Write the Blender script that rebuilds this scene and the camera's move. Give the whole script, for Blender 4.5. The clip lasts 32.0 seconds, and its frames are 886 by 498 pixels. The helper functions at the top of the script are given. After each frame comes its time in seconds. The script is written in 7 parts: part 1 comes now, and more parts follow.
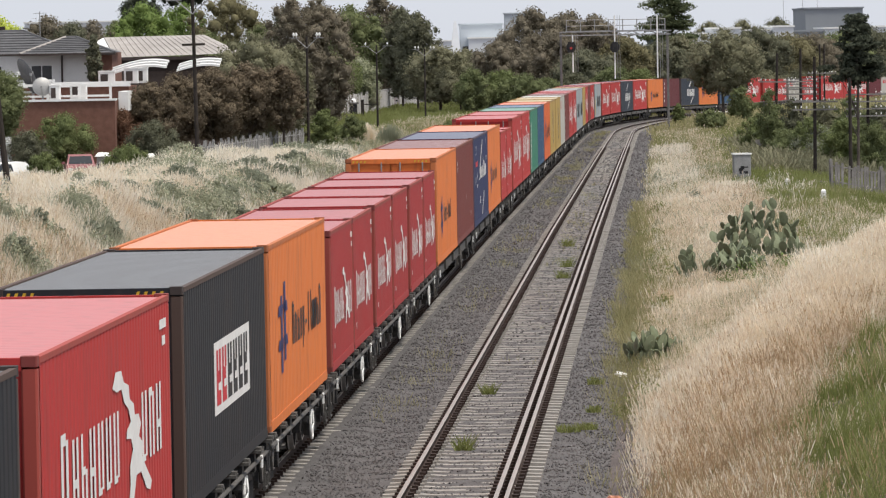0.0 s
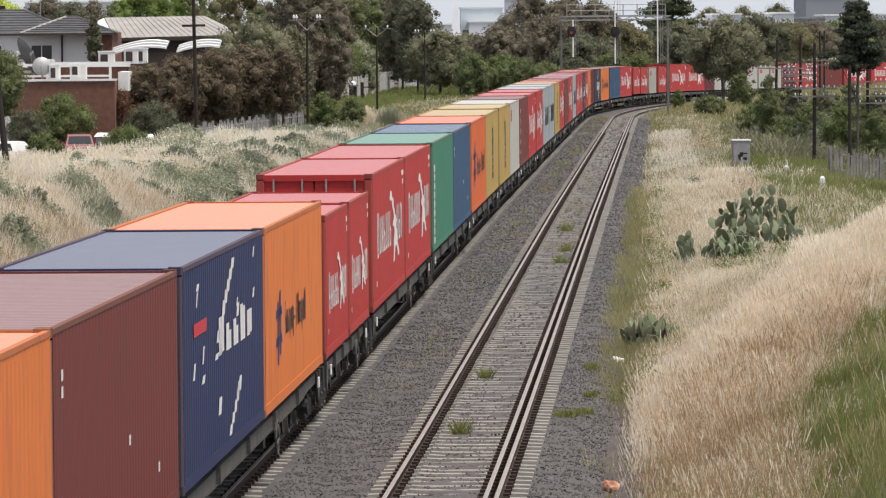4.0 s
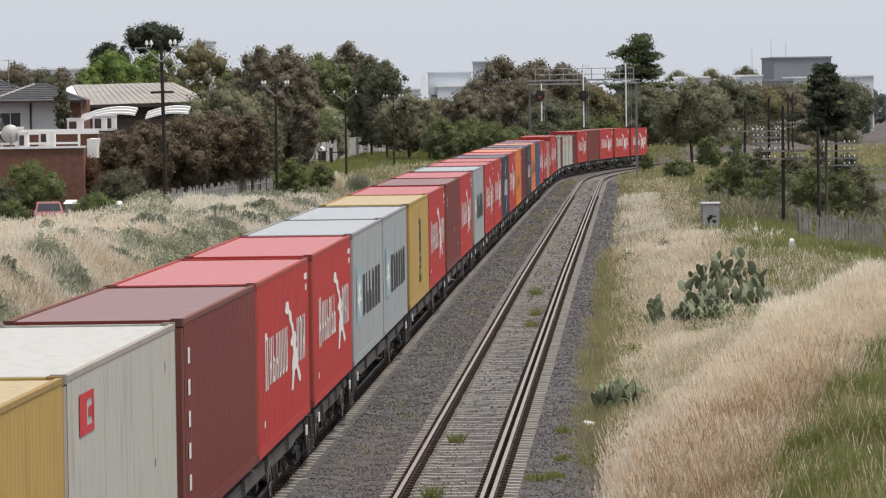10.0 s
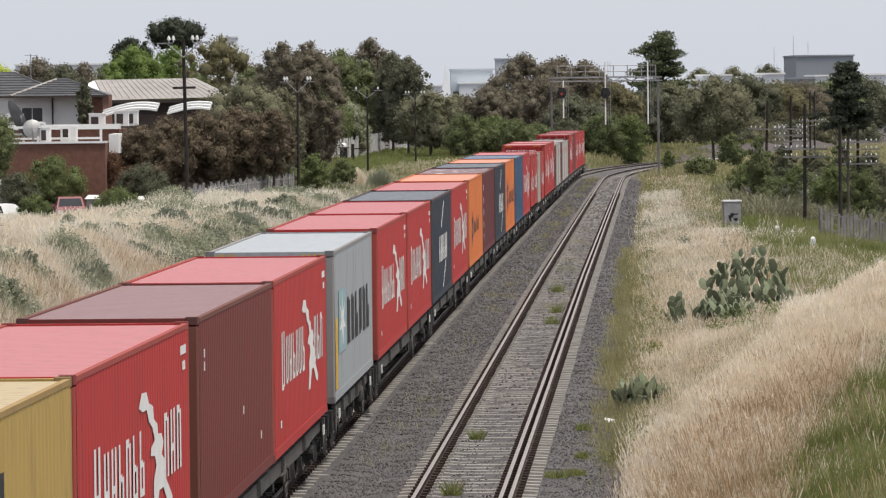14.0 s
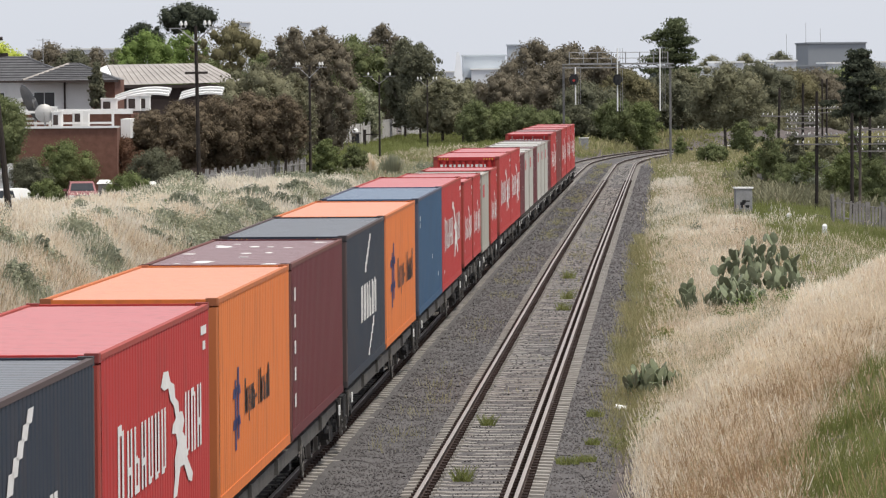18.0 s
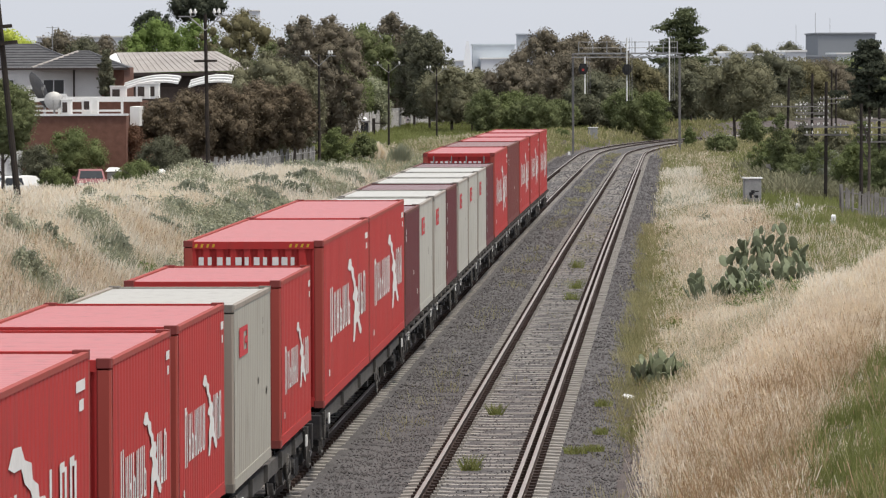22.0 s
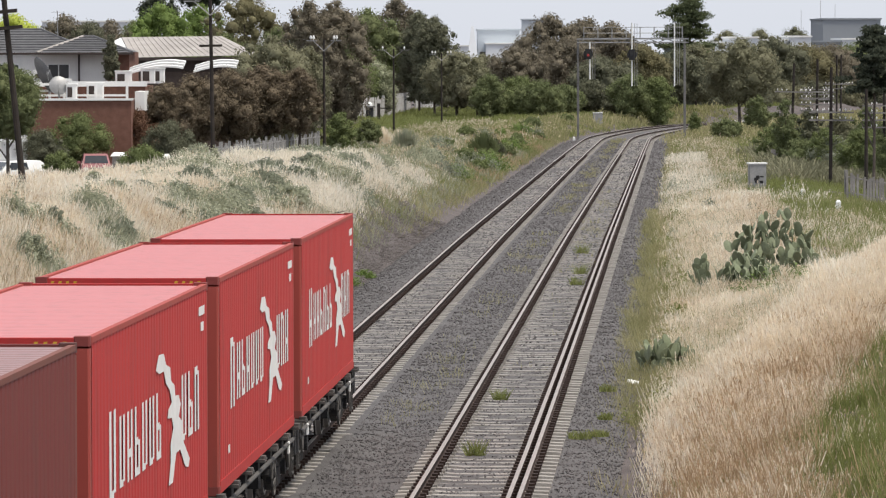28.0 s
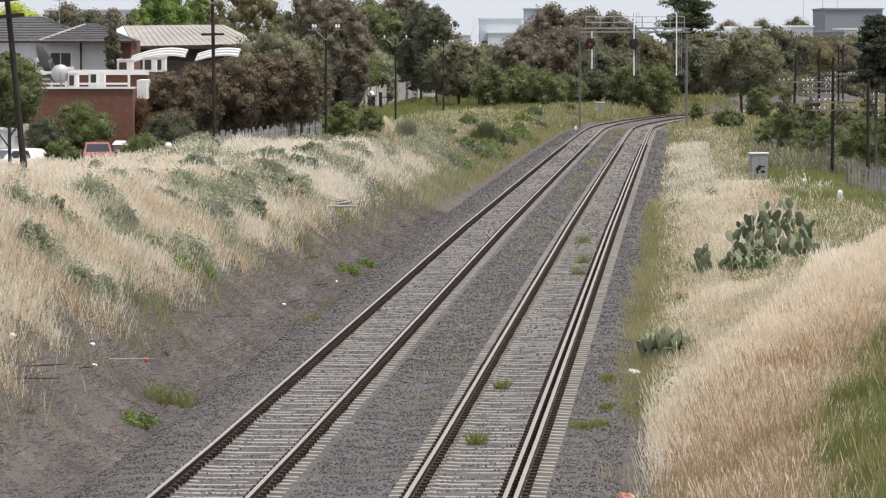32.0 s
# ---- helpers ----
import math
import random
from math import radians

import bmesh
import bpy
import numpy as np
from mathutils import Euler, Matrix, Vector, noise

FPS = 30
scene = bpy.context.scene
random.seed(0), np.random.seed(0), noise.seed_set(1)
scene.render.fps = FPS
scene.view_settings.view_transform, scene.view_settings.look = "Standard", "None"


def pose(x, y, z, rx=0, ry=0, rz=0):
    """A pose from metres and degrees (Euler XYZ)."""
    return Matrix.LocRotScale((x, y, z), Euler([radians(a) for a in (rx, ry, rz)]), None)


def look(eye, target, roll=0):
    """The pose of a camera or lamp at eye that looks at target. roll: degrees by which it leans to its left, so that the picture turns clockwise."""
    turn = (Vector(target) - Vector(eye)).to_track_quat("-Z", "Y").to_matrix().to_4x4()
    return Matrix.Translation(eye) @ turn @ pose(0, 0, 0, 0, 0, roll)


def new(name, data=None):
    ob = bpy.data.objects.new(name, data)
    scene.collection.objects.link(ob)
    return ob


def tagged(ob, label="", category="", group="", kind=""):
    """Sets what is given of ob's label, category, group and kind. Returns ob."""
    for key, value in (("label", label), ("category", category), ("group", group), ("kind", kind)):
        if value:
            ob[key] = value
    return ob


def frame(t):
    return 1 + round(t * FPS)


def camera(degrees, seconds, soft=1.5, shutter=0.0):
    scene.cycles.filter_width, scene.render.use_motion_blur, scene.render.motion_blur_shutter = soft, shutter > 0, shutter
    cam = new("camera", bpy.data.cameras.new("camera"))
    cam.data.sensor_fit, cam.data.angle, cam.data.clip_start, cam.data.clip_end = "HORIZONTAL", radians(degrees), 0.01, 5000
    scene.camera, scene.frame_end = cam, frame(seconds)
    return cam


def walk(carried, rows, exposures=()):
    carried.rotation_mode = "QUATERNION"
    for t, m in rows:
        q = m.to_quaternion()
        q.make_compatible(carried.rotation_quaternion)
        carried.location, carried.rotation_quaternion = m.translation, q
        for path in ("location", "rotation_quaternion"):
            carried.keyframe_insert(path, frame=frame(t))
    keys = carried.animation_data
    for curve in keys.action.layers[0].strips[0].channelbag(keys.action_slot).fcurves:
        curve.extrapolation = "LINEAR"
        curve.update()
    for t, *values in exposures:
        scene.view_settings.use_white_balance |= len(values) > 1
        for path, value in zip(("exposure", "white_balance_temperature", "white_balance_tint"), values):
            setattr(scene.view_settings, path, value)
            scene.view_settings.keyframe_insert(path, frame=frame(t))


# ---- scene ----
CAMERA_ROWS = [
    (0, 87.479, 1.005, -0.233), (0.5, 87.437, 0.838, -0.218), (1, 87.369, 0.723, -0.186), (1.5, 87.334, 0.631, -0.153),
    (2, 87.340, 0.531, -0.099), (2.5, 87.367, 0.557, -0.060), (3, 87.334, 0.480, -0.115), (3.5, 87.263, 0.413, -0.189),
    (5.5, 87.415, 0.714, -0.403), (6, 87.452, 0.675, -0.446), (6.5, 87.474, 0.614, -0.479), (7, 87.540, 0.615, -0.533),
    (7.5, 87.602, 0.496, -0.561), (8, 87.705, 0.575, -0.611), (8.5, 87.788, 0.591, -0.608), (9, 87.863, 0.585, -0.591),
    (9.5, 87.952, 0.685, -0.608), (10, 88.060, 0.847, -0.612), (10.5, 88.085, 0.844, -0.576), (11, 88.041, 0.688, -0.581),
    (11.5, 88.014, 0.710, -0.583), (12, 88.017, 0.726, -0.525), (12.5, 88.019, 0.646, -0.464), (13, 88.018, 0.587, -0.432),
    (13.5, 88.031, 0.579, -0.373), (14, 88.023, 0.604, -0.346), (14.5, 87.979, 0.454, -0.277), (16.5, 88.012, 0.439, -0.157),
    (17, 87.994, 0.475, -0.161), (17.5, 87.943, 0.491, -0.179), (18, 87.854, 0.409, -0.199), (18.5, 87.782, 0.323, -0.194),
    (19, 87.716, 0.256, -0.159), (19.5, 87.703, 0.219, -0.150), (20, 87.716, 0.279, -0.126), (20.5, 87.726, 0.210, -0.098),
    (21, 87.743, 0.373, -0.094), (21.5, 87.752, 0.251, -0.112), (22, 87.721, 0.191, -0.085), (22.5, 87.691, 0.212, -0.042),
    (23, 87.707, 0.125, -0.023), (23.5, 87.721, 0.076, -0.014), (24, 87.717, 0.289, -0.025), (24.5, 87.662, 0.207, 0.001),
    (25, 87.605, 0.088, 0.033), (25.5, 87.579, 0.002, 0.062), (27.5, 87.550, -0.069, 0.061), (28, 87.540, 0.133, -0.024),
    (28.5, 87.514, -0.067, -0.051), (29, 87.468, -0.087, -0.048), (29.5, 87.425, -0.164, -0.002), (30, 87.365, -0.203, 0.039),
    (30.5, 87.339, -0.060, 0.034), (31, 87.359, 0.019, 0.027), (31.5, 87.368, -0.030, 0.003), (32, 87.408, 0.006, -0.000),
]
cam = camera(10.73, 32.0, soft=1.25)
EXPOSURES = [(0, 0.34), (3, 0.34), (6, 0.31), (9, 0.18), (11, 0.19), (13, 0.21), (17, 0.29), (19, 0.34), (21, 0.29), (23, 0.22), (25, 0.16), (27, 0.31), (28, 0.39), (30, 0.42), (32, 0.44)]
walk(cam, [(t, pose(0, 0, 7.05, rx, ry, rz)) for t, rx, ry, rz in CAMERA_ROWS], exposures=EXPOSURES)

# ---------------------------------------------------------------- world and light
world = bpy.data.worlds.new("overcast_sky")
scene.world = world
world.use_nodes = True
wn, wl = world.node_tree.nodes, world.node_tree.links
sky = wn.new("ShaderNodeTexSky")
sky.sky_type = "NISHITA"
sky.sun_disc = False
sky.sun_elevation, sky.sun_rotation = radians(68), radians(120)
sky.air_density, sky.dust_density, sky.ozone_density = 1.0, 2.5, 1.5
veil = wn.new("ShaderNodeMix")
veil.data_type = "RGBA"
veil.inputs["Factor"].default_value = 0.8
veil.inputs["B"].default_value = (5.7, 5.95, 6.55, 1)
wl.new(sky.outputs[0], veil.inputs["A"])
bg = wn["Background"]
bg.inputs["Strength"].default_value = 0.114
wl.new(veil.outputs["Result"], bg.inputs["Color"])

sun_data = bpy.data.lights.new("sun", "SUN")
sun_data.energy, sun_data.angle, sun_data.color = 3.5, radians(12), (1.0, 0.93, 0.83)
sun = new("sun", sun_data)
sun.matrix_world = look((30, -12, 85), (0, 5, 0))

# ---------------------------------------------------------------- materials
MATS = {}


def mat(name, colors, rough=0.8, metal=0.0, scale=6.0, fine=60.0, bump=0.2, spread="noise", bump_scale=40.0, spec=0.3):
    """A surface that varies between the given colours: in patches, at a fine grain, by piece or by blade."""
    if name in MATS:
        return MATS[name]
    m = bpy.data.materials.new(name)
    m.use_nodes = True
    n, l = m.node_tree.nodes, m.node_tree.links
    b = n["Principled BSDF"]
    b.inputs["Roughness"].default_value, b.inputs["Metallic"].default_value = rough, metal
    b.inputs["Specular IOR Level"].default_value = spec
    ramp = n.new("ShaderNodeValToRGB")
    el = ramp.color_ramp.elements
    while len(el) < len(colors):
        el.new(0.5)
    for i, c in enumerate(colors):
        el[i].position = 0.25 + 0.5 * i / max(1, len(colors) - 1) if spread == "noise" else i / max(1, len(colors) - 1)
        el[i].color = (*c, 1)
    geo = n.new("ShaderNodeNewGeometry")
    coord = n.new("ShaderNodeTexCoord")
    big = n.new("ShaderNodeTexNoise")
    big.inputs["Scale"].default_value, big.inputs["Detail"].default_value = scale, 5
    grain = n.new("ShaderNodeTexNoise")
    grain.inputs["Scale"].default_value, grain.inputs["Detail"].default_value = fine, 3
    space = geo.outputs["Position"] if spread in ("noise", "island_noise") else coord.outputs["Object"]
    if spread == "object_noise":
        info = n.new("ShaderNodeObjectInfo")
        shift = n.new("ShaderNodeVectorMath")
        shift.operation = "MULTIPLY_ADD"
        shift.inputs[1].default_value = (31, 47, 13)
        l.new(info.outputs["Random"], shift.inputs[0])
        l.new(coord.outputs["Object"], shift.inputs[2])
        space = shift.outputs[0]
    l.new(space, big.inputs["Vector"])
    l.new(space, grain.inputs["Vector"])
    mix = n.new("ShaderNodeMath")
    mix.operation = "MULTIPLY_ADD"
    if spread == "island":
        l.new(geo.outputs["Random Per Island"], mix.inputs[0])
        mix.inputs[1].default_value = 0.36
        half = n.new("ShaderNodeMath")
        half.operation = "MULTIPLY_ADD"
        half.inputs[1].default_value, half.inputs[2].default_value = 1.3, -0.33
        l.new(big.outputs["Fac"], half.inputs[0])
        l.new(half.outputs[0], mix.inputs[2])
    else:
        l.new(grain.outputs["Fac"], mix.inputs[0])
        mix.inputs[1].default_value = 0.4
        half = n.new("ShaderNodeMath")
        half.operation = "MULTIPLY"
        half.inputs[1].default_value = 0.6
        l.new(big.outputs["Fac"], half.inputs[0])
        l.new(half.outputs[0], mix.inputs[2])
    l.new(mix.outputs[0], ramp.inputs["Fac"])
    l.new(ramp.outputs["Color"], b.inputs["Base Color"])
    if bump:
        bn = n.new("ShaderNodeTexNoise")
        bn.inputs["Scale"].default_value, bn.inputs["Detail"].default_value = bump_scale, 4
        l.new(space, bn.inputs["Vector"])
        bp = n.new("ShaderNodeBump")
        bp.inputs["Strength"].default_value, bp.inputs["Distance"].default_value = bump, 0.03
        l.new(bn.outputs["Fac"], bp.inputs["Height"])
        l.new(bp.outputs["Normal"], b.inputs["Normal"])
    MATS[name] = m
    return m


def paint(name, base, fade=0.12, rough=0.55, spec=0.35):
    """Weathered container paint: faded patches, grime and fine scratches, different on each piece."""
    dark = tuple(c * 0.72 for c in base)
    pale = tuple(c + (0.55 - c) * fade for c in base)
    if name in MATS:
        return MATS[name]
    m = mat(name, [dark, base, base, pale], rough=rough, scale=0.9, fine=9, bump=0.05, bump_scale=12, spread="object_noise", spec=spec)
    n, l = m.node_tree.nodes, m.node_tree.links
    b = n["Principled BSDF"]
    old = b.inputs["Base Color"].links[0].from_socket
    coord, warp, streak, ramp, mx = (n.new(k) for k in ("ShaderNodeTexCoord", "ShaderNodeMapping", "ShaderNodeTexNoise", "ShaderNodeValToRGB", "ShaderNodeMix"))
    warp.inputs["Scale"].default_value = (2.5, 2.6, 0.35)
    streak.inputs["Scale"].default_value, streak.inputs["Detail"].default_value = 2.0, 6
    ramp.color_ramp.elements[0].position, ramp.color_ramp.elements[1].position = 0.5, 0.78
    ramp.color_ramp.elements[1].color = (0.55, 0.55, 0.55, 1)
    mx.data_type = "RGBA"
    mx.inputs["B"].default_value = (*(c * 0.35 + k for c, k in zip(base, (0.05, 0.035, 0.028))), 1)
    l.new(coord.outputs["Object"], warp.inputs["Vector"])
    l.new(warp.outputs[0], streak.inputs["Vector"])
    l.new(streak.outputs["Fac"], ramp.inputs["Fac"])
    l.new(ramp.outputs["Color"], mx.inputs["Factor"])
    l.new(old, mx.inputs["A"])
    l.new(mx.outputs["Result"], b.inputs["Base Color"])
    return m


def leafy(name, colors, rough=0.75, scale=0.35, thin=0.35):
    """Leaves and blades: colour by blade and in drifts, partly letting light through."""
    if name in MATS:
        return MATS[name]
    m = mat(name, colors, rough=rough, spread="island", scale=scale, bump=0, spec=0.15)
    n, l = m.node_tree.nodes, m.node_tree.links
    b = n["Principled BSDF"]
    tr, mx = n.new("ShaderNodeBsdfTranslucent"), n.new("ShaderNodeMixShader")
    l.new(b.inputs["Base Color"].links[0].from_socket, tr.inputs["Color"])
    mx.inputs[0].default_value = thin
    l.new(b.outputs[0], mx.inputs[1])
    l.new(tr.outputs[0], mx.inputs[2])
    l.new(mx.outputs[0], n["Material Output"].inputs["Surface"])
    return m


steel_dark = mat("wagon_black_paint", [(0.012, 0.012, 0.013), (0.025, 0.025, 0.027), (0.05, 0.045, 0.04)], 0.6, 0.2, 2, 20)
steel_grey = mat("wagon_grey_dust", [(0.045, 0.043, 0.04), (0.085, 0.08, 0.075), (0.13, 0.122, 0.11)], 0.75, 0.1, 2, 20)
wheel_steel = mat("wheel_tread_steel", [(0.3, 0.29, 0.28), (0.45, 0.44, 0.43)], 0.4, 0.7, 5, 30)
rail_top = mat("rail_running_surface", [(0.27, 0.235, 0.215), (0.36, 0.32, 0.295)], 0.5, 0.3, 1, 20)
rail_rust = mat("rail_rust_brown", [(0.02, 0.012, 0.01), (0.034, 0.021, 0.017), (0.055, 0.035, 0.027)], 0.9, 0.0, 2, 20)
concrete = mat("sleeper_concrete", [(0.17, 0.157, 0.143), (0.26, 0.243, 0.223), (0.36, 0.34, 0.312)], 0.9, 0, 3, 40, 0.3)
ballast_mat = mat("ballast_stone", [(0.045, 0.042, 0.042), (0.078, 0.073, 0.073), (0.1, 0.094, 0.094), (0.15, 0.142, 0.142)], 0.95, 0, 1.5, 22, 0.8, bump_scale=18)
ground_mat = mat("bank_soil", [(0.04, 0.033, 0.032), (0.078, 0.066, 0.063), (0.108, 0.092, 0.088), (0.165, 0.143, 0.134)], 0.95, 0, 0.6, 8, 1.0, bump_scale=14)
timber_dark = mat("creosoted_timber", [(0.012, 0.01, 0.009), (0.03, 0.024, 0.02), (0.05, 0.04, 0.034)], 0.85, 0, 3, 30)
timber_grey = mat("weathered_paling_timber", [(0.3, 0.29, 0.28), (0.45, 0.44, 0.42), (0.58, 0.57, 0.55)], 0.9, 0, 2, 20)
porcelain = mat("insulator_porcelain", [(0.6, 0.6, 0.58), (0.72, 0.72, 0.7)], 0.3, 0, 5, 20, 0)
galv = mat("galvanised_steel", [(0.2, 0.2, 0.2), (0.3, 0.3, 0.295), (0.38, 0.38, 0.37)], 0.5, 0.3, 3, 20)
white_paint = mat("white_paint", [(0.65, 0.65, 0.63), (0.76, 0.76, 0.74), (0.82, 0.82, 0.81)], 0.6, 0, 2, 20)
brick_mat = mat("red_brown_brick", [(0.115, 0.055, 0.04), (0.17, 0.083, 0.06), (0.225, 0.118, 0.088)], 0.9, 0, 3, 30)
roof_tile = mat("charcoal_roof_tile", [(0.05, 0.05, 0.053), (0.085, 0.085, 0.09), (0.12, 0.12, 0.125)], 0.7, 0, 2, 20)
roof_sheet = mat("aged_grey_roof_sheeting", [(0.24, 0.22, 0.205), (0.32, 0.295, 0.275), (0.4, 0.37, 0.345)], 0.7, 0, 0.8, 10)
dark_glass = mat("dark_glass", [(0.015, 0.017, 0.02), (0.03, 0.033, 0.037)], 0.12, 0, 3, 20, 0, spec=0.6)
rubber = mat("tyre_rubber", [(0.015, 0.015, 0.015), (0.03, 0.03, 0.03)], 0.85)
bark = mat("grey_brown_bark", [(0.05, 0.04, 0.033), (0.1, 0.083, 0.07), (0.16, 0.14, 0.12)], 0.95, 0, 3, 25, 0.6)
straw = leafy("dry_straw_grass", [(0.5, 0.375, 0.245), (0.69, 0.56, 0.4), (0.86, 0.76, 0.6), (0.95, 0.89, 0.77)], thin=0.5)
green_grass = leafy("green_grass", [(0.115, 0.135, 0.04), (0.21, 0.235, 0.078), (0.36, 0.375, 0.16)], thin=0.45)
weed_mat = leafy("olive_weeds", [(0.19, 0.19, 0.085), (0.33, 0.31, 0.155), (0.52, 0.46, 0.28)], thin=0.45)
pale_straw = leafy("cream_seeding_grass", [(0.76, 0.66, 0.51), (0.88, 0.81, 0.67), (0.94, 0.9, 0.81)], thin=0.5)
rusty_straw = leafy("rusty_brown_grass", [(0.3, 0.2, 0.11), (0.46, 0.33, 0.2), (0.62, 0.49, 0.34)], thin=0.5)
fence_timber = mat("dark_weathered_paling", [(0.1, 0.095, 0.09), (0.19, 0.18, 0.17), (0.3, 0.29, 0.275)], 0.9, 0, 2, 20)
saltbush = leafy("grey_green_scrub", [(0.2, 0.215, 0.145), (0.34, 0.35, 0.245), (0.52, 0.52, 0.4)])

# ---------------------------------------------------------------- mesh helpers


class Shape:
    """Collects boxes, prisms and strips into one mesh."""

    def __init__(self):
        self.v, self.f, self.m = [], [], []

    def add(self, verts, faces, slot=0):
        k = len(self.v)
        self.v += [tuple(p) for p in verts]
        self.f += [tuple(i + k for i in q) for q in faces]
        self.m += [slot] * len(faces)
        return self

    def box(self, x0, x1, y0, y1, z0, z1, slot=0, bevel=0.0):
        if bevel:
            b = bevel
            ring = [(x0 + b, y0), (x1 - b, y0), (x1, y0 + b), (x1, y1 - b), (x1 - b, y1), (x0 + b, y1), (x0, y1 - b), (x0, y0 + b)]
            return self.prism(ring, z0, z1, slot)
        vs = [(x, y, z) for z in (z0, z1) for x, y in ((x0, y0), (x1, y0), (x1, y1), (x0, y1))]
        return self.add(vs, [(3, 2, 1, 0), (4, 5, 6, 7), (0, 1, 5, 4), (1, 2, 6, 5), (2, 3, 7, 6), (3, 0, 4, 7)], slot)

    def prism(self, ring, z0, z1, slot=0, top=None):
        n = len(ring)
        top = top or ring
        vs = [(x, y, z0) for x, y in ring] + [(x, y, z1) for x, y in top]
        fs = [tuple(range(n))[::-1], tuple(range(n, 2 * n))] + [(i, (i + 1) % n, n + (i + 1) % n, n + i) for i in range(n)]
        return self.add(vs, fs, slot)

    def along(self, a, b, r0, r1=None, n=8, slot=0):
        """A round bar from a to b."""
        a, b = Vector(a), Vector(b)
        r1 = r0 if r1 is None else r1
        q = (b - a).to_track_quat("Z", "Y")
        vs = []
        for p, r in ((a, r0), (b, r1)):
            vs += [p + q @ Vector((r * math.cos(2 * math.pi * i / n), r * math.sin(2 * math.pi * i / n), 0)) for i in range(n)]
        fs = [tuple(range(n))[::-1], tuple(range(n, 2 * n))] + [(i, (i + 1) % n, n + (i + 1) % n, n + i) for i in range(n)]
        return self.add(vs, fs, slot)

    def mesh(self, name, *mats):
        me = bpy.data.meshes.new(name)
        me.from_pydata(self.v, [], self.f)
        for m in mats:
            me.materials.append(m)
        if len(mats) > 1:
            me.polygons.foreach_set("material_index", self.m)
        me.update()
        return me


def part(name, shape, material, parent, label="", at=None):
    mats = material if isinstance(material, (tuple, list)) else (material,)
    me = shape if isinstance(shape, bpy.types.Mesh) else shape.mesh(name, *mats)
    ob = new(name, me)
    ob.parent = parent
    if at is not None:
        ob.matrix_basis = at
    if label:
        ob["label"] = label
    return ob


def thing(name, m, label, category, group="", kind=""):
    ob = new(name)
    ob.empty_display_size = 0.3
    ob.matrix_basis = m
    return tagged(ob, label, category, group, kind)


def raw_mesh(name, verts, faces, material, smooth=False):
    """A large mesh from numpy arrays; faces are all triangles or all quads."""
    me = bpy.data.meshes.new(name)
    k = faces.shape[1]
    me.vertices.add(len(verts))
    me.vertices.foreach_set("co", np.ascontiguousarray(verts, np.float32).ravel())
    me.loops.add(faces.size)
    me.loops.foreach_set("vertex_index", np.ascontiguousarray(faces, np.int32).ravel())
    me.polygons.add(len(faces))
    me.polygons.foreach_set("loop_start", np.arange(0, faces.size, k, dtype=np.int32))
    me.polygons.foreach_set("use_smooth", np.full(len(faces), smooth))
    me.update(calc_edges=True)
    me.materials.append(material)
    return me


# ---------------------------------------------------------------- the line of the track
TRACK_X, TRACK_Y, HEADING, BEND, RADIUS = -3.72, 71.9, 0.0505, 385.0, 700.0
STEP = 0.5


def lay_line():
    rows = [(s, TRACK_X + math.sin(HEADING) * (s - TRACK_Y), TRACK_Y + math.cos(HEADING) * (s - TRACK_Y), HEADING) for s in np.arange(-760, TRACK_Y, STEP)]
    s, x, y, h = TRACK_Y, TRACK_X, TRACK_Y, HEADING
    while s < 900:
        rows.append((s, x, y, h))
        if s > BEND:
            h += STEP * min(1, (s - BEND) / 20) / RADIUS
        x, y, s = x + math.sin(h) * STEP, y + math.cos(h) * STEP, s + STEP
    return np.array(rows)


LINE = lay_line()


def fall(s):
    """The grade: a slight rise near the bridge, level, then gently down round the bend."""
    return np.interp(s, [10, 45, 60, 82, 175, 250, 300, 350, 400, 430, 490, 560, 700, 900], [0.26, 0.13, 0.07, 0, 0, -0.2, -0.35, -0.55, -0.8, -0.95, -1.15, -1.8, -2.8, -4.0])


def on_line(s, n=0.0, z=0.0):
    s = np.asarray(s, float)
    x, y, h = (np.interp(s, LINE[:, 0], LINE[:, i]) for i in (1, 2, 3))
    return np.stack([x + n * np.cos(h), y - n * np.sin(h), z + fall(s)], -1)


def line_coords(x, y):
    """Distance along the line and offset to its right, for arrays of places."""
    pts = LINE[::6]
    shape = np.shape(x)
    x, y = np.ravel(x), np.ravel(y)
    s, n = np.empty(len(x)), np.empty(len(x))
    for i in range(0, len(x), 4000):
        dx, dy = x[i:i + 4000, None] - pts[None, :, 1], y[i:i + 4000, None] - pts[None, :, 2]
        k = np.argmin(dx * dx + dy * dy, axis=1)
        j = np.arange(len(k))
        h = pts[k, 3]
        s[i:i + 4000] = pts[k, 0] + dx[j, k] * np.sin(h) + dy[j, k] * np.cos(h)
        n[i:i + 4000] = dx[j, k] * np.cos(h) - dy[j, k] * np.sin(h)
    return s.reshape(shape), n.reshape(shape)


def waves(x, y, size, seed):
    """Cheap rolling noise, about -1 to 1."""
    r = np.random.RandomState(seed)
    out = 0
    for i in range(6):
        a, ph, f = r.uniform(0, 6.28), r.uniform(0, 6.28), r.uniform(0.6, 1.7) / size
        out = out + np.sin((x * math.cos(a) + y * math.sin(a)) * f * 6.28 + ph)
    return out / 3.2


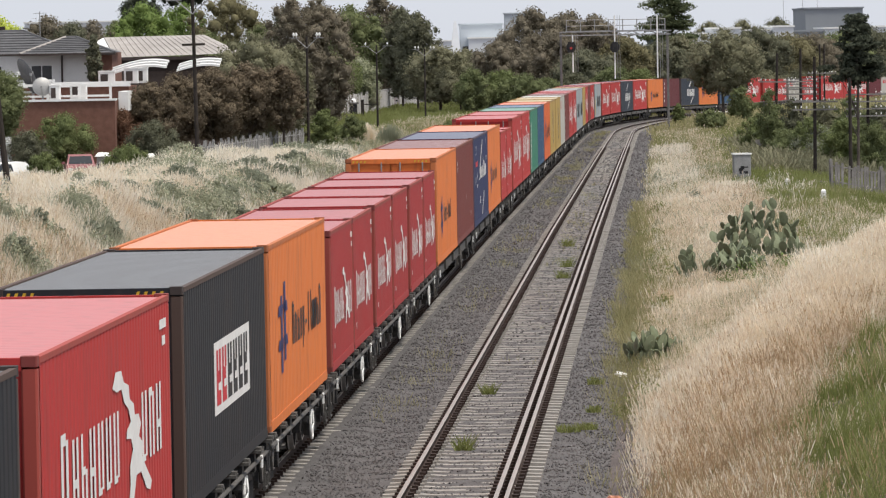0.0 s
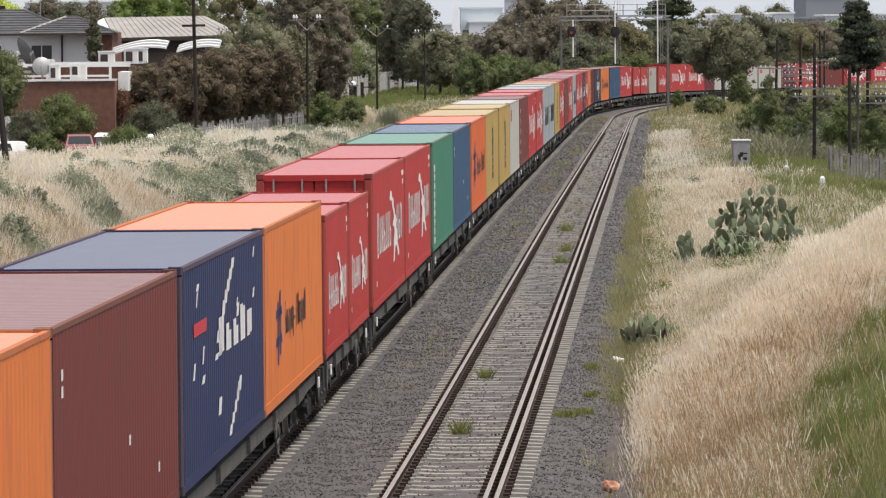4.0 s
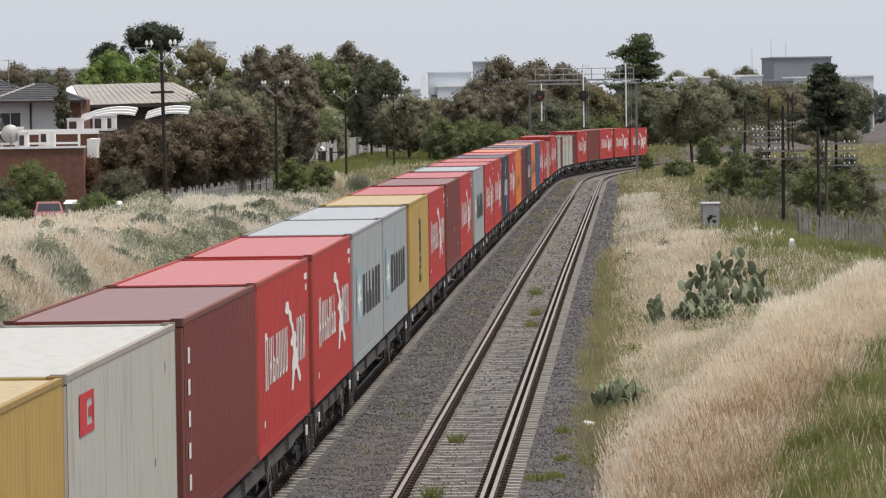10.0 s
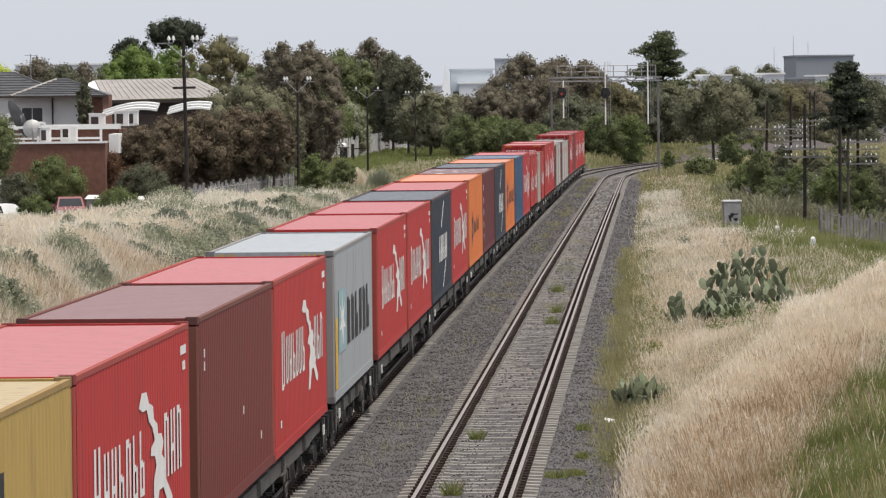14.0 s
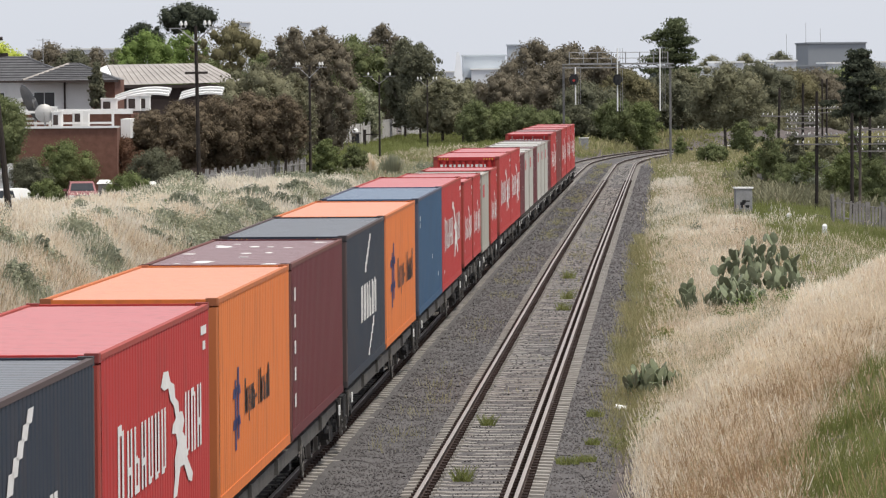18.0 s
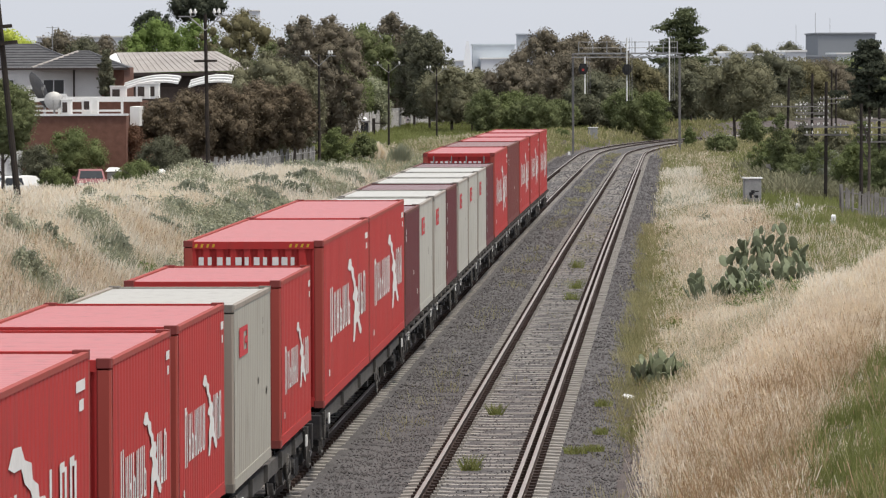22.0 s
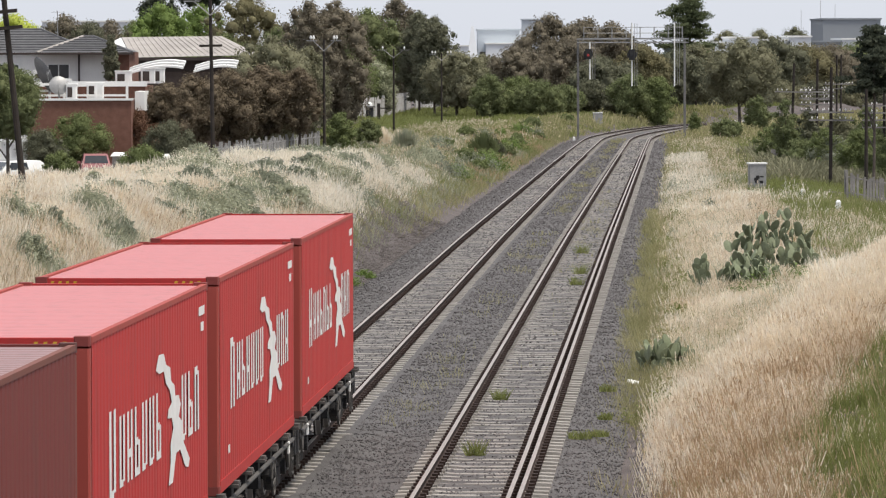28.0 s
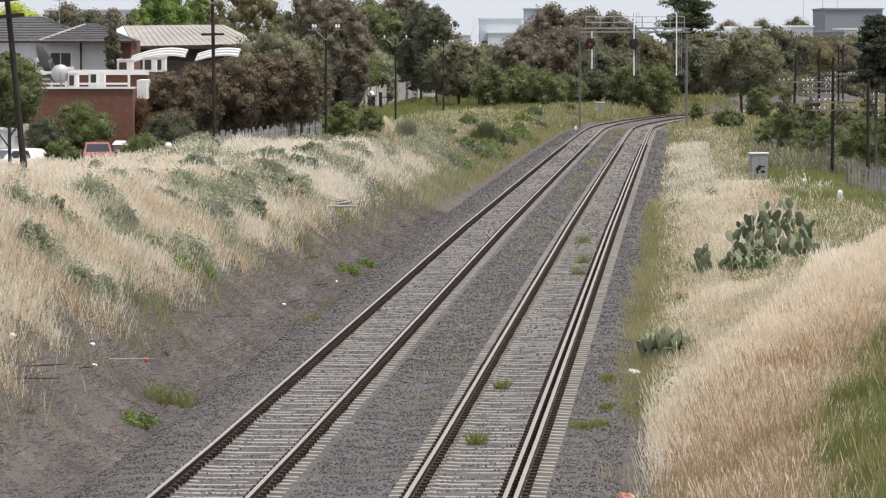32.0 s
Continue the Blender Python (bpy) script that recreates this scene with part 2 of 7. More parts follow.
def height(x, y):
    s, n = line_coords(x, y)
    base = fall(s) - 0.48
    crest = np.interp(s, [-700, 60, 90, 120, 150, 200, 276, 340, 420, 520], [3.3, 3.3, 3.3, 3.0, 2.45, 1.95, 0.5, 0.1, -0.2, -0.4])
    natural = np.interp(s, [0, 250, 420, 560, 700], [0.3, -0.2, -0.5, -0.6, -1.0])
    left = np.interp(-n, [0, 2.4, 3.3, 5.0, 7.2, 9.5], [0, 0, 0.12, 0.55, 0.95, 1.0])
    back = np.clip((-n - 12.0) / 7, 0, 1)
    zl = base + (crest - base) * left
    zl = zl * (1 - back) + natural * back
    edge = np.clip(98 + 6.1 * (n - 8.3), 92, 132)
    beyond = np.interp(s, [90, 150, 175, 200, 225, 260, 300, 420], [0.25, 0.25, 0.3, 0.3, 0.05, -0.3, -0.5, -1.1])
    k = np.clip((edge + 7 - s) / 14, 0, 1)
    k = k * k * (3 - 2 * k)
    mound = beyond + (1.85 - beyond) * k
    right = np.interp(n, [6.3, 7.2, 8.5, 10.5, 13], [0, 0.12, 0.5, 0.85, 1.0])
    zr = base + (mound - base) * right
    low = np.interp(s, [0, 60, 120, 200, 260, 420], [1.2, 1.0, 0.2, -0.8, -1.3, -2.0])
    away = np.clip((n - 13.5) / 7, 0, 1)
    zr = zr * (1 - away) + low * away
    z = np.where(n < 2, zl, zr)
    rough = np.clip((np.abs(n - 2) - 5.5) / 3, 0, 1)
    z = z + rough * (0.16 * waves(x, y, 9, 1) + 0.07 * waves(x, y, 2.7, 2))
    far = np.clip((np.hypot(x, y) - 600) / 800, 0, 1)
    return z * (1 - far) - 6.0 * far


def ground_at(x, y):
    return float(height(np.array([x], float), np.array([y], float))[0])


def spaced(lo, hi, fine, reach, grow=1.12):
    vals = list(np.arange(lo, hi, fine))
    for sign in (1, -1):
        p, d = (hi if sign > 0 else lo - fine), fine
        while abs(p) < reach:
            vals.append(p)
            d *= grow
            p += sign * d
        vals.append(sign * reach)
    return np.array(sorted(vals))


def build_ground():
    xs, ys = spaced(-34, 52, 0.55, 4800), spaced(58, 430, 1.1, 4800)
    gx, gy = np.meshgrid(xs, ys)
    gz = height(gx, gy)
    v = np.stack([gx.ravel(), gy.ravel(), gz.ravel()], 1)
    w = len(xs)
    i = (np.arange(len(ys) - 1)[:, None] * w + np.arange(w - 1)[None]).ravel()
    me = raw_mesh("ground", v, np.stack([i, i + 1, i + w + 1, i + w], 1), ground_mat, smooth=True)
    tagged(new("ground", me), "brown earth of a railway cutting with litter and mulch", "ground", kind="structure")


build_ground()


def sweep(profile, n0, s0, s1, step, slots=None, closed=True):
    """A profile of (offset, height) carried along the line at offset n0."""
    sh = Shape()
    stops = np.append(np.arange(s0, s1, step), s1)
    k = len(profile)
    rings = [on_line(stops, n0 + p[0], p[1]) for p in profile]
    for i in range(len(stops)):
        sh.v += [tuple(r[i]) for r in rings]
    for i in range(len(stops) - 1):
        for j in range(k if closed else k - 1):
            a, b = i * k + j, i * k + (j + 1) % k
            sh.f.append((a, b, b + k, a + k))
            sh.m.append(slots[j] if slots else 0)
    return sh


# the ballast's cross-section: heaped over the western sleeper ends, drawn back from the others
BED_N = np.array([-3.1, -2.5, -1.95, -1.4, -1.06, -0.9, -0.6, -0.3, 0, 0.3, 0.6, 0.85, 0.98, 1.06, 1.14, 1.6, 2.0, 2.45, 2.72, 2.8, 3.0, 3.15, 3.4, 3.7, 4.0, 4.3, 4.6, 4.85, 5.0, 5.2, 5.28, 5.7, 6.2, 6.8])
BED_Z = np.array([-0.62, -0.4, -0.21, -0.155, -0.16, -0.2, -0.201, -0.202, -0.202, -0.202, -0.204, -0.215, -0.215, -0.205, -0.165, -0.18, -0.235, -0.215, -0.21, -0.235, -0.238, -0.22, -0.204, -0.202, -0.202, -0.202, -0.204, -0.22, -0.238, -0.238, -0.25, -0.27, -0.4, -0.62])


def build_ballast():
    n_rows, z_rows = BED_N, BED_Z
    stops = np.concatenate([np.arange(-700, 50, 10), np.arange(50, 250, 0.5), np.arange(250, 620, 2.5)])
    pts = np.stack([on_line(stops, n, z) for n, z in zip(n_rows, z_rows)], 1)
    pts[..., 2] += 0.018 * waves(pts[..., 0], pts[..., 1], 1.1, 5) + 0.012 * waves(pts[..., 0], pts[..., 1], 0.4, 6)
    k = len(n_rows)
    i = (np.arange(len(stops) - 1)[:, None] * k + np.arange(k - 1)[None]).ravel()
    me = raw_mesh("ballast", pts.reshape(-1, 3), np.stack([i, i + 1, i + k + 1, i + k], 1), ballast_mat, smooth=True)
    tagged(new("ballast", me), "grey crushed-stone ballast under both tracks", "ballast", kind="structure")


build_ballast()

RAIL = [(-0.07, -0.165), (0.07, -0.165), (0.07, -0.15), (0.012, -0.125), (0.012, -0.045), (0.036, -0.035), (0.036, -0.006), (0.026, 0.0), (-0.026, 0.0), (-0.036, -0.006), (-0.036, -0.035), (-0.012, -0.045), (-0.012, -0.125), (-0.07, -0.15)]
RAIL_SLOTS = [1, 1, 1, 1, 1, 1, 0, 0, 0, 1, 1, 1, 1, 1]


def sleeper_shape():
    sh = Shape()
    prof = [(-1.23, -0.18), (-0.85, -0.165), (-0.4, -0.192), (0.4, -0.192), (0.85, -0.165), (1.23, -0.18)]
    for (a, za), (b, zb) in zip(prof, prof[1:]):
        vs = [(a, -0.13, -0.34), (b, -0.13, -0.34), (b, 0.13, -0.34), (a, 0.13, -0.34), (a, -0.105, za), (b, -0.105, zb), (b, 0.105, zb), (a, 0.105, za)]
        sh.add(vs, [(4, 5, 6, 7), (0, 1, 5, 4), (2, 3, 7, 6)] + ([(3, 0, 4, 7)] if a == -1.23 else []) + ([(1, 2, 6, 5)] if b == 1.23 else []))
    for x in (-0.84, -0.66, 0.66, 0.84):
        sh.box(x - 0.035, x + 0.035, -0.05, 0.05, -0.175, -0.13)
    return sh


def build_track(name, n0, rails, label, s0):
    track = thing(name, pose(0, 0, 0), label, "railway track", kind="structure")
    for r in rails:
        part("rail", sweep(RAIL, n0 + r, -700, 50, 25, RAIL_SLOTS).mesh("rail", rail_top, rail_rust), None, track)
        part("rail", sweep(RAIL, n0 + r, 50, 640, 2.5, RAIL_SLOTS).mesh("rail", rail_top, rail_rust), None, track)
    base = sleeper_shape()
    shared = base.mesh("sleeper", concrete)
    clips = []
    for s in np.arange(48, 330, 0.6):
        for r in rails:
            for side in (-1, 1):
                clips.append((s, n0 + r + side * 0.105))
    sn = np.array(clips)
    at, turn = on_line(sn[:, 0], 0), np.interp(sn[:, 0], LINE[:, 0], LINE[:, 3])
    cx, cy, cz = at[:, 0] + sn[:, 1] * np.cos(turn), at[:, 1] - sn[:, 1] * np.sin(turn), fall(sn[:, 0]) - 0.115
    box = np.array([[a * 0.05, b * 0.07, c * 0.04] for c in (-1, 1) for a, b in ((-1, -1), (1, -1), (1, 1), (-1, 1))])
    v = (np.stack([cx, cy, cz], 1)[:, None] + box[None]).reshape(-1, 3)
    quads = np.array([[4, 5, 6, 7], [0, 1, 5, 4], [1, 2, 6, 5], [2, 3, 7, 6], [3, 0, 4, 7]])
    tagged(part("rail_clips", raw_mesh("rail_clips", v, (np.arange(len(sn))[:, None, None] * 8 + quads).reshape(-1, 4), rail_rust), None, track), kind="stuff")
    rng = random.Random(3)
    rest = Shape()
    s = s0
    while s < 520:
        c = on_line(s, n0, 0)
        h = float(np.interp(s, LINE[:, 0], LINE[:, 3]))
        m = pose(c[0], c[1], c[2] + rng.uniform(-0.012, 0.004), 0, 0, -math.degrees(h) + rng.uniform(-0.5, 0.5))
        if 66 < s < 166:
            part("sleeper", shared, None, track, at=m)
        else:
            rest.add([m @ Vector(p) for p in base.v], base.f)
        s += 0.685
    tagged(part("more_sleepers", rest, concrete, track), kind="stuff")
    return track


# left line, then the dual-gauge line with a third rail
build_track("railway_track", 0.0, (-0.7525, 0.7525), "standard-gauge track on pale concrete sleepers with brown rusty rails", 40)
build_track("dual_gauge_track", 4.0, (-0.835, 0.67, 0.835), "three-rail dual-gauge track on pale concrete sleepers", 40.3)

# ---------------------------------------------------------------- the train
SPEED = 22.825
DECK = 1.05
HIGH_DECK = {44: 0.1, 45: 0.1}
RED, DULL_RED, BROWN, MAROON = (0.41, 0.036, 0.034), (0.325, 0.031, 0.033), (0.155, 0.035, 0.03), (0.115, 0.025, 0.03)
ORANGE, BURNT, YELLOW, GREEN = (0.63, 0.175, 0.045), (0.6, 0.125, 0.032), (0.41, 0.28, 0.085), (0.045, 0.19, 0.125)
BLUE, NAVY, COAL, SLATE = (0.03, 0.08, 0.155), (0.02, 0.03, 0.09), (0.02, 0.021, 0.025), (0.025, 0.034, 0.05)
GREY, WHITE, CREAM = (0.31, 0.335, 0.35), (0.43, 0.42, 0.38), (0.36, 0.345, 0.3)
# place along the line at the start, length in feet, colour, words, marks
CONTAINERS = [
    (32.0, 40, COAL, "black", "plate"), (45.5, 40, RED, "bright red", "wide"), (59.3, 40, COAL, "black", "panel"),
    (72.1, 40, ORANGE, "orange", "orange"), (85.6, 20, DULL_RED, "dull red", "short"), (91.8, 20, DULL_RED, "dull red", "short"),
    (98.9, 20, DULL_RED, "dull red", "short"), (105.4, 20, DULL_RED, "dull red", "short"), (112.5, 20, DULL_RED, "dull red", "short"),
    (118.9, 20, DULL_RED, "dull red", "short"), (125.9, 40, ORANGE, "orange", "orange_small"), (138.0, 40, BROWN, "plain brown", "spots"),
    (150.7, 40, NAVY, "navy blue", "globe"), (163.0, 40, ORANGE, "orange", "orange_small"), (176.0, 20, RED, "red", "short"),
    (182.4, 20, RED, "red", "short"), (189.8, 40, RED, "red", "wide"), (202.2, 40, RED, "red", "wide"),
    (215.6, 40, GREEN, "sea-green", "upright"), (227.9, 40, BLUE, "blue", "spots"), (240.8, 40, BURNT, "burnt-orange", "orange"),
    (253.1, 40, YELLOW, "mustard yellow", "tower"), (266.3, 40, YELLOW, "mustard yellow", "tower"), (278.6, 40, WHITE, "off-white", "redmark"),
    (291.8, 40, BROWN, "brown", "column"), (304.3, 40, RED, "bright red", "wide"), (317.7, 40, RED, "bright red", "wide"),
    (330.5, 40, GREY, "light grey", "grey"), (342.9, 40, GREY, "light grey", "grey"), (356.5, 40, YELLOW, "mustard yellow", "tower"),
    (368.9, 40, RED, "bright red", "wide"), (382.3, 40, BROWN, "brown", "spots"), (394.7, 40, RED, "bright red", "wide"),
    (409.0, 40, GREY, "light grey", "grey_placard"), (423.1, 40, DULL_RED, "red", "wide"), (435.8, 40, DULL_RED, "red", "wide"),
    (448.8, 40, SLATE, "dark slate", "globe_small"), (461.4, 40, RED, "bright red", "wide"), (474.8, 40, ORANGE, "orange", "orange_small"),
    (487.3, 40, MAROON, "maroon", "column"), (500.7, 40, SLATE, "dark slate", "globe_small"), (513.2, 40, ORANGE, "orange", "orange"),
    (526.9, 40, BLUE, "blue", "spots"), (539.0, 40, RED, "red", "wide"), (553.0, 20, DULL_RED, "red", "short"),
    (559.8, 20, DULL_RED, "red", "short"), (567.1, 20, CREAM, "cream", "redmark_small"), (574.9, 20, RED, "red", "short"),
    (583.8, 40, DULL_RED, "red", "wide"), (596.1, 40, DULL_RED, "red", "wide"), (608.6, 20, MAROON, "maroon", "spots"),
    (614.7, 20, WHITE, "off-white", "redmark_small"), (621.6, 20, WHITE, "off-white", "redmark_small"), (627.9, 20, MAROON, "maroon", "column"),
    (634.9, 20, WHITE, "off-white", "redmark_small"), (641.6, 20, WHITE, "off-white", "redmark_small"), (648.4, 20, WHITE, "off-white", "redmark_small"),
    (654.6, 20, MAROON, "maroon", "column"), (661.8, 40, RED, "red", "wide"), (674.5, 40, BROWN, "brown", "spots"),
    (687.7, 40, RED, "bright red", "wide"), (701.3, 40, RED, "bright red", "wide"), (714.9, 40, RED, "bright red", "wide"),
]
WAGONS = [[0], [1], [2], [3], [4, 5], [6, 7], [8, 9], [10, 11], [12, 13], [14, 15], [16, 17], [18, 19], [20, 21], [22, 23], [24, 25], [26], [27, 28],
          [29, 30], [31, 32], [33], [34, 35], [36, 37], [38, 39], [40, 41], [42, 43], [44, 45], [46, 47], [48, 49], [50, 51], [52, 53], [54, 55], [56, 57],
          [58], [59], [60], [61], [62]]
SKELETAL = {0, 1, 2, 3, 4, 5, 6, 7, 8, 9, 50, 51, 52, 53, 54, 55, 56, 57, 58, 59, 60, 61, 62}
HALF = 1.219
mark_white = mat("mark_white", [(0.6, 0.59, 0.57), (0.78, 0.77, 0.75)], 0.6, 0, 3, 15, 0)
mark_black = mat("mark_black", [(0.012, 0.012, 0.014), (0.03, 0.03, 0.03)], 0.6, 0, 3, 15, 0)
mark_blue = mat("mark_dark_blue", [(0.02, 0.025, 0.1), (0.035, 0.04, 0.15)], 0.6, 0, 3, 15, 0)
mark_red = mat("mark_red", [(0.45, 0.02, 0.03), (0.55, 0.04, 0.05)], 0.6, 0, 3, 15, 0)
mark_cyan = mat("mark_pale_blue", [(0.22, 0.36, 0.39), (0.27, 0.39, 0.42)], 0.6, 0, 3, 15, 0)
hazard = mat("hazard_yellow", [(0.5, 0.3, 0.02), (0.6, 0.38, 0.04)], 0.6, 0, 3, 15, 0)
MESHES = {}


def once(key, make):
    if key not in MESHES:
        MESHES[key] = make()
    return MESHES[key]


def ribs(length, pitch, depth):
    """Stations of a trapezoid corrugation along a panel: (place, set-back)."""
    n = max(2, round(length / pitch))
    p = length / n
    out = [(0, 0)]
    for i in range(n):
        out += [(p * (i + 0.26), 0), (p * (i + 0.42), depth), (p * (i + 0.68), depth), (p * (i + 0.84), 0)]
    return out + [(length, 0)]


def panel(kind, length, h, roof_depth=0.005):
    sh = Shape()
    if kind == "side":
        st = ribs(length - 0.32, 0.28, 0.009)
        for y, d in st:
            sh.v += [(-d, y + 0.16, 0.17), (-d, y + 0.16, h - 0.065)]
    elif kind == "end":
        st = ribs(2 * HALF - 0.3, 0.25, 0.045)
        for x, d in st:
            sh.v += [(x - HALF + 0.15, d, 0.17), (x - HALF + 0.15, d, h - 0.13)]
    else:
        st = ribs(length - 0.3, 0.28, roof_depth)
        for y, d in st:
            sh.v += [(-HALF + 0.07, y + 0.15, h - 0.035 - d), (HALF - 0.07, y + 0.15, h - 0.035 - d)]
    for i in range(len(st) - 1):
        a = 2 * i
        sh.f.append((a, a + 2, a + 3, a + 1))
        sh.m.append(0)
    return sh


def doors(h, side):
    sh = Shape()
    x0, x1 = (-HALF + 0.13, -0.015) if side < 0 else (0.015, HALF - 0.13)
    sh.box(x0, x1, 0.05, 0.09, 0.17, h - 0.13)
    for k in range(4):
        z0 = 0.25 + k * (h - 0.45) / 4
        sh.box(x0 + 0.08, x1 - 0.08, 0.035, 0.05, z0, z0 + (h - 0.45) / 4 - 0.1)
    return sh


def rods(h, side):
    return Shape().along((0, 0.015, 0.12), (0, 0.015, h - 0.1), 0.02, n=6).box(-0.05, 0.05, 0.0, 0.03, 1.1, 1.16)


def glyphs(sh, y0, y1, z0, z1, pattern, rng, bar=0.2):
    """Plain bars the size of letters: T tall, x low, d hanging, l a lone stem, - a dash, space a gap."""
    p = (y1 - y0) / len(pattern)
    h = z1 - z0
    for i, k in enumerate(pattern):
        a, w = y0 + p * i, p * bar
        b = a + p * 0.68
        if k == " ":
            continue
        if k == "-":
            mark_box(sh, a, b, z0 + h * 0.26, z0 + h * 0.36)
            continue
        top = z0 + h * (1.0 if k in "Tl" else 0.72)
        low = z0 - h * (0.26 if k == "d" else 0.0)
        if k == "l":
            mark_box(sh, a + p * 0.3, a + p * 0.3 + w, low, top)
            continue
        kind = rng.randrange(4)
        mark_box(sh, a, a + w, z0 if k == "d" and kind else low, top)
        if kind == 0:
            mark_box(sh, b - w, b, z0, top)
            mark_box(sh, a + w, b - w, z0 + h * 0.34, z0 + h * 0.46)
        elif kind == 1:
            mark_box(sh, b - w, b, low, top - h * 0.08)
            mark_box(sh, a + w, b - w, top - h * 0.13, top)
        elif kind == 2:
            mark_box(sh, a + w, b, z0, z0 + h * 0.12)
            mark_box(sh, b - w, b, z0 + h * 0.12, z0 + h * 0.5)
            mark_box(sh, a + w, b - w, z0 + h * 0.44, z0 + h * 0.55)
        else:
            mark_box(sh, b - w, b, z0 + h * 0.06, top)
            mark_box(sh, a + w, b - w, z0, z0 + h * 0.1)


def mark_box(sh, y0, y1, z0, z1, lean=0.0):
    x = HALF + 0.003
    sh.add([(x, y0, z0), (x, y1, z0), (x, y1 + lean, z1), (x, y0 + lean, z1)], [(0, 1, 2, 3)])


def banner_figure(sh, y, z, w, h):
    """A leaping emblem: a rippled banner held up over a body on two spread legs."""
    x = HALF + 0.005
    ring = [(0.02, 0.9), (0.1, 1.0), (0.24, 0.99), (0.3, 0.9), (0.42, 0.86), (0.44, 0.76), (0.54, 0.71), (0.56, 0.63), (0.66, 0.62), (0.72, 0.54), (0.66, 0.46), (0.76, 0.4), (0.74, 0.3), (0.82, 0.22), (0.98, 0.08), (0.94, 0.02), (0.84, 0.05), (0.7, 0.2), (0.58, 0.2), (0.48, 0.0), (0.36, 0.0), (0.42, 0.16), (0.42, 0.3), (0.5, 0.4), (0.46, 0.48), (0.34, 0.5), (0.36, 0.56), (0.46, 0.6), (0.4, 0.7), (0.3, 0.76), (0.24, 0.86), (0.12, 0.86)]
    sh.add([(x, y + a * w, z + b * h) for a, b in ring], [tuple(range(len(ring)))])


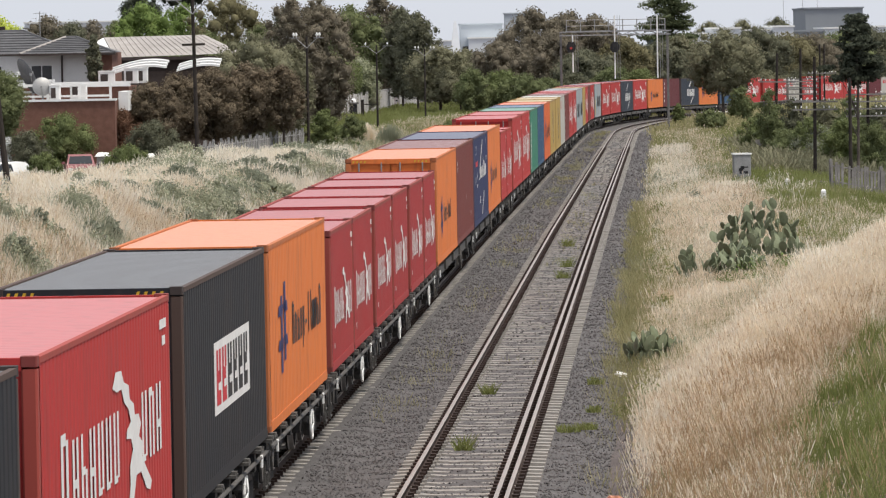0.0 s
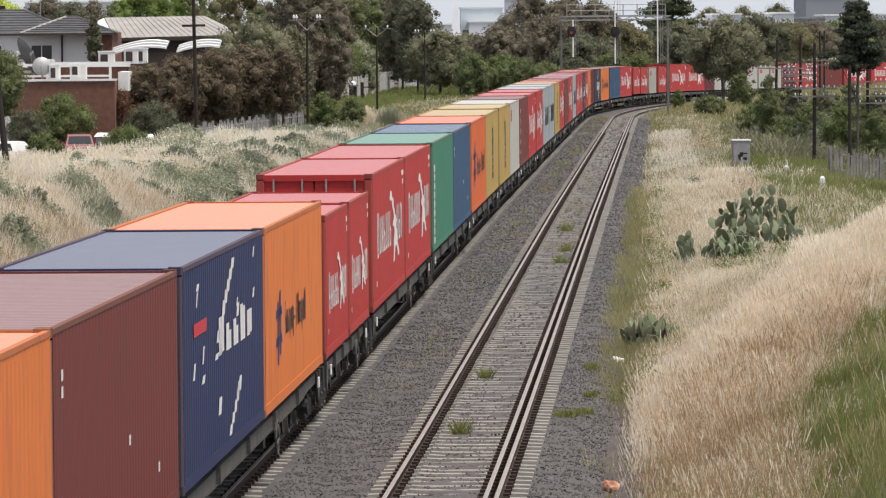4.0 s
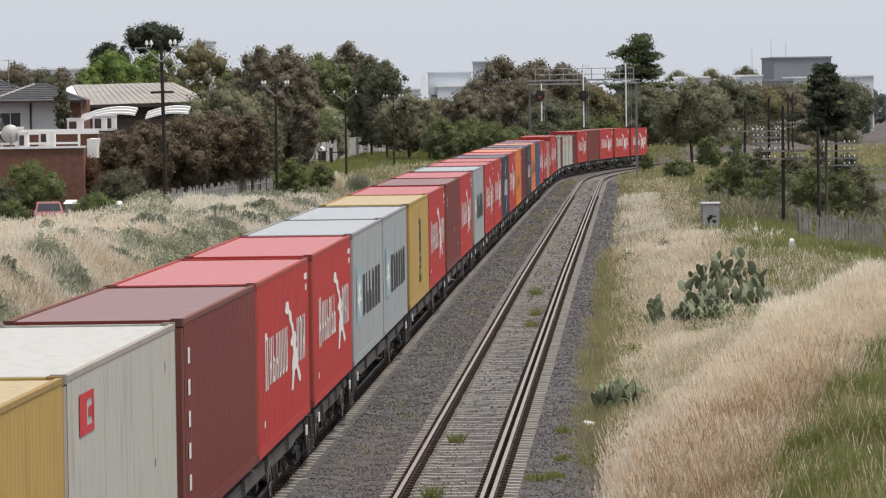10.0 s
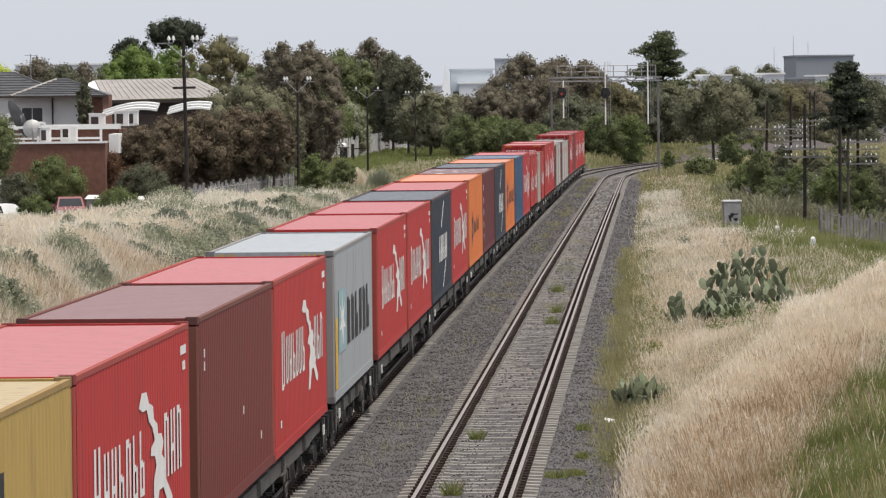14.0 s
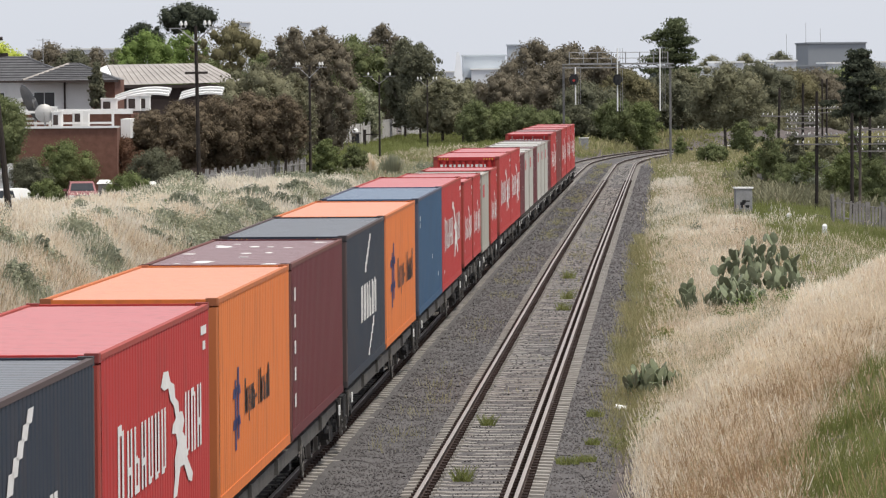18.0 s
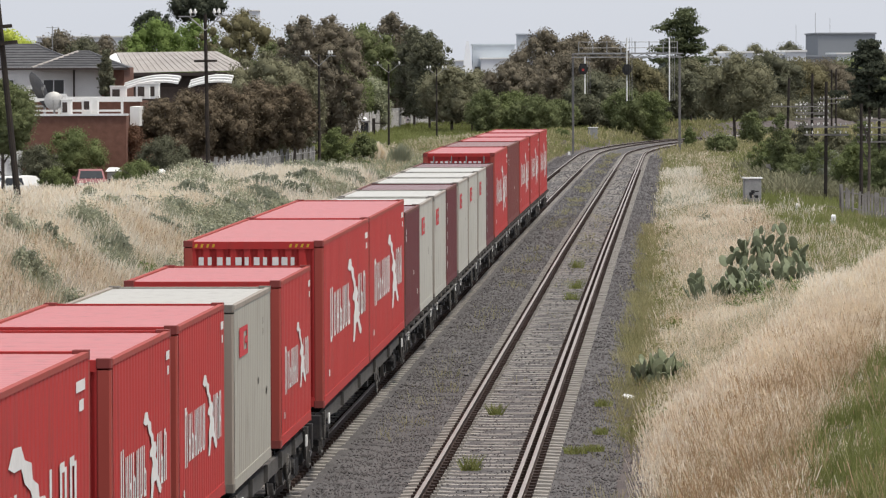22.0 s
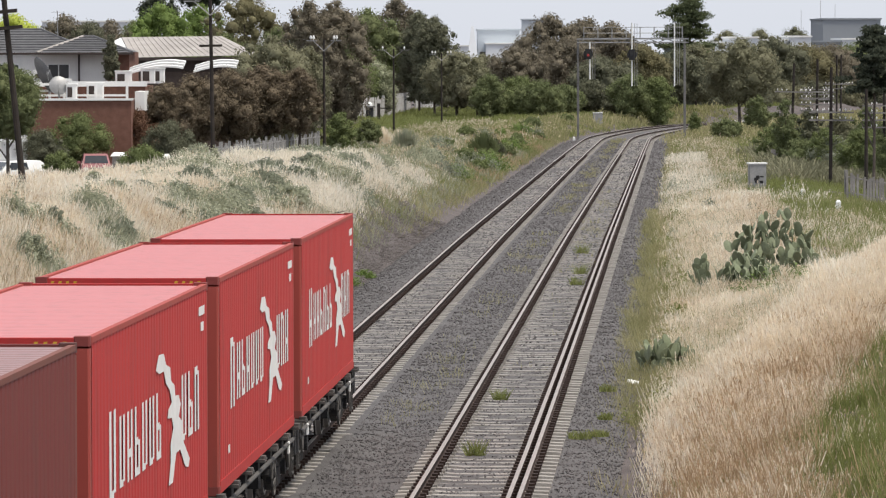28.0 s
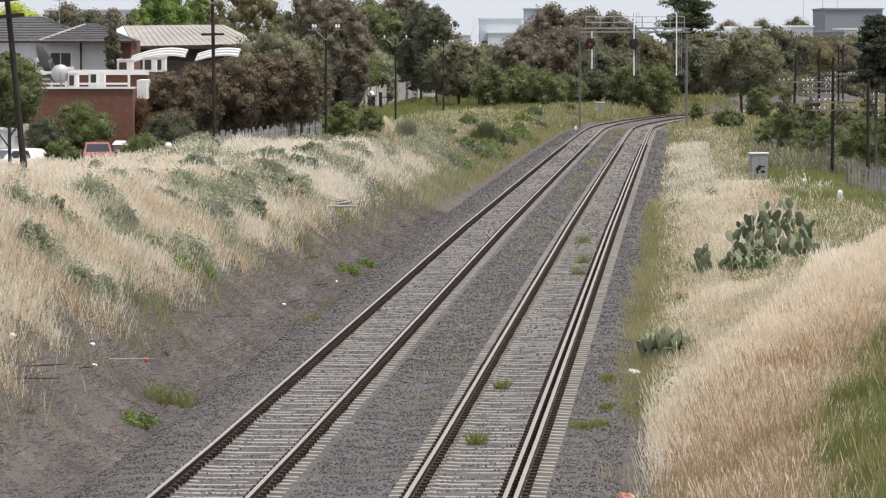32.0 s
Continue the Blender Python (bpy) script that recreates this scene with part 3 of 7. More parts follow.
def marks(kind, length, h, seed):
    """Plain shapes in the colours of what is painted on the side: a list of (name, shape, material)."""
    rng = random.Random(seed)
    a, b, c = Shape(), Shape(), Shape()
    out = []
    if kind in ("wide", "short"):
        w = kind == "wide"
        z0, z1 = (0.38, 0.66) if w else (0.32, 0.56)
        glyphs(a, length * 0.13, length * 0.2, h * (z0 - 0.02), h * (z1 + 0.03), "T", rng, 0.22)
        glyphs(a, length * 0.205, length * 0.56, h * z0, h * (z1 - 0.01), "TTTTTT", rng, 0.22)
        banner_figure(b, length * 0.49, h * (0.24 if w else 0.27), length * 0.32, h * (0.56 if w else 0.42))
        glyphs(c, length * 0.73, length * 0.92, h * z0, h * z1, "TTT", rng, 0.22)
        d, e = Shape(), Shape()
        mark_box(d, length * 0.9, length * 0.96, h * 0.87, h * 0.91)
        mark_box(d, length * 0.92, length * 0.95, h * 0.8, h * 0.84)
        mark_box(e, length * 0.1, length * 0.12, h * 0.16, h * 0.2)
        out = [("white_word", a, mark_white), ("white_banner_emblem", b, mark_white), ("white_word", c, mark_white), ("white_number_bars", d, mark_white), ("white_tag", e, mark_white)]
    elif kind in ("orange", "orange_small"):
        big = kind == "orange"
        e0, e1, y0, y1, z0, z1 = (0.14, 0.29, 0.37, 0.9, 0.38, 0.62) if big else (0.17, 0.27, 0.32, 0.68, 0.36, 0.54)
        m, t = (e0 + e1) / 2, e1 - e0
        lo, hi = (0.27, 0.76) if big else (0.22, 0.62)
        for u, p, q in ((-0.24, 0.0, 0.86), (0.1, 0.12, 1.0)):
            mark_box(b, length * (m + t * u), length * (m + t * (u + 0.2)), h * (lo + (hi - lo) * p), h * (lo + (hi - lo) * q))
        for p in (0.26, 0.64):
            mark_box(b, length * e0, length * (m - t * 0.02), h * (lo + (hi - lo) * p), h * (lo + (hi - lo) * (p + 0.12)), 0.1)
            mark_box(b, length * (m + t * 0.1), length * e1, h * (lo + (hi - lo) * (p + 0.02)), h * (lo + (hi - lo) * (p + 0.14)), -0.1)
        glyphs(a, length * y0, length * y1, h * z0, h * z1, "Txdxd-llxdxT", rng, 0.28)
        out = [("black_word", a, mark_black), ("blue_emblem", b, mark_blue)]
    elif kind == "panel":
        mark_box(b, length * 0.32, length * 0.76, h * 0.33, h * 0.67)
        for i in range(6):
            y = length * (0.345 + 0.067 * i)
            sh, xx, w = (a if i < 2 else c), HALF + 0.007, length * 0.05
            for p, q, r, t in ((0.0, 0.38, 0.0, 1.0), (0.38, 1.0, 0.0, 0.26), (0.38, 0.85, 0.4, 0.62), (0.62, 1.0, 0.62 if i % 2 else 0.4, 1.0)):
                sh.add([(xx, y + w * p, h * (0.37 + 0.26 * r)), (xx, y + w * q, h * (0.37 + 0.26 * r)), (xx, y + w * q, h * (0.37 + 0.26 * t)), (xx, y + w * p, h * (0.37 + 0.26 * t))], [(0, 1, 2, 3)])
        out = [("white_panel", b, mark_white), ("red_bars", a, mark_red), ("black_bars", c, mark_black)]
    elif kind in ("globe", "globe_small"):
        if kind == "globe":
            glyphs(a, length * 0.4, length * 0.85, h * 0.5, h * 0.68, "TxxTx", rng, 0.4)
            for _ in range(14):
                y, z = rng.uniform(0.1, 0.85) * length, rng.uniform(0.2, 0.92) * h
                mark_box(a, y, y + rng.uniform(0.12, 0.5), z, z + rng.uniform(0.08, 0.24), 0.15)
            mark_box(c, length * 0.12, length * 0.26, h * 0.66, h * 0.72)
        else:
            glyphs(a, length * 0.34, length * 0.76, h * 0.35, h * 0.6, "TTTTTT", rng, 0.3)
        for k in range(5):
            y = length * (0.44 + 0.028 * k)
            mark_box(a, y, y + length * 0.034, h * (0.68 + 0.05 * k), h * (0.75 + 0.045 * k), length * 0.012)
            mark_box(a, length * (0.52 + 0.03 * k), length * (0.55 + 0.03 * k), h * (0.08 + 0.045 * k), h * (0.13 + 0.05 * k), length * 0.012)
        out = [("white_marking", a, mark_white), ("red_bars", c, mark_red)]
    elif kind == "upright":
        for i in range(9):
            z = h * (0.07 + 0.082 * i)
            mark_box(a, length * 0.05, length * 0.1, z, z + h * 0.06)
            mark_box(a, length * 0.05, length * 0.068, z, z + h * 0.075)
        out = [("white_marking", a, mark_white)]
    elif kind == "tower":
        y0, w = length * 0.475, length * 0.095
        mark_box(a, y0, y0 + w * 0.34, h * 0.46, h * 0.8)
        mark_box(a, y0 + w * 0.6, y0 + w, h * 0.46, h * 0.8)
        for z in (0.46, 0.6, 0.74):
            mark_box(a, y0 + w * 0.34, y0 + w * 0.6, h * z, h * (z + 0.055))
        for i, z in enumerate((0.36, 0.27, 0.18)):
            mark_box(a, y0, y0 + w * 0.36, h * z, h * (z + 0.075))
            mark_box(a, y0 + w * 0.58, y0 + w, h * (z + 0.03 * (i % 2)), h * (z + 0.075))
            mark_box(a, y0 + w * 0.36, y0 + w * 0.58, h * (z + 0.045), h * (z + 0.075))
        mark_box(c, y0 - w * 0.14, y0 - w * 0.06, h * 0.3, h * 0.76)
        out = [("black_marking", a, mark_black), ("white_edge_bar", c, mark_white)]
    elif kind in ("grey", "grey_placard"):
        x = HALF + 0.006
        cy, cz = length * 0.185, h * 0.5
        mark_box(d := Shape(), cy - length * 0.085, cy + length * 0.085, h * 0.3, h * 0.72)
        ring = []
        for i in range(14):
            ang, q = i * math.pi / 7, (1.0 if i % 2 == 0 else 0.34)
            ring.append((x, cy + length * 0.075 * q * math.sin(ang), cz + h * 0.21 * q * math.cos(ang)))
        b.add(ring, [tuple(range(14))])
        glyphs(a, length * 0.31, length * 0.92, h * 0.32, h * 0.64, "TTTTTT", rng, 0.32)
        out = [("black_word", a, mark_black), ("pale_blue_square", d, mark_cyan), ("white_star", b, mark_white)]
        if kind == "grey_placard":
            mark_box(c, 0.2, 0.85, h * 0.08, h * 0.55)
            out.append(("orange_placard", c, hazard))
    elif kind in ("redmark", "redmark_small"):
        y, z, w = length * (0.1 if kind == "redmark" else 0.14), h * (0.74 if kind == "redmark" else 0.7), (1.4 if kind == "redmark" else 1.3)
        mark_box(a, y, y + w * 0.5, z, z + h * 0.16)
        mark_box(a, y + w * 0.5, y + w, z + h * 0.13, z + h * 0.16)
        mark_box(a, y + w * 0.62, y + w * 0.94, z + h * 0.06, z + h * 0.1)
        mark_box(a, y + w * 0.5, y + w, z, z + h * 0.03)
        mark_box(a, y + w * 0.88, y + w, z + h * 0.03, z + h * 0.13)
        for _ in range(4):
            y, z = rng.uniform(0.55, 0.9) * length, rng.uniform(0.1, 0.85) * h
            mark_box(c, y, y + 0.08, z, z + 0.1)
        out = [("red_emblem", a, mark_red), ("grey_tag_marks", c, steel_grey)]
    elif kind == "column":
        for i in range(5):
            z = h * (0.18 + 0.15 * i)
            mark_box(a, length * 0.05, length * 0.075, z, z + h * 0.075)
        out = [("white_marking", a, mark_white)]
    else:
        for y, z in ((0.06, 0.8), (0.06, 0.74), (0.55, 0.4), (0.8, 0.2)):
            mark_box(a, length * y, length * y + 0.16, h * z, h * z + 0.12)
        out = [("white_tag_marks", a, mark_white)]
    return out


ONE_BY_ONE = {"black_word": "black_letter", "white_tag_marks": "white_tag_mark", "white_word": "white_letter", "white_marking": "white_mark", "blue_emblem": "blue_emblem_bar", "black_bars": "black_bar", "red_bars": "red_bar", "grey_tag_marks": "grey_tag_mark", "white_number_bars": "white_number_bar"}


def islands(sh):
    """The separate pieces of a shape."""
    owner = list(range(len(sh.v)))

    def root(i):
        while owner[i] != i:
            i = owner[i]
        return i

    for f in sh.f:
        for i in f[1:]:
            owner[root(i)] = root(f[0])
    found = {}
    for f, m in zip(sh.f, sh.m):
        found.setdefault(root(f[0]), []).append((f, m))
    out = []
    for faces in found.values():
        one, place = Shape(), {}
        for f, m in faces:
            for i in f:
                if i not in place:
                    place[i] = len(one.v)
                    one.v.append(sh.v[i])
            one.f.append(tuple(place[i] for i in f))
            one.m.append(m)
        out.append(one)
    return out


def container(u, feet, color, words, kind, seed):
    length, h = (12.192, 2.896) if feet == 40 else (6.058, 2.591)
    name = words.replace(" ", "_").replace("-", "_")
    coat = paint("container_paint_" + name, color, 0.06, 0.6, 0.2)
    # roof coat: side colour lifted for the sky's sheen, with faded patches
    top = paint("sheen_and_fade_roof_paint_" + name, tuple(c * 0.82 + 0.1 for c in color), 0.3, 0.42, 0.6)
    worn = paint("rusty_post_paint_" + name, tuple(c * 0.62 + k for c, k in zip(color, (0.06, 0.032, 0.02))), 0.05, 0.75)
    corner = paint("corner_casting_" + name, tuple(c * 0.4 + k for c, k in zip(color, (0.035, 0.024, 0.02))), 0.05, 0.75)
    label = f"{words} {feet}-foot corrugated steel shipping container on a flat wagon"
    box = thing("shipping_container", pose(0, 0, 0), label, "container", "containers on the train")
    key = (feet, name)
    side = once(("side", *key), lambda: panel("side", length, h).mesh("side_panel", coat))
    part("side_panel", side, None, box, at=pose(HALF - 0.004, 0, 0))
    part("side_panel", side, None, box, at=pose(-HALF + 0.004, length, 0, 0, 0, 180))
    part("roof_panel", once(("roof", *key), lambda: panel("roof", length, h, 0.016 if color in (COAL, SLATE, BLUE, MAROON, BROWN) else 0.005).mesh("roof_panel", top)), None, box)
    end = once(("end", *key), lambda: panel("end", length, h).mesh("end_wall", coat))
    front_doors = seed % 3 == 1
    door_y, wall_m = (0.0, pose(0, length, 0, 0, 0, 180)) if front_doors else (length, pose(0, 0.02, 0))
    part("end_wall", end, None, box, at=wall_m)
    turn = pose(0, 0, 0) if front_doors else pose(0, length, 0, 0, 0, 180)
    for sgn in (-1, 1):
        d = part("door", once(("door", sgn, *key), lambda: doors(h, sgn).mesh("door", coat)), None, box, at=turn)
        for x in (0.25, 0.85):
            part("locking_rod", once(("rods", feet), lambda: rods(h, sgn).mesh("locking_rod", galv)), None, d, at=pose(sgn * x, 0, 0))
    post = once(("post", *key), lambda: Shape().box(-0.08, 0.08, -0.08, 0.08, 0.12, h - 0.12, 0, 0.02).box(-0.089, 0.089, -0.089, 0.089, 0, 0.12, 1, 0.015).box(-0.084, 0.084, -0.084, 0.084, h - 0.1, h + 0.004, 1, 0.015).mesh("corner_post", worn, corner))
    for x in (-1, 1):
        for y in (0.085, length - 0.085):
            part("corner_post", post, None, box, at=pose(x * (HALF - 0.088), y, 0))
    rail_t = once(("rt", *key), lambda: Shape().box(-0.035, 0.035, 0.16, length - 0.16, h - 0.072, h - 0.012, 0, 0.01).mesh("top_rail", worn))
    rail_b = once(("rb", *key), lambda: Shape().box(-0.03, 0.03, 0.16, length - 0.16, 0.02, 0.18, 0, 0.01).mesh("bottom_rail", coat))
    for x in (-1, 1):
        part("top_rail", rail_t, None, box, at=pose(x * (HALF - 0.033), 0, 0))
        part("bottom_rail", rail_b, None, box, at=pose(x * (HALF - 0.028), 0, 0))
    head = once(("hd", *key), lambda: Shape().box(-HALF + 0.16, HALF - 0.16, -0.05, 0.05, h - 0.14, h - 0.012).mesh("end_header", coat))
    sill = once(("sl", *key), lambda: Shape().box(-HALF + 0.16, HALF - 0.16, -0.05, 0.05, 0.02, 0.18).mesh("end_sill", coat))
    for y in (0.06, length - 0.06):
        part("end_header", head, None, box, at=pose(0, y, 0))
        part("end_sill", sill, None, box, at=pose(0, y, 0))
    part("floor_underside", once(("fl", feet), lambda: Shape().box(-HALF + 0.07, HALF - 0.07, 0.16, length - 0.16, 0.1, 0.16).mesh("floor_underside", steel_dark)), None, box)
    if feet == 40 and seed in (0, 2, 3, 9, 10, 20, 22, 26, 32, 33, 36, 40, 48, 60, 61):
        for x in (-1, 1):
            bar = once("hz", lambda: Shape().add([(0, 0, h - 0.11), (0.04, 0, h - 0.11), (0.06, 0, h - 0.05), (0.02, 0, h - 0.05)], [(0, 1, 2, 3)]).mesh("hazard_stripe", hazard))
            for i in range(4):
                part("hazard_stripe", bar, None, box, "yellow height warning stripe", at=pose((0.62 if x > 0 else -1.02) + 0.1 * i, 0.006, 0))
    if seed in (48, 58):
        rr = random.Random(seed)
        for i in range(11):
            x = -0.95 + 0.16 * i
            part("number_bar", Shape().box(x, x + rr.uniform(0.06, 0.11), -0.004, 0.0, h - 0.42, h - 0.28), mark_white, box, at=pose(0, 0.015, 0))
    if seed == 39:
        rr = random.Random(2)
        for i in range(16):
            x, y, a = rr.uniform(-1, 0.9), rr.uniform(0.4, 11.5), rr.uniform(0.05, 0.22)
            ring = [(x + a * math.cos(k * 1.05) * rr.uniform(0.6, 1.3), y + 2.2 * a * math.sin(k * 1.05) * rr.uniform(0.6, 1.3)) for k in range(6)]
            part("bare_paint_patch", Shape().prism(ring, h - 0.034, h - 0.03), mark_white, box, "pale patch where the roof paint has flaked")
    for nm, sh, m in marks(kind, length, h, seed % 4 if kind in ("wide", "short") else seed):
        if nm in ONE_BY_ONE:
            for piece in islands(sh):
                part(ONE_BY_ONE[nm], piece, m, box)
        elif sh.v:
            part(nm, sh, m, box)
    return box, u, length


def wagon(first, last, skeletal):
    """A container flat: sills, cross-members, two bogies with wheels, couplers, hung gear."""
    u0, u1 = first, last
    length = u1 - u0
    colour = steel_dark if skeletal else steel_grey
    w = thing("container_wagon", pose(0, 0, 0), "dark skeletal container wagon with open frame" if skeletal else "dusty grey two-container flat wagon with deep side sills", "rail wagon", "wagons of the train")
    part("centre_sill", Shape().box(-0.25, 0.25, -0.2, length + 0.2, 0.5, 0.9, 0, 0.02), steel_dark, w)
    if skeletal:
        for y in np.linspace(0.25, length - 0.25, 7):
            part("cross_member", once("xm", lambda: Shape().box(-1.2, 1.2, -0.16, 0.16, 0.72, 0.99).box(-1.3, 1.3, -0.19, 0.19, 0.99, 1.035, 1).mesh("cross_member", colour, steel_grey)), None, w, at=pose(0, float(y), 0))
            for x in (-1, 1):
                part("corner_lock", once("cl", lambda: Shape().box(-0.06, 0.06, -0.1, 0.1, 1.0, 1.08, 0, 0.02).mesh("corner_lock", steel_grey)), None, w, at=pose(x * 1.24, float(y), 0))
        for x in (-1, 1):
            part("side_pipe", Shape().along((x * 1.2, 0.2, 0.84), (x * 1.2, length - 0.2, 0.84), 0.035), steel_grey, w)
            part("side_rail", Shape().box(x * 0.95 - 0.05, x * 0.95 + 0.05, 0.1, length - 0.1, 0.6, 0.78), steel_dark, w)
    else:
        for x in (-1, 1):
            sh = Shape()
            ring = [(0, 0.92), (0, 0.76), (3.0, 0.74), (4.2, 0.68), (length - 4.2, 0.68), (length - 3.0, 0.74), (length, 0.76), (length, 0.92)]
            k = len(ring)
            sh.add([(x * 1.14, y, z) for y, z in ring] + [(x * 1.07, y, z) for y, z in ring], [tuple(range(k)), tuple(range(k, 2 * k))[::-1]] + [(i, k + i, k + (i + 1) % k, (i + 1) % k) for i in range(k)])
            part("side_sill", sh, colour, w)
        for y in np.linspace(0.8, length - 0.8, 6):
            for x in (-1, 1):
                part("stake_pocket", once("sp", lambda: Shape().box(-0.03, 0.03, -0.07, 0.07, 0.72, 0.97).mesh("stake_pocket", steel_grey)), None, w, at=pose(x * 1.17, float(y), 0))
        for y in np.linspace(0.3, length - 0.3, 11):
            part("cross_member", once("xm2", lambda: Shape().box(-1.07, 1.07, -0.1, 0.1, 0.8, 0.965).mesh("cross_member", steel_dark)), None, w, at=pose(0, float(y), 0))
    for y in (-0.2, length + 0.2):
        part("headstock", once("hs", lambda: Shape().box(-1.2, 1.2, -0.1, 0.1, 0.55, 0.95, 0, 0.02).mesh("headstock", colour)), None, w, at=pose(0, y, 0))
        part("coupler", once("cp", lambda: Shape().box(-0.11, 0.11, -0.42, 0.42, 0.62, 0.86, 0, 0.04).mesh("coupler", rail_rust)), None, w, at=pose(0, y + (0.35 if y > 0 else -0.35), 0))
    for y in (1.75, length - 1.75):
        b = part("bogie", once("bg", lambda: Shape().box(-1.05, 1.05, -0.2, 0.2, 0.35, 0.62).box(-0.35, 0.35, -0.35, 0.35, 0.6, 0.7).mesh("bogie", steel_dark)), None, w, at=pose(0, y, 0))
        for x in (-1, 1):
            def side_frame():
                sh = Shape()
                ring = [(-1.2, 0.5), (-1.0, 0.64), (-0.45, 0.56), (0.45, 0.56), (1.0, 0.64), (1.2, 0.5), (0.85, 0.4), (0.4, 0.2), (-0.4, 0.2), (-0.85, 0.4)]
                k = len(ring)
                sh.add([(0.06, p, q) for p, q in ring] + [(-0.06, p, q) for p, q in ring], [tuple(range(k)), tuple(range(k, 2 * k))[::-1]] + [(i, k + i, k + (i + 1) % k, (i + 1) % k) for i in range(k)])
                for p in (-0.9, 0.9):
                    sh.along((0, p, 0.46), (0.14, p, 0.46), 0.13, n=10)
                for p in (-0.18, 0, 0.18):
                    sh.along((0.05, p, 0.25), (0.05, p, 0.52), 0.07, n=8)
                return sh.mesh("side_frame", steel_dark)
            part("side_frame", once("sf", side_frame), None, b, at=pose(x * 0.98, 0, 0, 0, 0, 0 if x > 0 else 180))
            for p in (-0.9, 0.9):
                def wheel():
                    sh = Shape()
                    n, r = 20, 0.42
                    prof = [(-0.07, 0.1, 0), (-0.05, r + 0.028, 0), (-0.02, r + 0.028, 1), (0.0, r, 1), (0.075, r - 0.004, 1), (0.075, r - 0.06, 0), (0.03, r - 0.09, 0), (0.03, 0.12, 0), (0.08, 0.1, 0), (0.08, 0.0, 0)]
                    for x_, rr, _ in prof:
                        sh.v += [(x_, rr * math.cos(2 * math.pi * i / n), rr * math.sin(2 * math.pi * i / n)) for i in range(n)]
                    for j in range(len(prof) - 1):
                        for i in range(n):
                            sh.f.append((j * n + i, j * n + (i + 1) % n, (j + 1) * n + (i + 1) % n, (j + 1) * n + i))
                            sh.m.append(prof[j][2])
                    return sh.mesh("wheel", steel_dark, wheel_steel)
                part("wheel", once("wh", wheel), None, b, at=pose(x * 0.72, p, 0.42, 0, 0, 0 if x > 0 else 180))
    for x in (-1, 1):
        for y in (0.2, length - 0.2):
            part("step_ladder", once("sl", lambda: Shape().box(-0.02, 0.02, -0.16, -0.12, 0.25, 0.7).box(-0.02, 0.02, 0.12, 0.16, 0.25, 0.7).box(-0.03, 0.03, -0.16, 0.16, 0.28, 0.31).box(-0.03, 0.03, -0.16, 0.16, 0.5, 0.53).mesh("step_ladder", steel_grey)), None, w, at=pose(x * 1.16, y, 0))
    part("brake_gear", once("br", lambda: Shape().along((0.7, -0.6, 0.6), (0.7, 0.6, 0.6), 0.16, n=10).box(0.5, 0.9, -0.9, -0.75, 0.45, 0.8).box(0.85, 1.1, 1.0, 1.35, 0.5, 0.76).mesh("brake_gear", steel_dark)), None, w, at=pose(0, length / 2, 0))
    def brake_wheel():
        sh, k = Shape(), 14
        ring = [(0.0, 0.27 * math.cos(2 * math.pi * i / k), 0.27 * math.sin(2 * math.pi * i / k)) for i in range(k)]
        for i in range(k):
            sh.along(ring[i], ring[(i + 1) % k], 0.022, n=5)
        for i in range(0, k, 2):
            sh.along((0.03, 0, 0), ring[i], 0.014, n=4)
        return sh.mesh("hand_wheel", white_paint if first < 120 else steel_grey)
    for x in (-1, 1):
        part("hand_wheel", once(("hw", first < 120), brake_wheel), None, w, "spoked handbrake wheel", at=pose(x * 1.2, length * 0.5 + 2.4, 0.56))
        for y in (0.9, length - 0.9):
            part("brake_bracket", once("bb", lambda: Shape().along((0, -0.3, 0.95), (0, 0.0, 0.45), 0.03, n=5).along((0, 0.3, 0.95), (0, 0.0, 0.45), 0.03, n=5).along((0, -0.16, 0.7), (0, 0.16, 0.7), 0.025, n=5).mesh("brake_bracket", steel_grey)), None, w, at=pose(x * 1.16, y, 0))
            part("data_plate", once("dp", lambda: Shape().box(-0.012, 0.012, -0.1, 0.1, 0.7, 0.88).mesh("data_plate", white_paint)), None, w, "white data plate", at=pose(x * 1.22, y + (0.5 if y < 2 else -0.5), 0))
    return w, u0, length


TRAIN = []
for i, (u, feet, color, words, kind) in enumerate(CONTAINERS):
    ob, u, length = container(u, feet, color, words, kind, i)
    TRAIN.append((ob, u, length, DECK + HIGH_DECK.get(i, 0.0) + 0.002))
for group in WAGONS:
    first, last = CONTAINERS[group[0]], CONTAINERS[group[-1]]
    ob, u, length = wagon(first[0] - 0.25, last[0] + last[1] * 0.3048 + 0.25, group[0] in SKELETAL)
    TRAIN.append((ob, u, length, 0.002))


def motions():
    """The whole train runs towards the camera and away under it at a steady speed."""
    for ob, u, length, z in TRAIN:
        rows = []
        for t in np.arange(0, 32.01, 0.5):
            a, b = on_line(u - SPEED * t, 0.05), on_line(u - SPEED * t + length, 0.05)
            d = b - a
            rows.append((float(t), pose(a[0], a[1], a[2] + z, math.degrees(math.atan2(d[2], math.hypot(d[0], d[1]))), 0, -math.degrees(math.atan2(d[0], d[1])))))
        walk(ob, rows)

# ---------------------------------------------------------------- plants


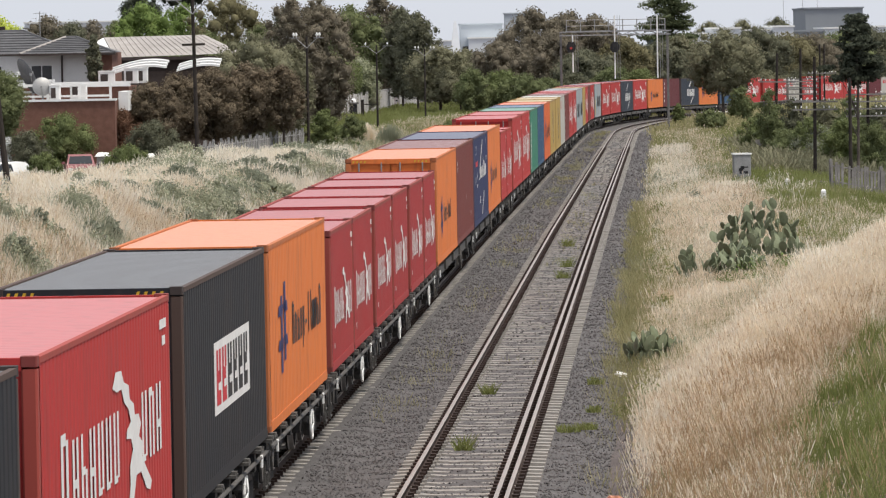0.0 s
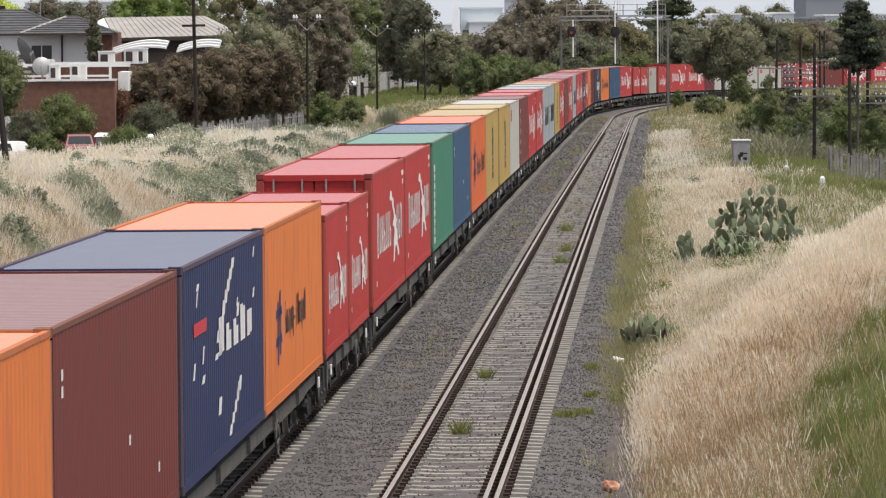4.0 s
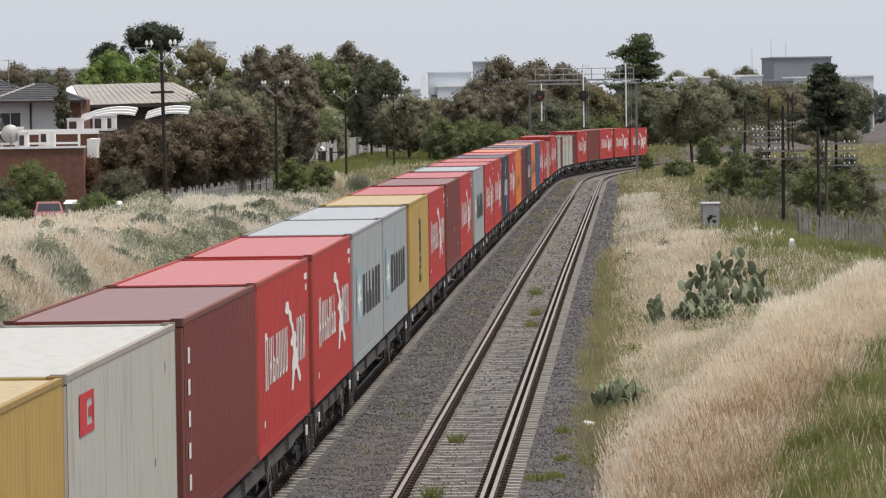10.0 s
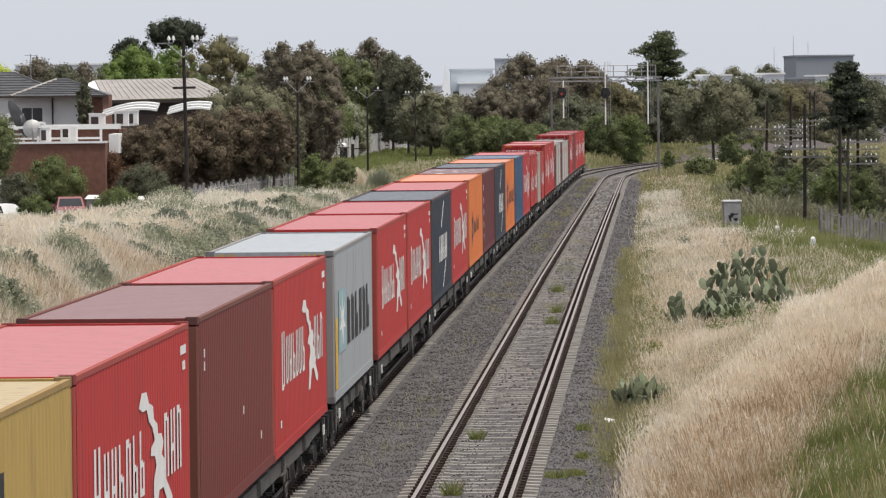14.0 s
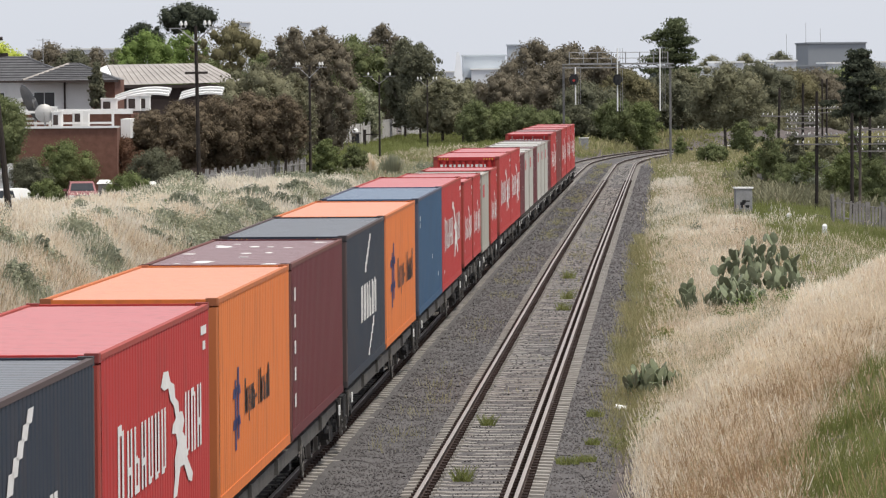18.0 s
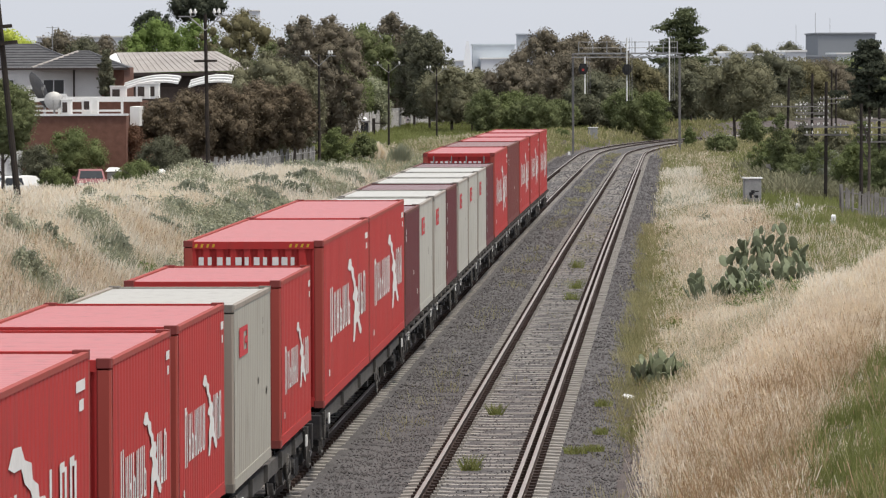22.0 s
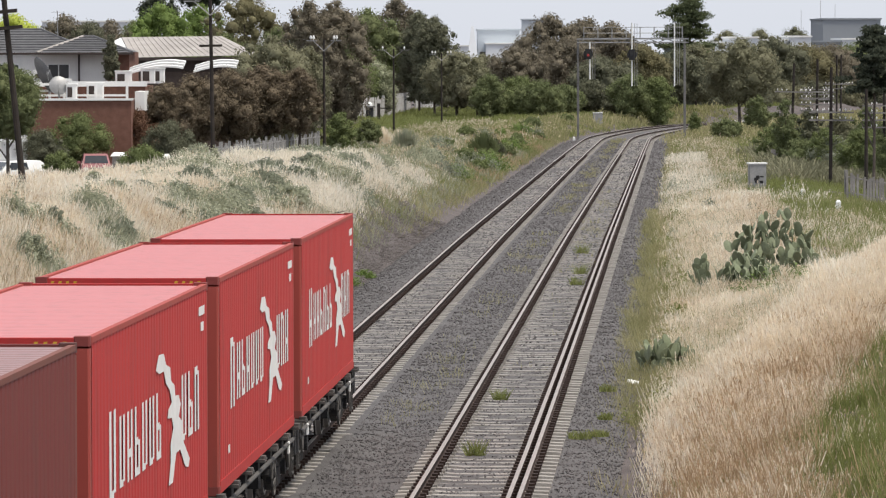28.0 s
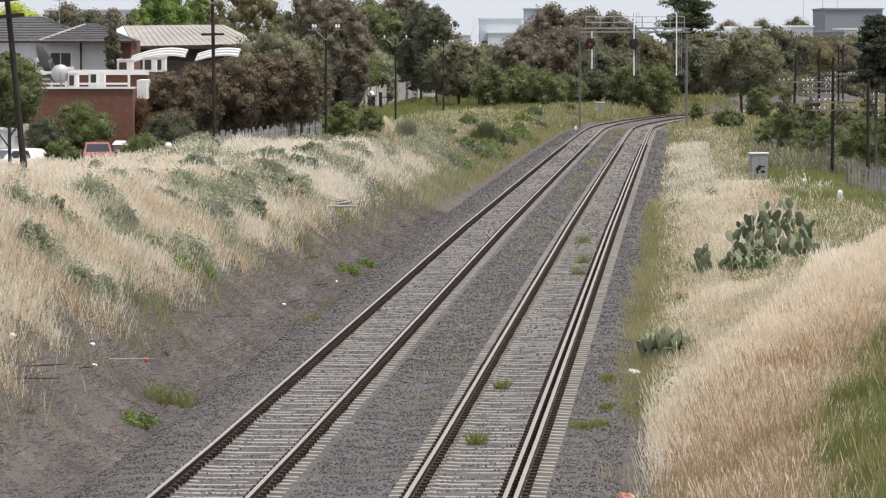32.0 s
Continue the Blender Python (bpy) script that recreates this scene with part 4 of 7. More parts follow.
def leaf_cloud(points, normals, size, rng, flat=0.5):
    """Small four-cornered leaf sprays at the points, turned roughly outwards."""
    k = len(points)
    nrm = normals + rng.normal(0, flat, (k, 3))
    nrm /= np.linalg.norm(nrm, axis=1, keepdims=True) + 1e-9
    ref = rng.normal(0, 1, (k, 3))
    a = np.cross(nrm, ref)
    a /= np.linalg.norm(a, axis=1, keepdims=True) + 1e-9
    b = np.cross(nrm, a)
    s = size * rng.uniform(0.5, 1.4, (k, 1))
    t = s * rng.uniform(0.35, 0.8, (k, 1))
    v = np.stack([points - a * s, points + b * t * 0.9, points + a * s * 0.8, points - b * t], 1).reshape(-1, 3)
    return v, np.arange(4 * k).reshape(-1, 4)


def core_ball(c, radii, rng, dents):
    """A dented ball of leaf mass, in rings."""
    rows, cols = 7, 10
    v, f = [], []
    for i in range(rows + 1):
        th = math.pi * i / rows
        for j in range(cols):
            ph = 2 * math.pi * (j + 0.5 * (i % 2)) / cols
            q = 1 + rng.uniform(-dents, dents)
            v.append((c[0] + radii[0] * q * math.sin(th) * math.cos(ph), c[1] + radii[1] * q * math.sin(th) * math.sin(ph), c[2] + radii[2] * q * math.cos(th)))
    for i in range(rows):
        for j in range(cols):
            k = (j + 1) % cols
            f.append((i * cols + j, (i + 1) * cols + j, (i + 1) * cols + k, i * cols + k))
    return np.array(v), np.array(f)


def lobed(name, lobes, count, size, material, seed, floor=-9.0, core=0.55):
    """Foliage on overlapping lobes: a dented dark core in each, leaf sprays thick on it and thin past its edge."""
    rng = np.random.RandomState(seed)
    vs, fs, base = [], [], 0
    area = np.array([q[1][0] * q[1][2] for q in lobes])
    for (c, rad), share in zip(lobes, area / area.sum()):
        v, f = core_ball(c, np.array(rad) * core, rng, 0.3)
        vs.append(v), fs.append(f + base)
        base += len(v)
        k = max(40, int(count * share))
        d = rng.normal(0, 1, (k, 3))
        d[:, 2] = d[:, 2] * 0.9 + 0.22
        d /= np.linalg.norm(d, axis=1, keepdims=True)
        q = 0.45 + 0.6 * rng.uniform(0, 1, (k, 1)) ** 0.7 + 0.16 * rng.exponential(0.5, (k, 1))
        p = c + d * q * np.array(rad)
        keep = p[:, 2] > floor
        v, f = leaf_cloud(p[keep], d[keep], size, rng, 0.95)
        vs.append(v), fs.append(f + base)
        base += len(v)
    return raw_mesh(name, np.concatenate(vs), np.concatenate(fs), material, smooth=True)


def crown(name, r, z0, z1, count, size, material, seed, lumps=9, widest=0.42):
    """An uneven spreading crown of many lobes, widest below its middle, with gaps between them."""
    rng = np.random.RandomState(seed + 7)
    h = z1 - z0
    lobes = []
    for i in range(lumps):
        t = (i + rng.uniform(0, 1)) / lumps
        a = i * 2.4 + rng.uniform(-0.5, 0.5)
        side = (t - widest) / (1 - widest if t > widest else widest * 1.25)
        prof = math.sqrt(max(0.03, 1 - min(1.0, abs(side)) ** 2.3))
        m = rng.uniform(0.16, 0.36) * r * (1.0 if t < 0.75 else 0.85)
        mz = min(m * rng.uniform(0.8, 1.15), h * 0.24)
        q = max(0.0, r * prof * rng.uniform(0.86, 1.06) - m) * (1.0 if i % 4 else 0.45)
        z = z0 + mz * 0.9 + t * (h - 1.9 * mz)
        lobes.append((np.array([math.cos(a) * q, math.sin(a) * q, z]), (m, m, mz)))
    lobes.append((np.array([0, 0, z0 + h * 0.45]), (r * 0.62, r * 0.62, h * 0.38)))
    return lobed(name, lobes, count, size, material, seed, z0 - 0.15)


def tiered(name, r, z0, z1, count, size, material, seed, open_top=False):
    """A conifer's crown: ragged clumps at the ends of level limbs, in loose layers with sky between."""
    rng = np.random.RandomState(seed)
    tiers = 9
    lobes = []
    for i in range(tiers):
        t = i / (tiers - 1)
        z = z0 + (z1 - z0) * (0.04 + 0.9 * t)
        w = r * (1.05 - 0.72 * t if open_top else 1.05 - 0.9 * t) * rng.uniform(0.75, 1.15)
        for arm in range((9 if open_top else 6) if t < 0.9 else 3):
            a = rng.uniform(0, 6.28)
            ln = w * rng.uniform(0.35, 0.95)
            m = r * rng.uniform(0.15, 0.27)
            lobes.append((np.array([math.cos(a) * ln, math.sin(a) * ln, z + rng.uniform(-0.4, 0.4) * (z1 - z0) / tiers + 0.12 * ln]), (m * 1.4, m * 1.4, m * 0.5)))
    for i in range(7):
        z = z0 + (z1 - z0) * i / 7.5
        lobes.append((np.array([rng.uniform(-0.1, 0.1) * r, rng.uniform(-0.1, 0.1) * r, z]), (r * 0.2 * (1 - 0.08 * i), r * 0.2 * (1 - 0.08 * i), (z1 - z0) * 0.1)))
    return lobed(name, lobes, count, size, material, seed, core=0.5)


LEAVES = {
    "brown": leafy("bronze_brown_foliage", [(0.112, 0.091, 0.062), (0.159, 0.127, 0.087), (0.212, 0.167, 0.116)]),
    "reddish": leafy("reddish_brown_foliage", [(0.132, 0.078, 0.051), (0.174, 0.099, 0.065), (0.229, 0.122, 0.079)]),
    "olivebrown": leafy("olive_brown_foliage", [(0.131, 0.122, 0.067), (0.177, 0.162, 0.09), (0.236, 0.216, 0.124)]),
    "brownolive": leafy("grey_brown_gum_foliage", [(0.128, 0.11, 0.08), (0.176, 0.155, 0.114), (0.257, 0.223, 0.167)]),
    "olive": leafy("olive_foliage", [(0.114, 0.135, 0.064), (0.158, 0.182, 0.084), (0.224, 0.245, 0.12)]),
    "olivegrey": leafy("dull_olive_gum_foliage", [(0.148, 0.149, 0.094), (0.196, 0.193, 0.122), (0.276, 0.262, 0.17)]),
    "green": leafy("mid_green_foliage", [(0.122, 0.145, 0.061), (0.164, 0.194, 0.08), (0.228, 0.258, 0.114)]),
    "bright": leafy("fresh_green_foliage", [(0.118, 0.166, 0.049), (0.16, 0.223, 0.065), (0.218, 0.284, 0.09)]),
    "yellow": leafy("yellow_green_foliage", [(0.334, 0.395, 0.076), (0.481, 0.543, 0.11), (0.66, 0.694, 0.18)]),
    "dark": leafy("dark_green_foliage", [(0.103, 0.108, 0.071), (0.136, 0.139, 0.092), (0.188, 0.19, 0.128)]),
    "verydark": leafy("blackish_green_foliage", [(0.04, 0.048, 0.034), (0.06, 0.07, 0.048), (0.09, 0.1, 0.07)]),
    "grey": leafy("grey_green_foliage", [(0.178, 0.193, 0.14), (0.243, 0.26, 0.19), (0.341, 0.352, 0.264)]),
    "pale": leafy("pale_flowering_foliage", [(0.2, 0.225, 0.135), (0.32, 0.34, 0.22), (0.58, 0.56, 0.44)]),
    "pine": leafy("dark_pine_foliage", [(0.06, 0.076, 0.039), (0.098, 0.117, 0.059), (0.162, 0.179, 0.093)]),
}
LEAF_WORDS = {"reddish": "reddish-brown", "brown": "bronze-brown", "olivebrown": "olive-brown", "brownolive": "grey-brown", "olive": "olive-green", "olivegrey": "dull olive", "green": "mid-green", "bright": "fresh green", "yellow": "yellow-green", "dark": "dark green", "verydark": "blackish green", "grey": "grey-green", "pale": "pale flowering", "pine": "dark"}
# name, x, y, foot of crown, top, half-width, leaf
TREES = [
    ("shrub", -17.3, 270.0, 0.94, 3.53, 1.46, "reddish"),
    ("hedge_tree", -15.9, 274.0, 1.31, 5.11, 1.90, "brown"),
    ("hedge_tree", -14.7, 280.0, 1.11, 5.54, 2.08, "brown"),
    ("hedge_tree", -12.7, 282.0, 1.14, 5.87, 2.30, "brown"),
    ("hedge_tree", -10.7, 284.0, 1.51, 6.06, 2.24, "brown"),
    ("hedge_tree", -8.6, 284.0, 1.71, 5.86, 1.63, "brown"),
    ("tree", -10.9, 300.0, 3.56, 7.66, 2.87, "olivegrey"),
    ("tree", -8.6, 306.0, 3.13, 6.94, 1.47, "olivegrey"),
    ("shrub", -15.3, 266.0, 0.71, 3.00, 1.75, "dark"),
    ("tree", -9.8, 350.0, 1.43, 10.35, 2.44, "brownolive"),
    ("tree", -7.9, 352.0, 1.38, 10.35, 2.81, "brownolive"),
    ("tree", -8.6, 545.0, -2.42, 11.27, 4.57, "olive"),
    ("tree", -5.1, 556.0, -1.99, 12.64, 2.80, "brownolive"),
    ("tree", -2.9, 565.0, -2.15, 9.88, 2.03, "olive"),
    ("tree", -4.2, 560.0, -2.14, 9.93, 3.36, "olivebrown"),
    ("tree", -10.7, 365.0, 3.25, 9.80, 1.57, "dark"),
    ("tree", -10.2, 500.0, -1.15, 6.34, 3.59, "green"),
    ("shrub", -6.9, 505.0, 1.28, 5.54, 2.54, "pale"),
    ("shrub", -9.5, 450.0, 1.51, 3.98, 1.73, "grey"),
    ("shrub", -6.2, 292.0, 1.21, 3.10, 1.19, "green"),
    ("shrub", -4.8, 310.0, 0.78, 2.34, 1.11, "olive"),
    ("tree", -0.7, 520.0, -0.86, 10.23, 2.49, "dark"),
    ("tree", -2.5, 540.0, 3.36, 10.87, 2.59, "dark"),
    ("tree", 1.7, 500.0, 0.52, 6.63, 3.59, "olivegrey"),
    ("shrub", 5.0, 490.0, 0.65, 4.29, 2.35, "olive"),
    ("tree", 8.0, 510.0, 0.03, 7.11, 3.54, "brownolive"),
    ("tree", 12.3, 530.0, 0.13, 10.54, 3.94, "brownolive"),
    ("tree", 16.7, 545.0, 0.07, 10.25, 3.79, "brownolive"),
    ("tree", 19.5, 540.0, -0.19, 9.70, 3.36, "brownolive"),
    ("tree", 14.2, 525.0, 0.01, 7.87, 3.77, "brownolive"),
    ("shrub", 8.4, 500.0, 0.28, 4.12, 3.29, "green"),
    ("shrub", 13.1, 505.0, 0.22, 3.12, 2.72, "olive"),
    ("tree", 17.6, 515.0, 0.08, 6.00, 3.70, "dark"),
    ("shrub", 20.1, 500.0, 0.16, 4.36, 2.99, "olive"),
    ("shrub", 23.0, 500.0, 0.16, 4.00, 2.40, "green"),
    ("tree", 22.6, 530.0, 0.13, 7.24, 3.17, "olivebrown"),
    ("tree", 26.9, 540.0, -0.39, 6.60, 3.56, "dark"),
    ("pine_tree", 31.2, 600.0, -0.64, 13.59, 4.46, "pine"),
    ("tree", 31.8, 575.0, -1.35, 5.60, 2.75, "olive"),
    ("open_tree", 27.9, 440.0, 1.31, 7.95, 3.69, "olivegrey"),
    ("tree", 36.5, 590.0, -1.57, 6.56, 3.89, "dark"),
    ("tree", 43.0, 610.0, -2.59, 8.15, 4.38, "dark"),
    ("tree", 48.0, 625.0, -2.46, 7.27, 4.49, "olivebrown"),
    ("tree", 52.6, 640.0, -2.68, 7.28, 4.60, "brownolive"),
    ("tree", 57.3, 650.0, -3.23, 7.44, 5.06, "olive"),
    ("tree", 63.0, 665.0, -3.86, 7.93, 4.78, "dark"),
    ("shrub", 29.3, 436.0, 0.42, 2.51, 1.57, "olive"),
    ("trunk_tree", 22.0, 240.0, 4.55, 7.77, 1.32, "verydark"),
    ("open_tree", -21.3, 232.0, 2.35, 6.36, 1.89, "olive"),
    ("shrub", -20.5, 266.0, 0.93, 3.51, 2.04, "green"),
    ("shrub", -19.3, 238.0, 0.29, 1.89, 1.14, "green"),
    ("shrub", -18.3, 272.0, 0.44, 1.87, 1.17, "olive"),
    ("shrub", -22.2, 262.0, 0.81, 2.59, 1.57, "dark"),
    ("shrub", -15.5, 246.0, 0.80, 2.07, 1.53, "green"),
    ("shrub", -10.1, 110.0, 3.01, 3.53, 0.53, "grey"),
    ("tree", -37.9, 420.0, 6.45, 9.97, 3.02, "yellow"),
    ("tree", -34.2, 430.0, 6.17, 9.88, 3.40, "brownolive"),
    ("tree", -30.8, 440.0, 6.68, 9.42, 2.63, "brownolive"),
    ("tree", -23.7, 400.0, 6.24, 10.64, 3.35, "bright"),
    ("tree", -20.6, 405.0, 6.23, 10.59, 2.43, "bright"),
    ("open_tree", -28.1, 470.0, 8.10, 12.37, 2.25, "verydark"),
    ("open_tree", -24.0, 474.0, 10.78, 14.41, 3.12, "verydark"),
    ("tree", -15.7, 380.0, 4.91, 11.19, 3.64, "olivebrown"),
    ("tree", -12.7, 372.0, 4.96, 8.52, 2.23, "olive"),
    ("tree", -31.5, 425.0, 5.68, 9.24, 2.80, "dark"),
    ("tree", -29.0, 445.0, 6.14, 9.34, 2.24, "olive"),
    ("cypress", -20.0, 286.0, 4.76, 7.77, 0.62, "dark"),
    ("shrub", 21.1, 300.0, 0.33, 2.06, 1.44, "green"),
    ("shrub", 21.5, 280.0, -0.90, 1.62, 1.51, "olive"),
    ("shrub", 22.9, 275.0, -0.76, 1.81, 1.65, "grey"),
    ("shrub", 23.9, 268.0, -0.88, 2.49, 1.60, "green"),
    ("shrub", 24.8, 262.0, -0.70, 2.44, 1.26, "olive"),
    ("shrub", 20.8, 285.0, 0.46, 3.87, 1.02, "olive"),
    ("shrub", 23.4, 300.0, 0.10, 3.15, 1.15, "dark"),
    ("shrub", 24.5, 290.0, -0.04, 3.02, 1.39, "olivegrey"),
    ("shrub", 25.3, 280.0, -0.49, 3.54, 1.34, "olive"),
    ("shrub", 26.4, 275.0, -0.70, 3.09, 1.32, "dark"),
    ("shrub", 22.4, 275.0, -0.65, 2.31, 1.32, "green"),
    ("shrub", 26.5, 268.0, -0.83, 2.54, 1.28, "olivegrey"),
    ("shrub", 26.3, 330.0, -0.74, 1.44, 2.37, "olive"),
    ("shrub", 29.9, 330.0, -0.74, 1.79, 2.37, "dark"),
    ("shrub", 24.2, 400.0, -0.09, 0.97, 1.63, "olive"),
    ("shrub", 23.1, 430.0, -0.26, 1.02, 0.72, "green"),
    ("shrub", 32.9, 575.0, -2.38, 2.57, 3.44, "dark"),
    ("shrub", 38.2, 590.0, -2.63, 2.74, 3.89, "dark"),
    ("shrub", 43.5, 605.0, -2.88, 2.92, 3.99, "olivegrey"),
    ("shrub", 48.7, 620.0, -3.12, 2.67, 4.08, "dark"),
    ("shrub", 53.8, 632.0, -3.32, 2.74, 4.16, "olivegrey"),
    ("shrub", 59.6, 645.0, -3.53, 2.80, 4.63, "dark"),
    ("tree", 84.7, 1250.0, 7.50, 11.39, 5.39, "olivegrey"),
    ("tree", 95.2, 1270.0, 7.51, 12.07, 6.08, "dark"),
    ("tree", 75.1, 1240.0, 7.50, 11.06, 5.05, "olivegrey"),
    ("tree", 30.0, 555.0, -0.73, 7.25, 2.66, "olivegrey"),
    ("tree", 21.5, 550.0, -0.39, 7.91, 3.29, "brownolive"),
    ("tree", 4.7, 520.0, 0.01, 6.12, 3.11, "olivegrey"),
    ("shrub", 10.3, 490.0, 0.30, 3.71, 2.93, "olive"),
    ("shrub", 15.9, 508.0, 0.05, 3.70, 2.74, "dark"),
    ("shrub", 18.5, 506.0, 0.08, 2.99, 2.73, "dark"),
    ("tree", -12.7, 550.0, -0.65, 9.22, 3.30, "olive"),
    ("tree", -6.4, 570.0, -1.28, 8.61, 3.07, "dark"),
    ("tree", -16.8, 366.0, 4.55, 8.06, 2.63, "olive"),
]


def plant(name, x, y, z0, z1, r, leaf, seed):
    g = ground_at(x, y) - 0.1
    shrub = name == "shrub"
    if shrub:
        z0, z1 = min(z0, g + 0.1), z1
    kinds = {"shrub": "leafy shrub in rough grass", "cypress": "narrow cypress beside the white house", "pine_tree": "pine tree with ragged layered branches", "hedge_tree": "tree with low branches over a paling fence", "open_tree": "tree with a spreading crown above a bare forked trunk", "trunk_tree": "conifer with a ragged flat-bottomed crown on a bare trunk"}
    label = LEAF_WORDS[leaf] + " " + kinds.get(name, "tree with a broad uneven crown")
    ob = thing("shrub" if shrub else "pine_tree" if name == "pine_tree" else "cypress_tree" if name == "cypress" else "tree", pose(x, y, g), label, "shrub" if shrub else "tree")
    if name == "tree":
        z0, z1, r = g + 0.1 * (z1 - g), z1 + 0.03 * (z1 - g), r * 1.12
    a, b = z0 - g, z1 - g
    rng = random.Random(seed)
    sh = Shape()
    tall = b - 0.25 * (b - a)
    w = (0.05 if shrub else 0.035) * max(r, 1.5) + 0.04
    sh.along((0, 0, -0.3), (rng.uniform(-0.15, 0.15), rng.uniform(-0.15, 0.15), tall * 0.5), w, w * 0.75)
    sh.along((0, 0, tall * 0.5), (rng.uniform(-0.2, 0.2), 0, tall), w * 0.75, w * 0.25)
    for k in range(5 if not shrub else 3):
        ang, h = rng.uniform(0, 6.28), rng.uniform(0.3, 0.75) * tall
        sh.along((0, 0, h), (math.cos(ang) * r * 0.7, math.sin(ang) * r * 0.7, h + rng.uniform(0.2, 0.5) * (b - h)), w * 0.45, w * 0.12, 6)
    part("trunk", sh, bark, ob)
    size = float(np.clip(y * 0.00025, 0.05, 0.14)) * (0.85 if shrub else 1.0)
    count = int(np.clip(7.5 * (r * (b - a)) / (size * size), 3000, 17000))
    if name == "pine_tree":
        me = tiered("crown", r * 1.02, a + (b - a) * 0.22, b, 15000, 0.17, LEAVES[leaf], seed, True)
    elif name == "cypress":
        me = crown("crown", r, a, b, 4000, 0.1, LEAVES[leaf], seed, 14, 0.3)
    elif name == "trunk_tree":
        me = tiered("crown", r * 1.25, a + 0.1, b + 0.2, 9000, 0.1, LEAVES[leaf], seed)
    else:
        me = crown("crown", r, a, b, count, size, LEAVES[leaf], seed, 28 if shrub else 64, 0.42 if shrub else 0.58)
    part("crown", me, None, ob)
    return ob


for i, row in enumerate(TREES):
    plant(*row, seed=100 + i)


def blades(name, x, y, z, h, width, lean, material, seed, tip=0.35, heads=0.0):
    """Grass blades, one slim four-cornered leaf each; a share of them seed heads on the tips alone."""
    rng = np.random.RandomState(seed)
    k = len(x)
    a = rng.uniform(0, 6.283, k)
    la = rng.uniform(0, 6.283, k)
    dx, dy = np.cos(a) * width / 2, np.sin(a) * width / 2
    lx, ly = np.cos(la) * lean * h, np.sin(la) * lean * h
    base, top = np.stack([x, y, z - 0.03], 1), np.stack([x + lx, y + ly, z + h], 1)
    w = np.stack([dx, dy, 0 * dx], 1)
    seedy = (rng.uniform(0, 1, k) < heads)[:, None]
    base = np.where(seedy, base + (top - base) * rng.uniform(0.66, 0.9, (k, 1)), base)
    w = np.where(seedy, w * 1.35, w)
    v = np.stack([base - w, base + w, top + w * tip, top - w * tip], 1).reshape(-1, 3)
    return raw_mesh(name, v, np.arange(4 * k).reshape(-1, 4), material)


def scatter(s0, s1, n0, n1, per_m2, seed):
    """Places spread at random over a stretch of the line's side."""
    rng = np.random.RandomState(seed)
    k = int((s1 - s0) * (n1 - n0) * per_m2)
    s, n = rng.uniform(s0, s1, k), rng.uniform(n0, n1, k)
    p = on_line(s, 0)
    h = np.interp(s, LINE[:, 0], LINE[:, 3])
    return s, n, p[:, 0] + n * np.cos(h), p[:, 1] - n * np.sin(h)


def tufts(s0, s1, n0, n1, per_m2, each, spread, seed, want):
    """Clumped places: tuft centres that pass the test want(s, n, x, y), with blades round each."""
    rng = np.random.RandomState(seed)
    s, n, x, y = scatter(s0, s1, n0, n1, per_m2, seed + 1)
    ok = rng.uniform(0, 1, len(x)) < want(s, n, x, y)
    x, y = np.repeat(x[ok], each), np.repeat(y[ok], each)
    x, y = x + rng.normal(0, spread, len(x)), y + rng.normal(0, spread, len(x))
    return x, y, height(x, y), rng


def patch(x, y, size, seed, cut=0.0, soft=0.25):
    return np.clip((waves(x, y, size, seed) - cut) / soft + 0.5, 0, 1)


def grass_sheet(name, label, zones, tall, width, lean, material, tip=0.35, heads=0.0):
    xs, ys, zs, hs, ws = [], [], [], [], []
    for i, (s0, s1, n0, n1, per, each, spread, want) in enumerate(zones):
        x, y, z, rng = tufts(s0, s1, n0, n1, per, each, spread, 11 * i + len(name), want)
        xs.append(x), ys.append(y), zs.append(z)
        hs.append(tall * rng.uniform(0.4, 1.25, len(x)) * (0.85 + 0.3 * waves(x, y, 3.1, 9) + 0.25 * waves(x, y, 1.1, 19)))
        ws.append(width * rng.uniform(0.6, 1.4, len(x)) * (1 + np.maximum(0, y - 110) / 140))
    x, y, z, h, w = (np.concatenate(q) for q in (xs, ys, zs, hs, ws))
    me = blades(name, x, y, z, np.maximum(h, 0.08), w, lean, material, 5, tip, heads)
    tagged(new(name, me), label, "grass", kind="stuff")


# patches on the western bank: place along the line, offset, half-width
SCRUB = [(98.5, -6.0, 0.8), (97.5, -5.1, 0.7), (93, -7.4, 0.6), (107, -7.3, 0.6), (113.5, -6.1, 0.9), (116, -7.2, 0.7), (118, -5.0, 0.7), (128, -5.4, 1.1), (134, -6.6, 1.3), (140, -5.9, 1.3), (137, -8.2, 0.9), (155, -7.2, 1.2),
         (147, -6.7, 1.2), (161, -6.0, 1.2), (172, -9.8, 1.7), (178, -7.2, 1.0), (215, -10.0, 1.6), (185, -6.6, 1.2), (204, -7.2, 1.3), (226, -7.6, 1.4), (255, -6.6, 1.5), (88, -6.4, 0.7), (84, -7.6, 0.6)]
HERBS = [(142.5, -4.8, 0.8), (152, -6.0, 0.8), (104, -4.4, 0.7), (149, -7.9, 1.0), (166, -5.0, 0.9), (190, -5.0, 1.2), (214, -5.2, 1.4), (236, -5.0, 1.5)]


def near(s, n, spots, long=2.2):
    """How far inside one of the patches a place lies, 0 to 1."""
    out = 0.0 * s
    for a, b, r in spots:
        out = np.maximum(out, np.exp(-1.2 * (((s - a) / (r * long)) ** 2 + ((n - b) / (1.25 * r)) ** 2)))
    return np.clip(2.4 * out - 0.7, 0, 1)


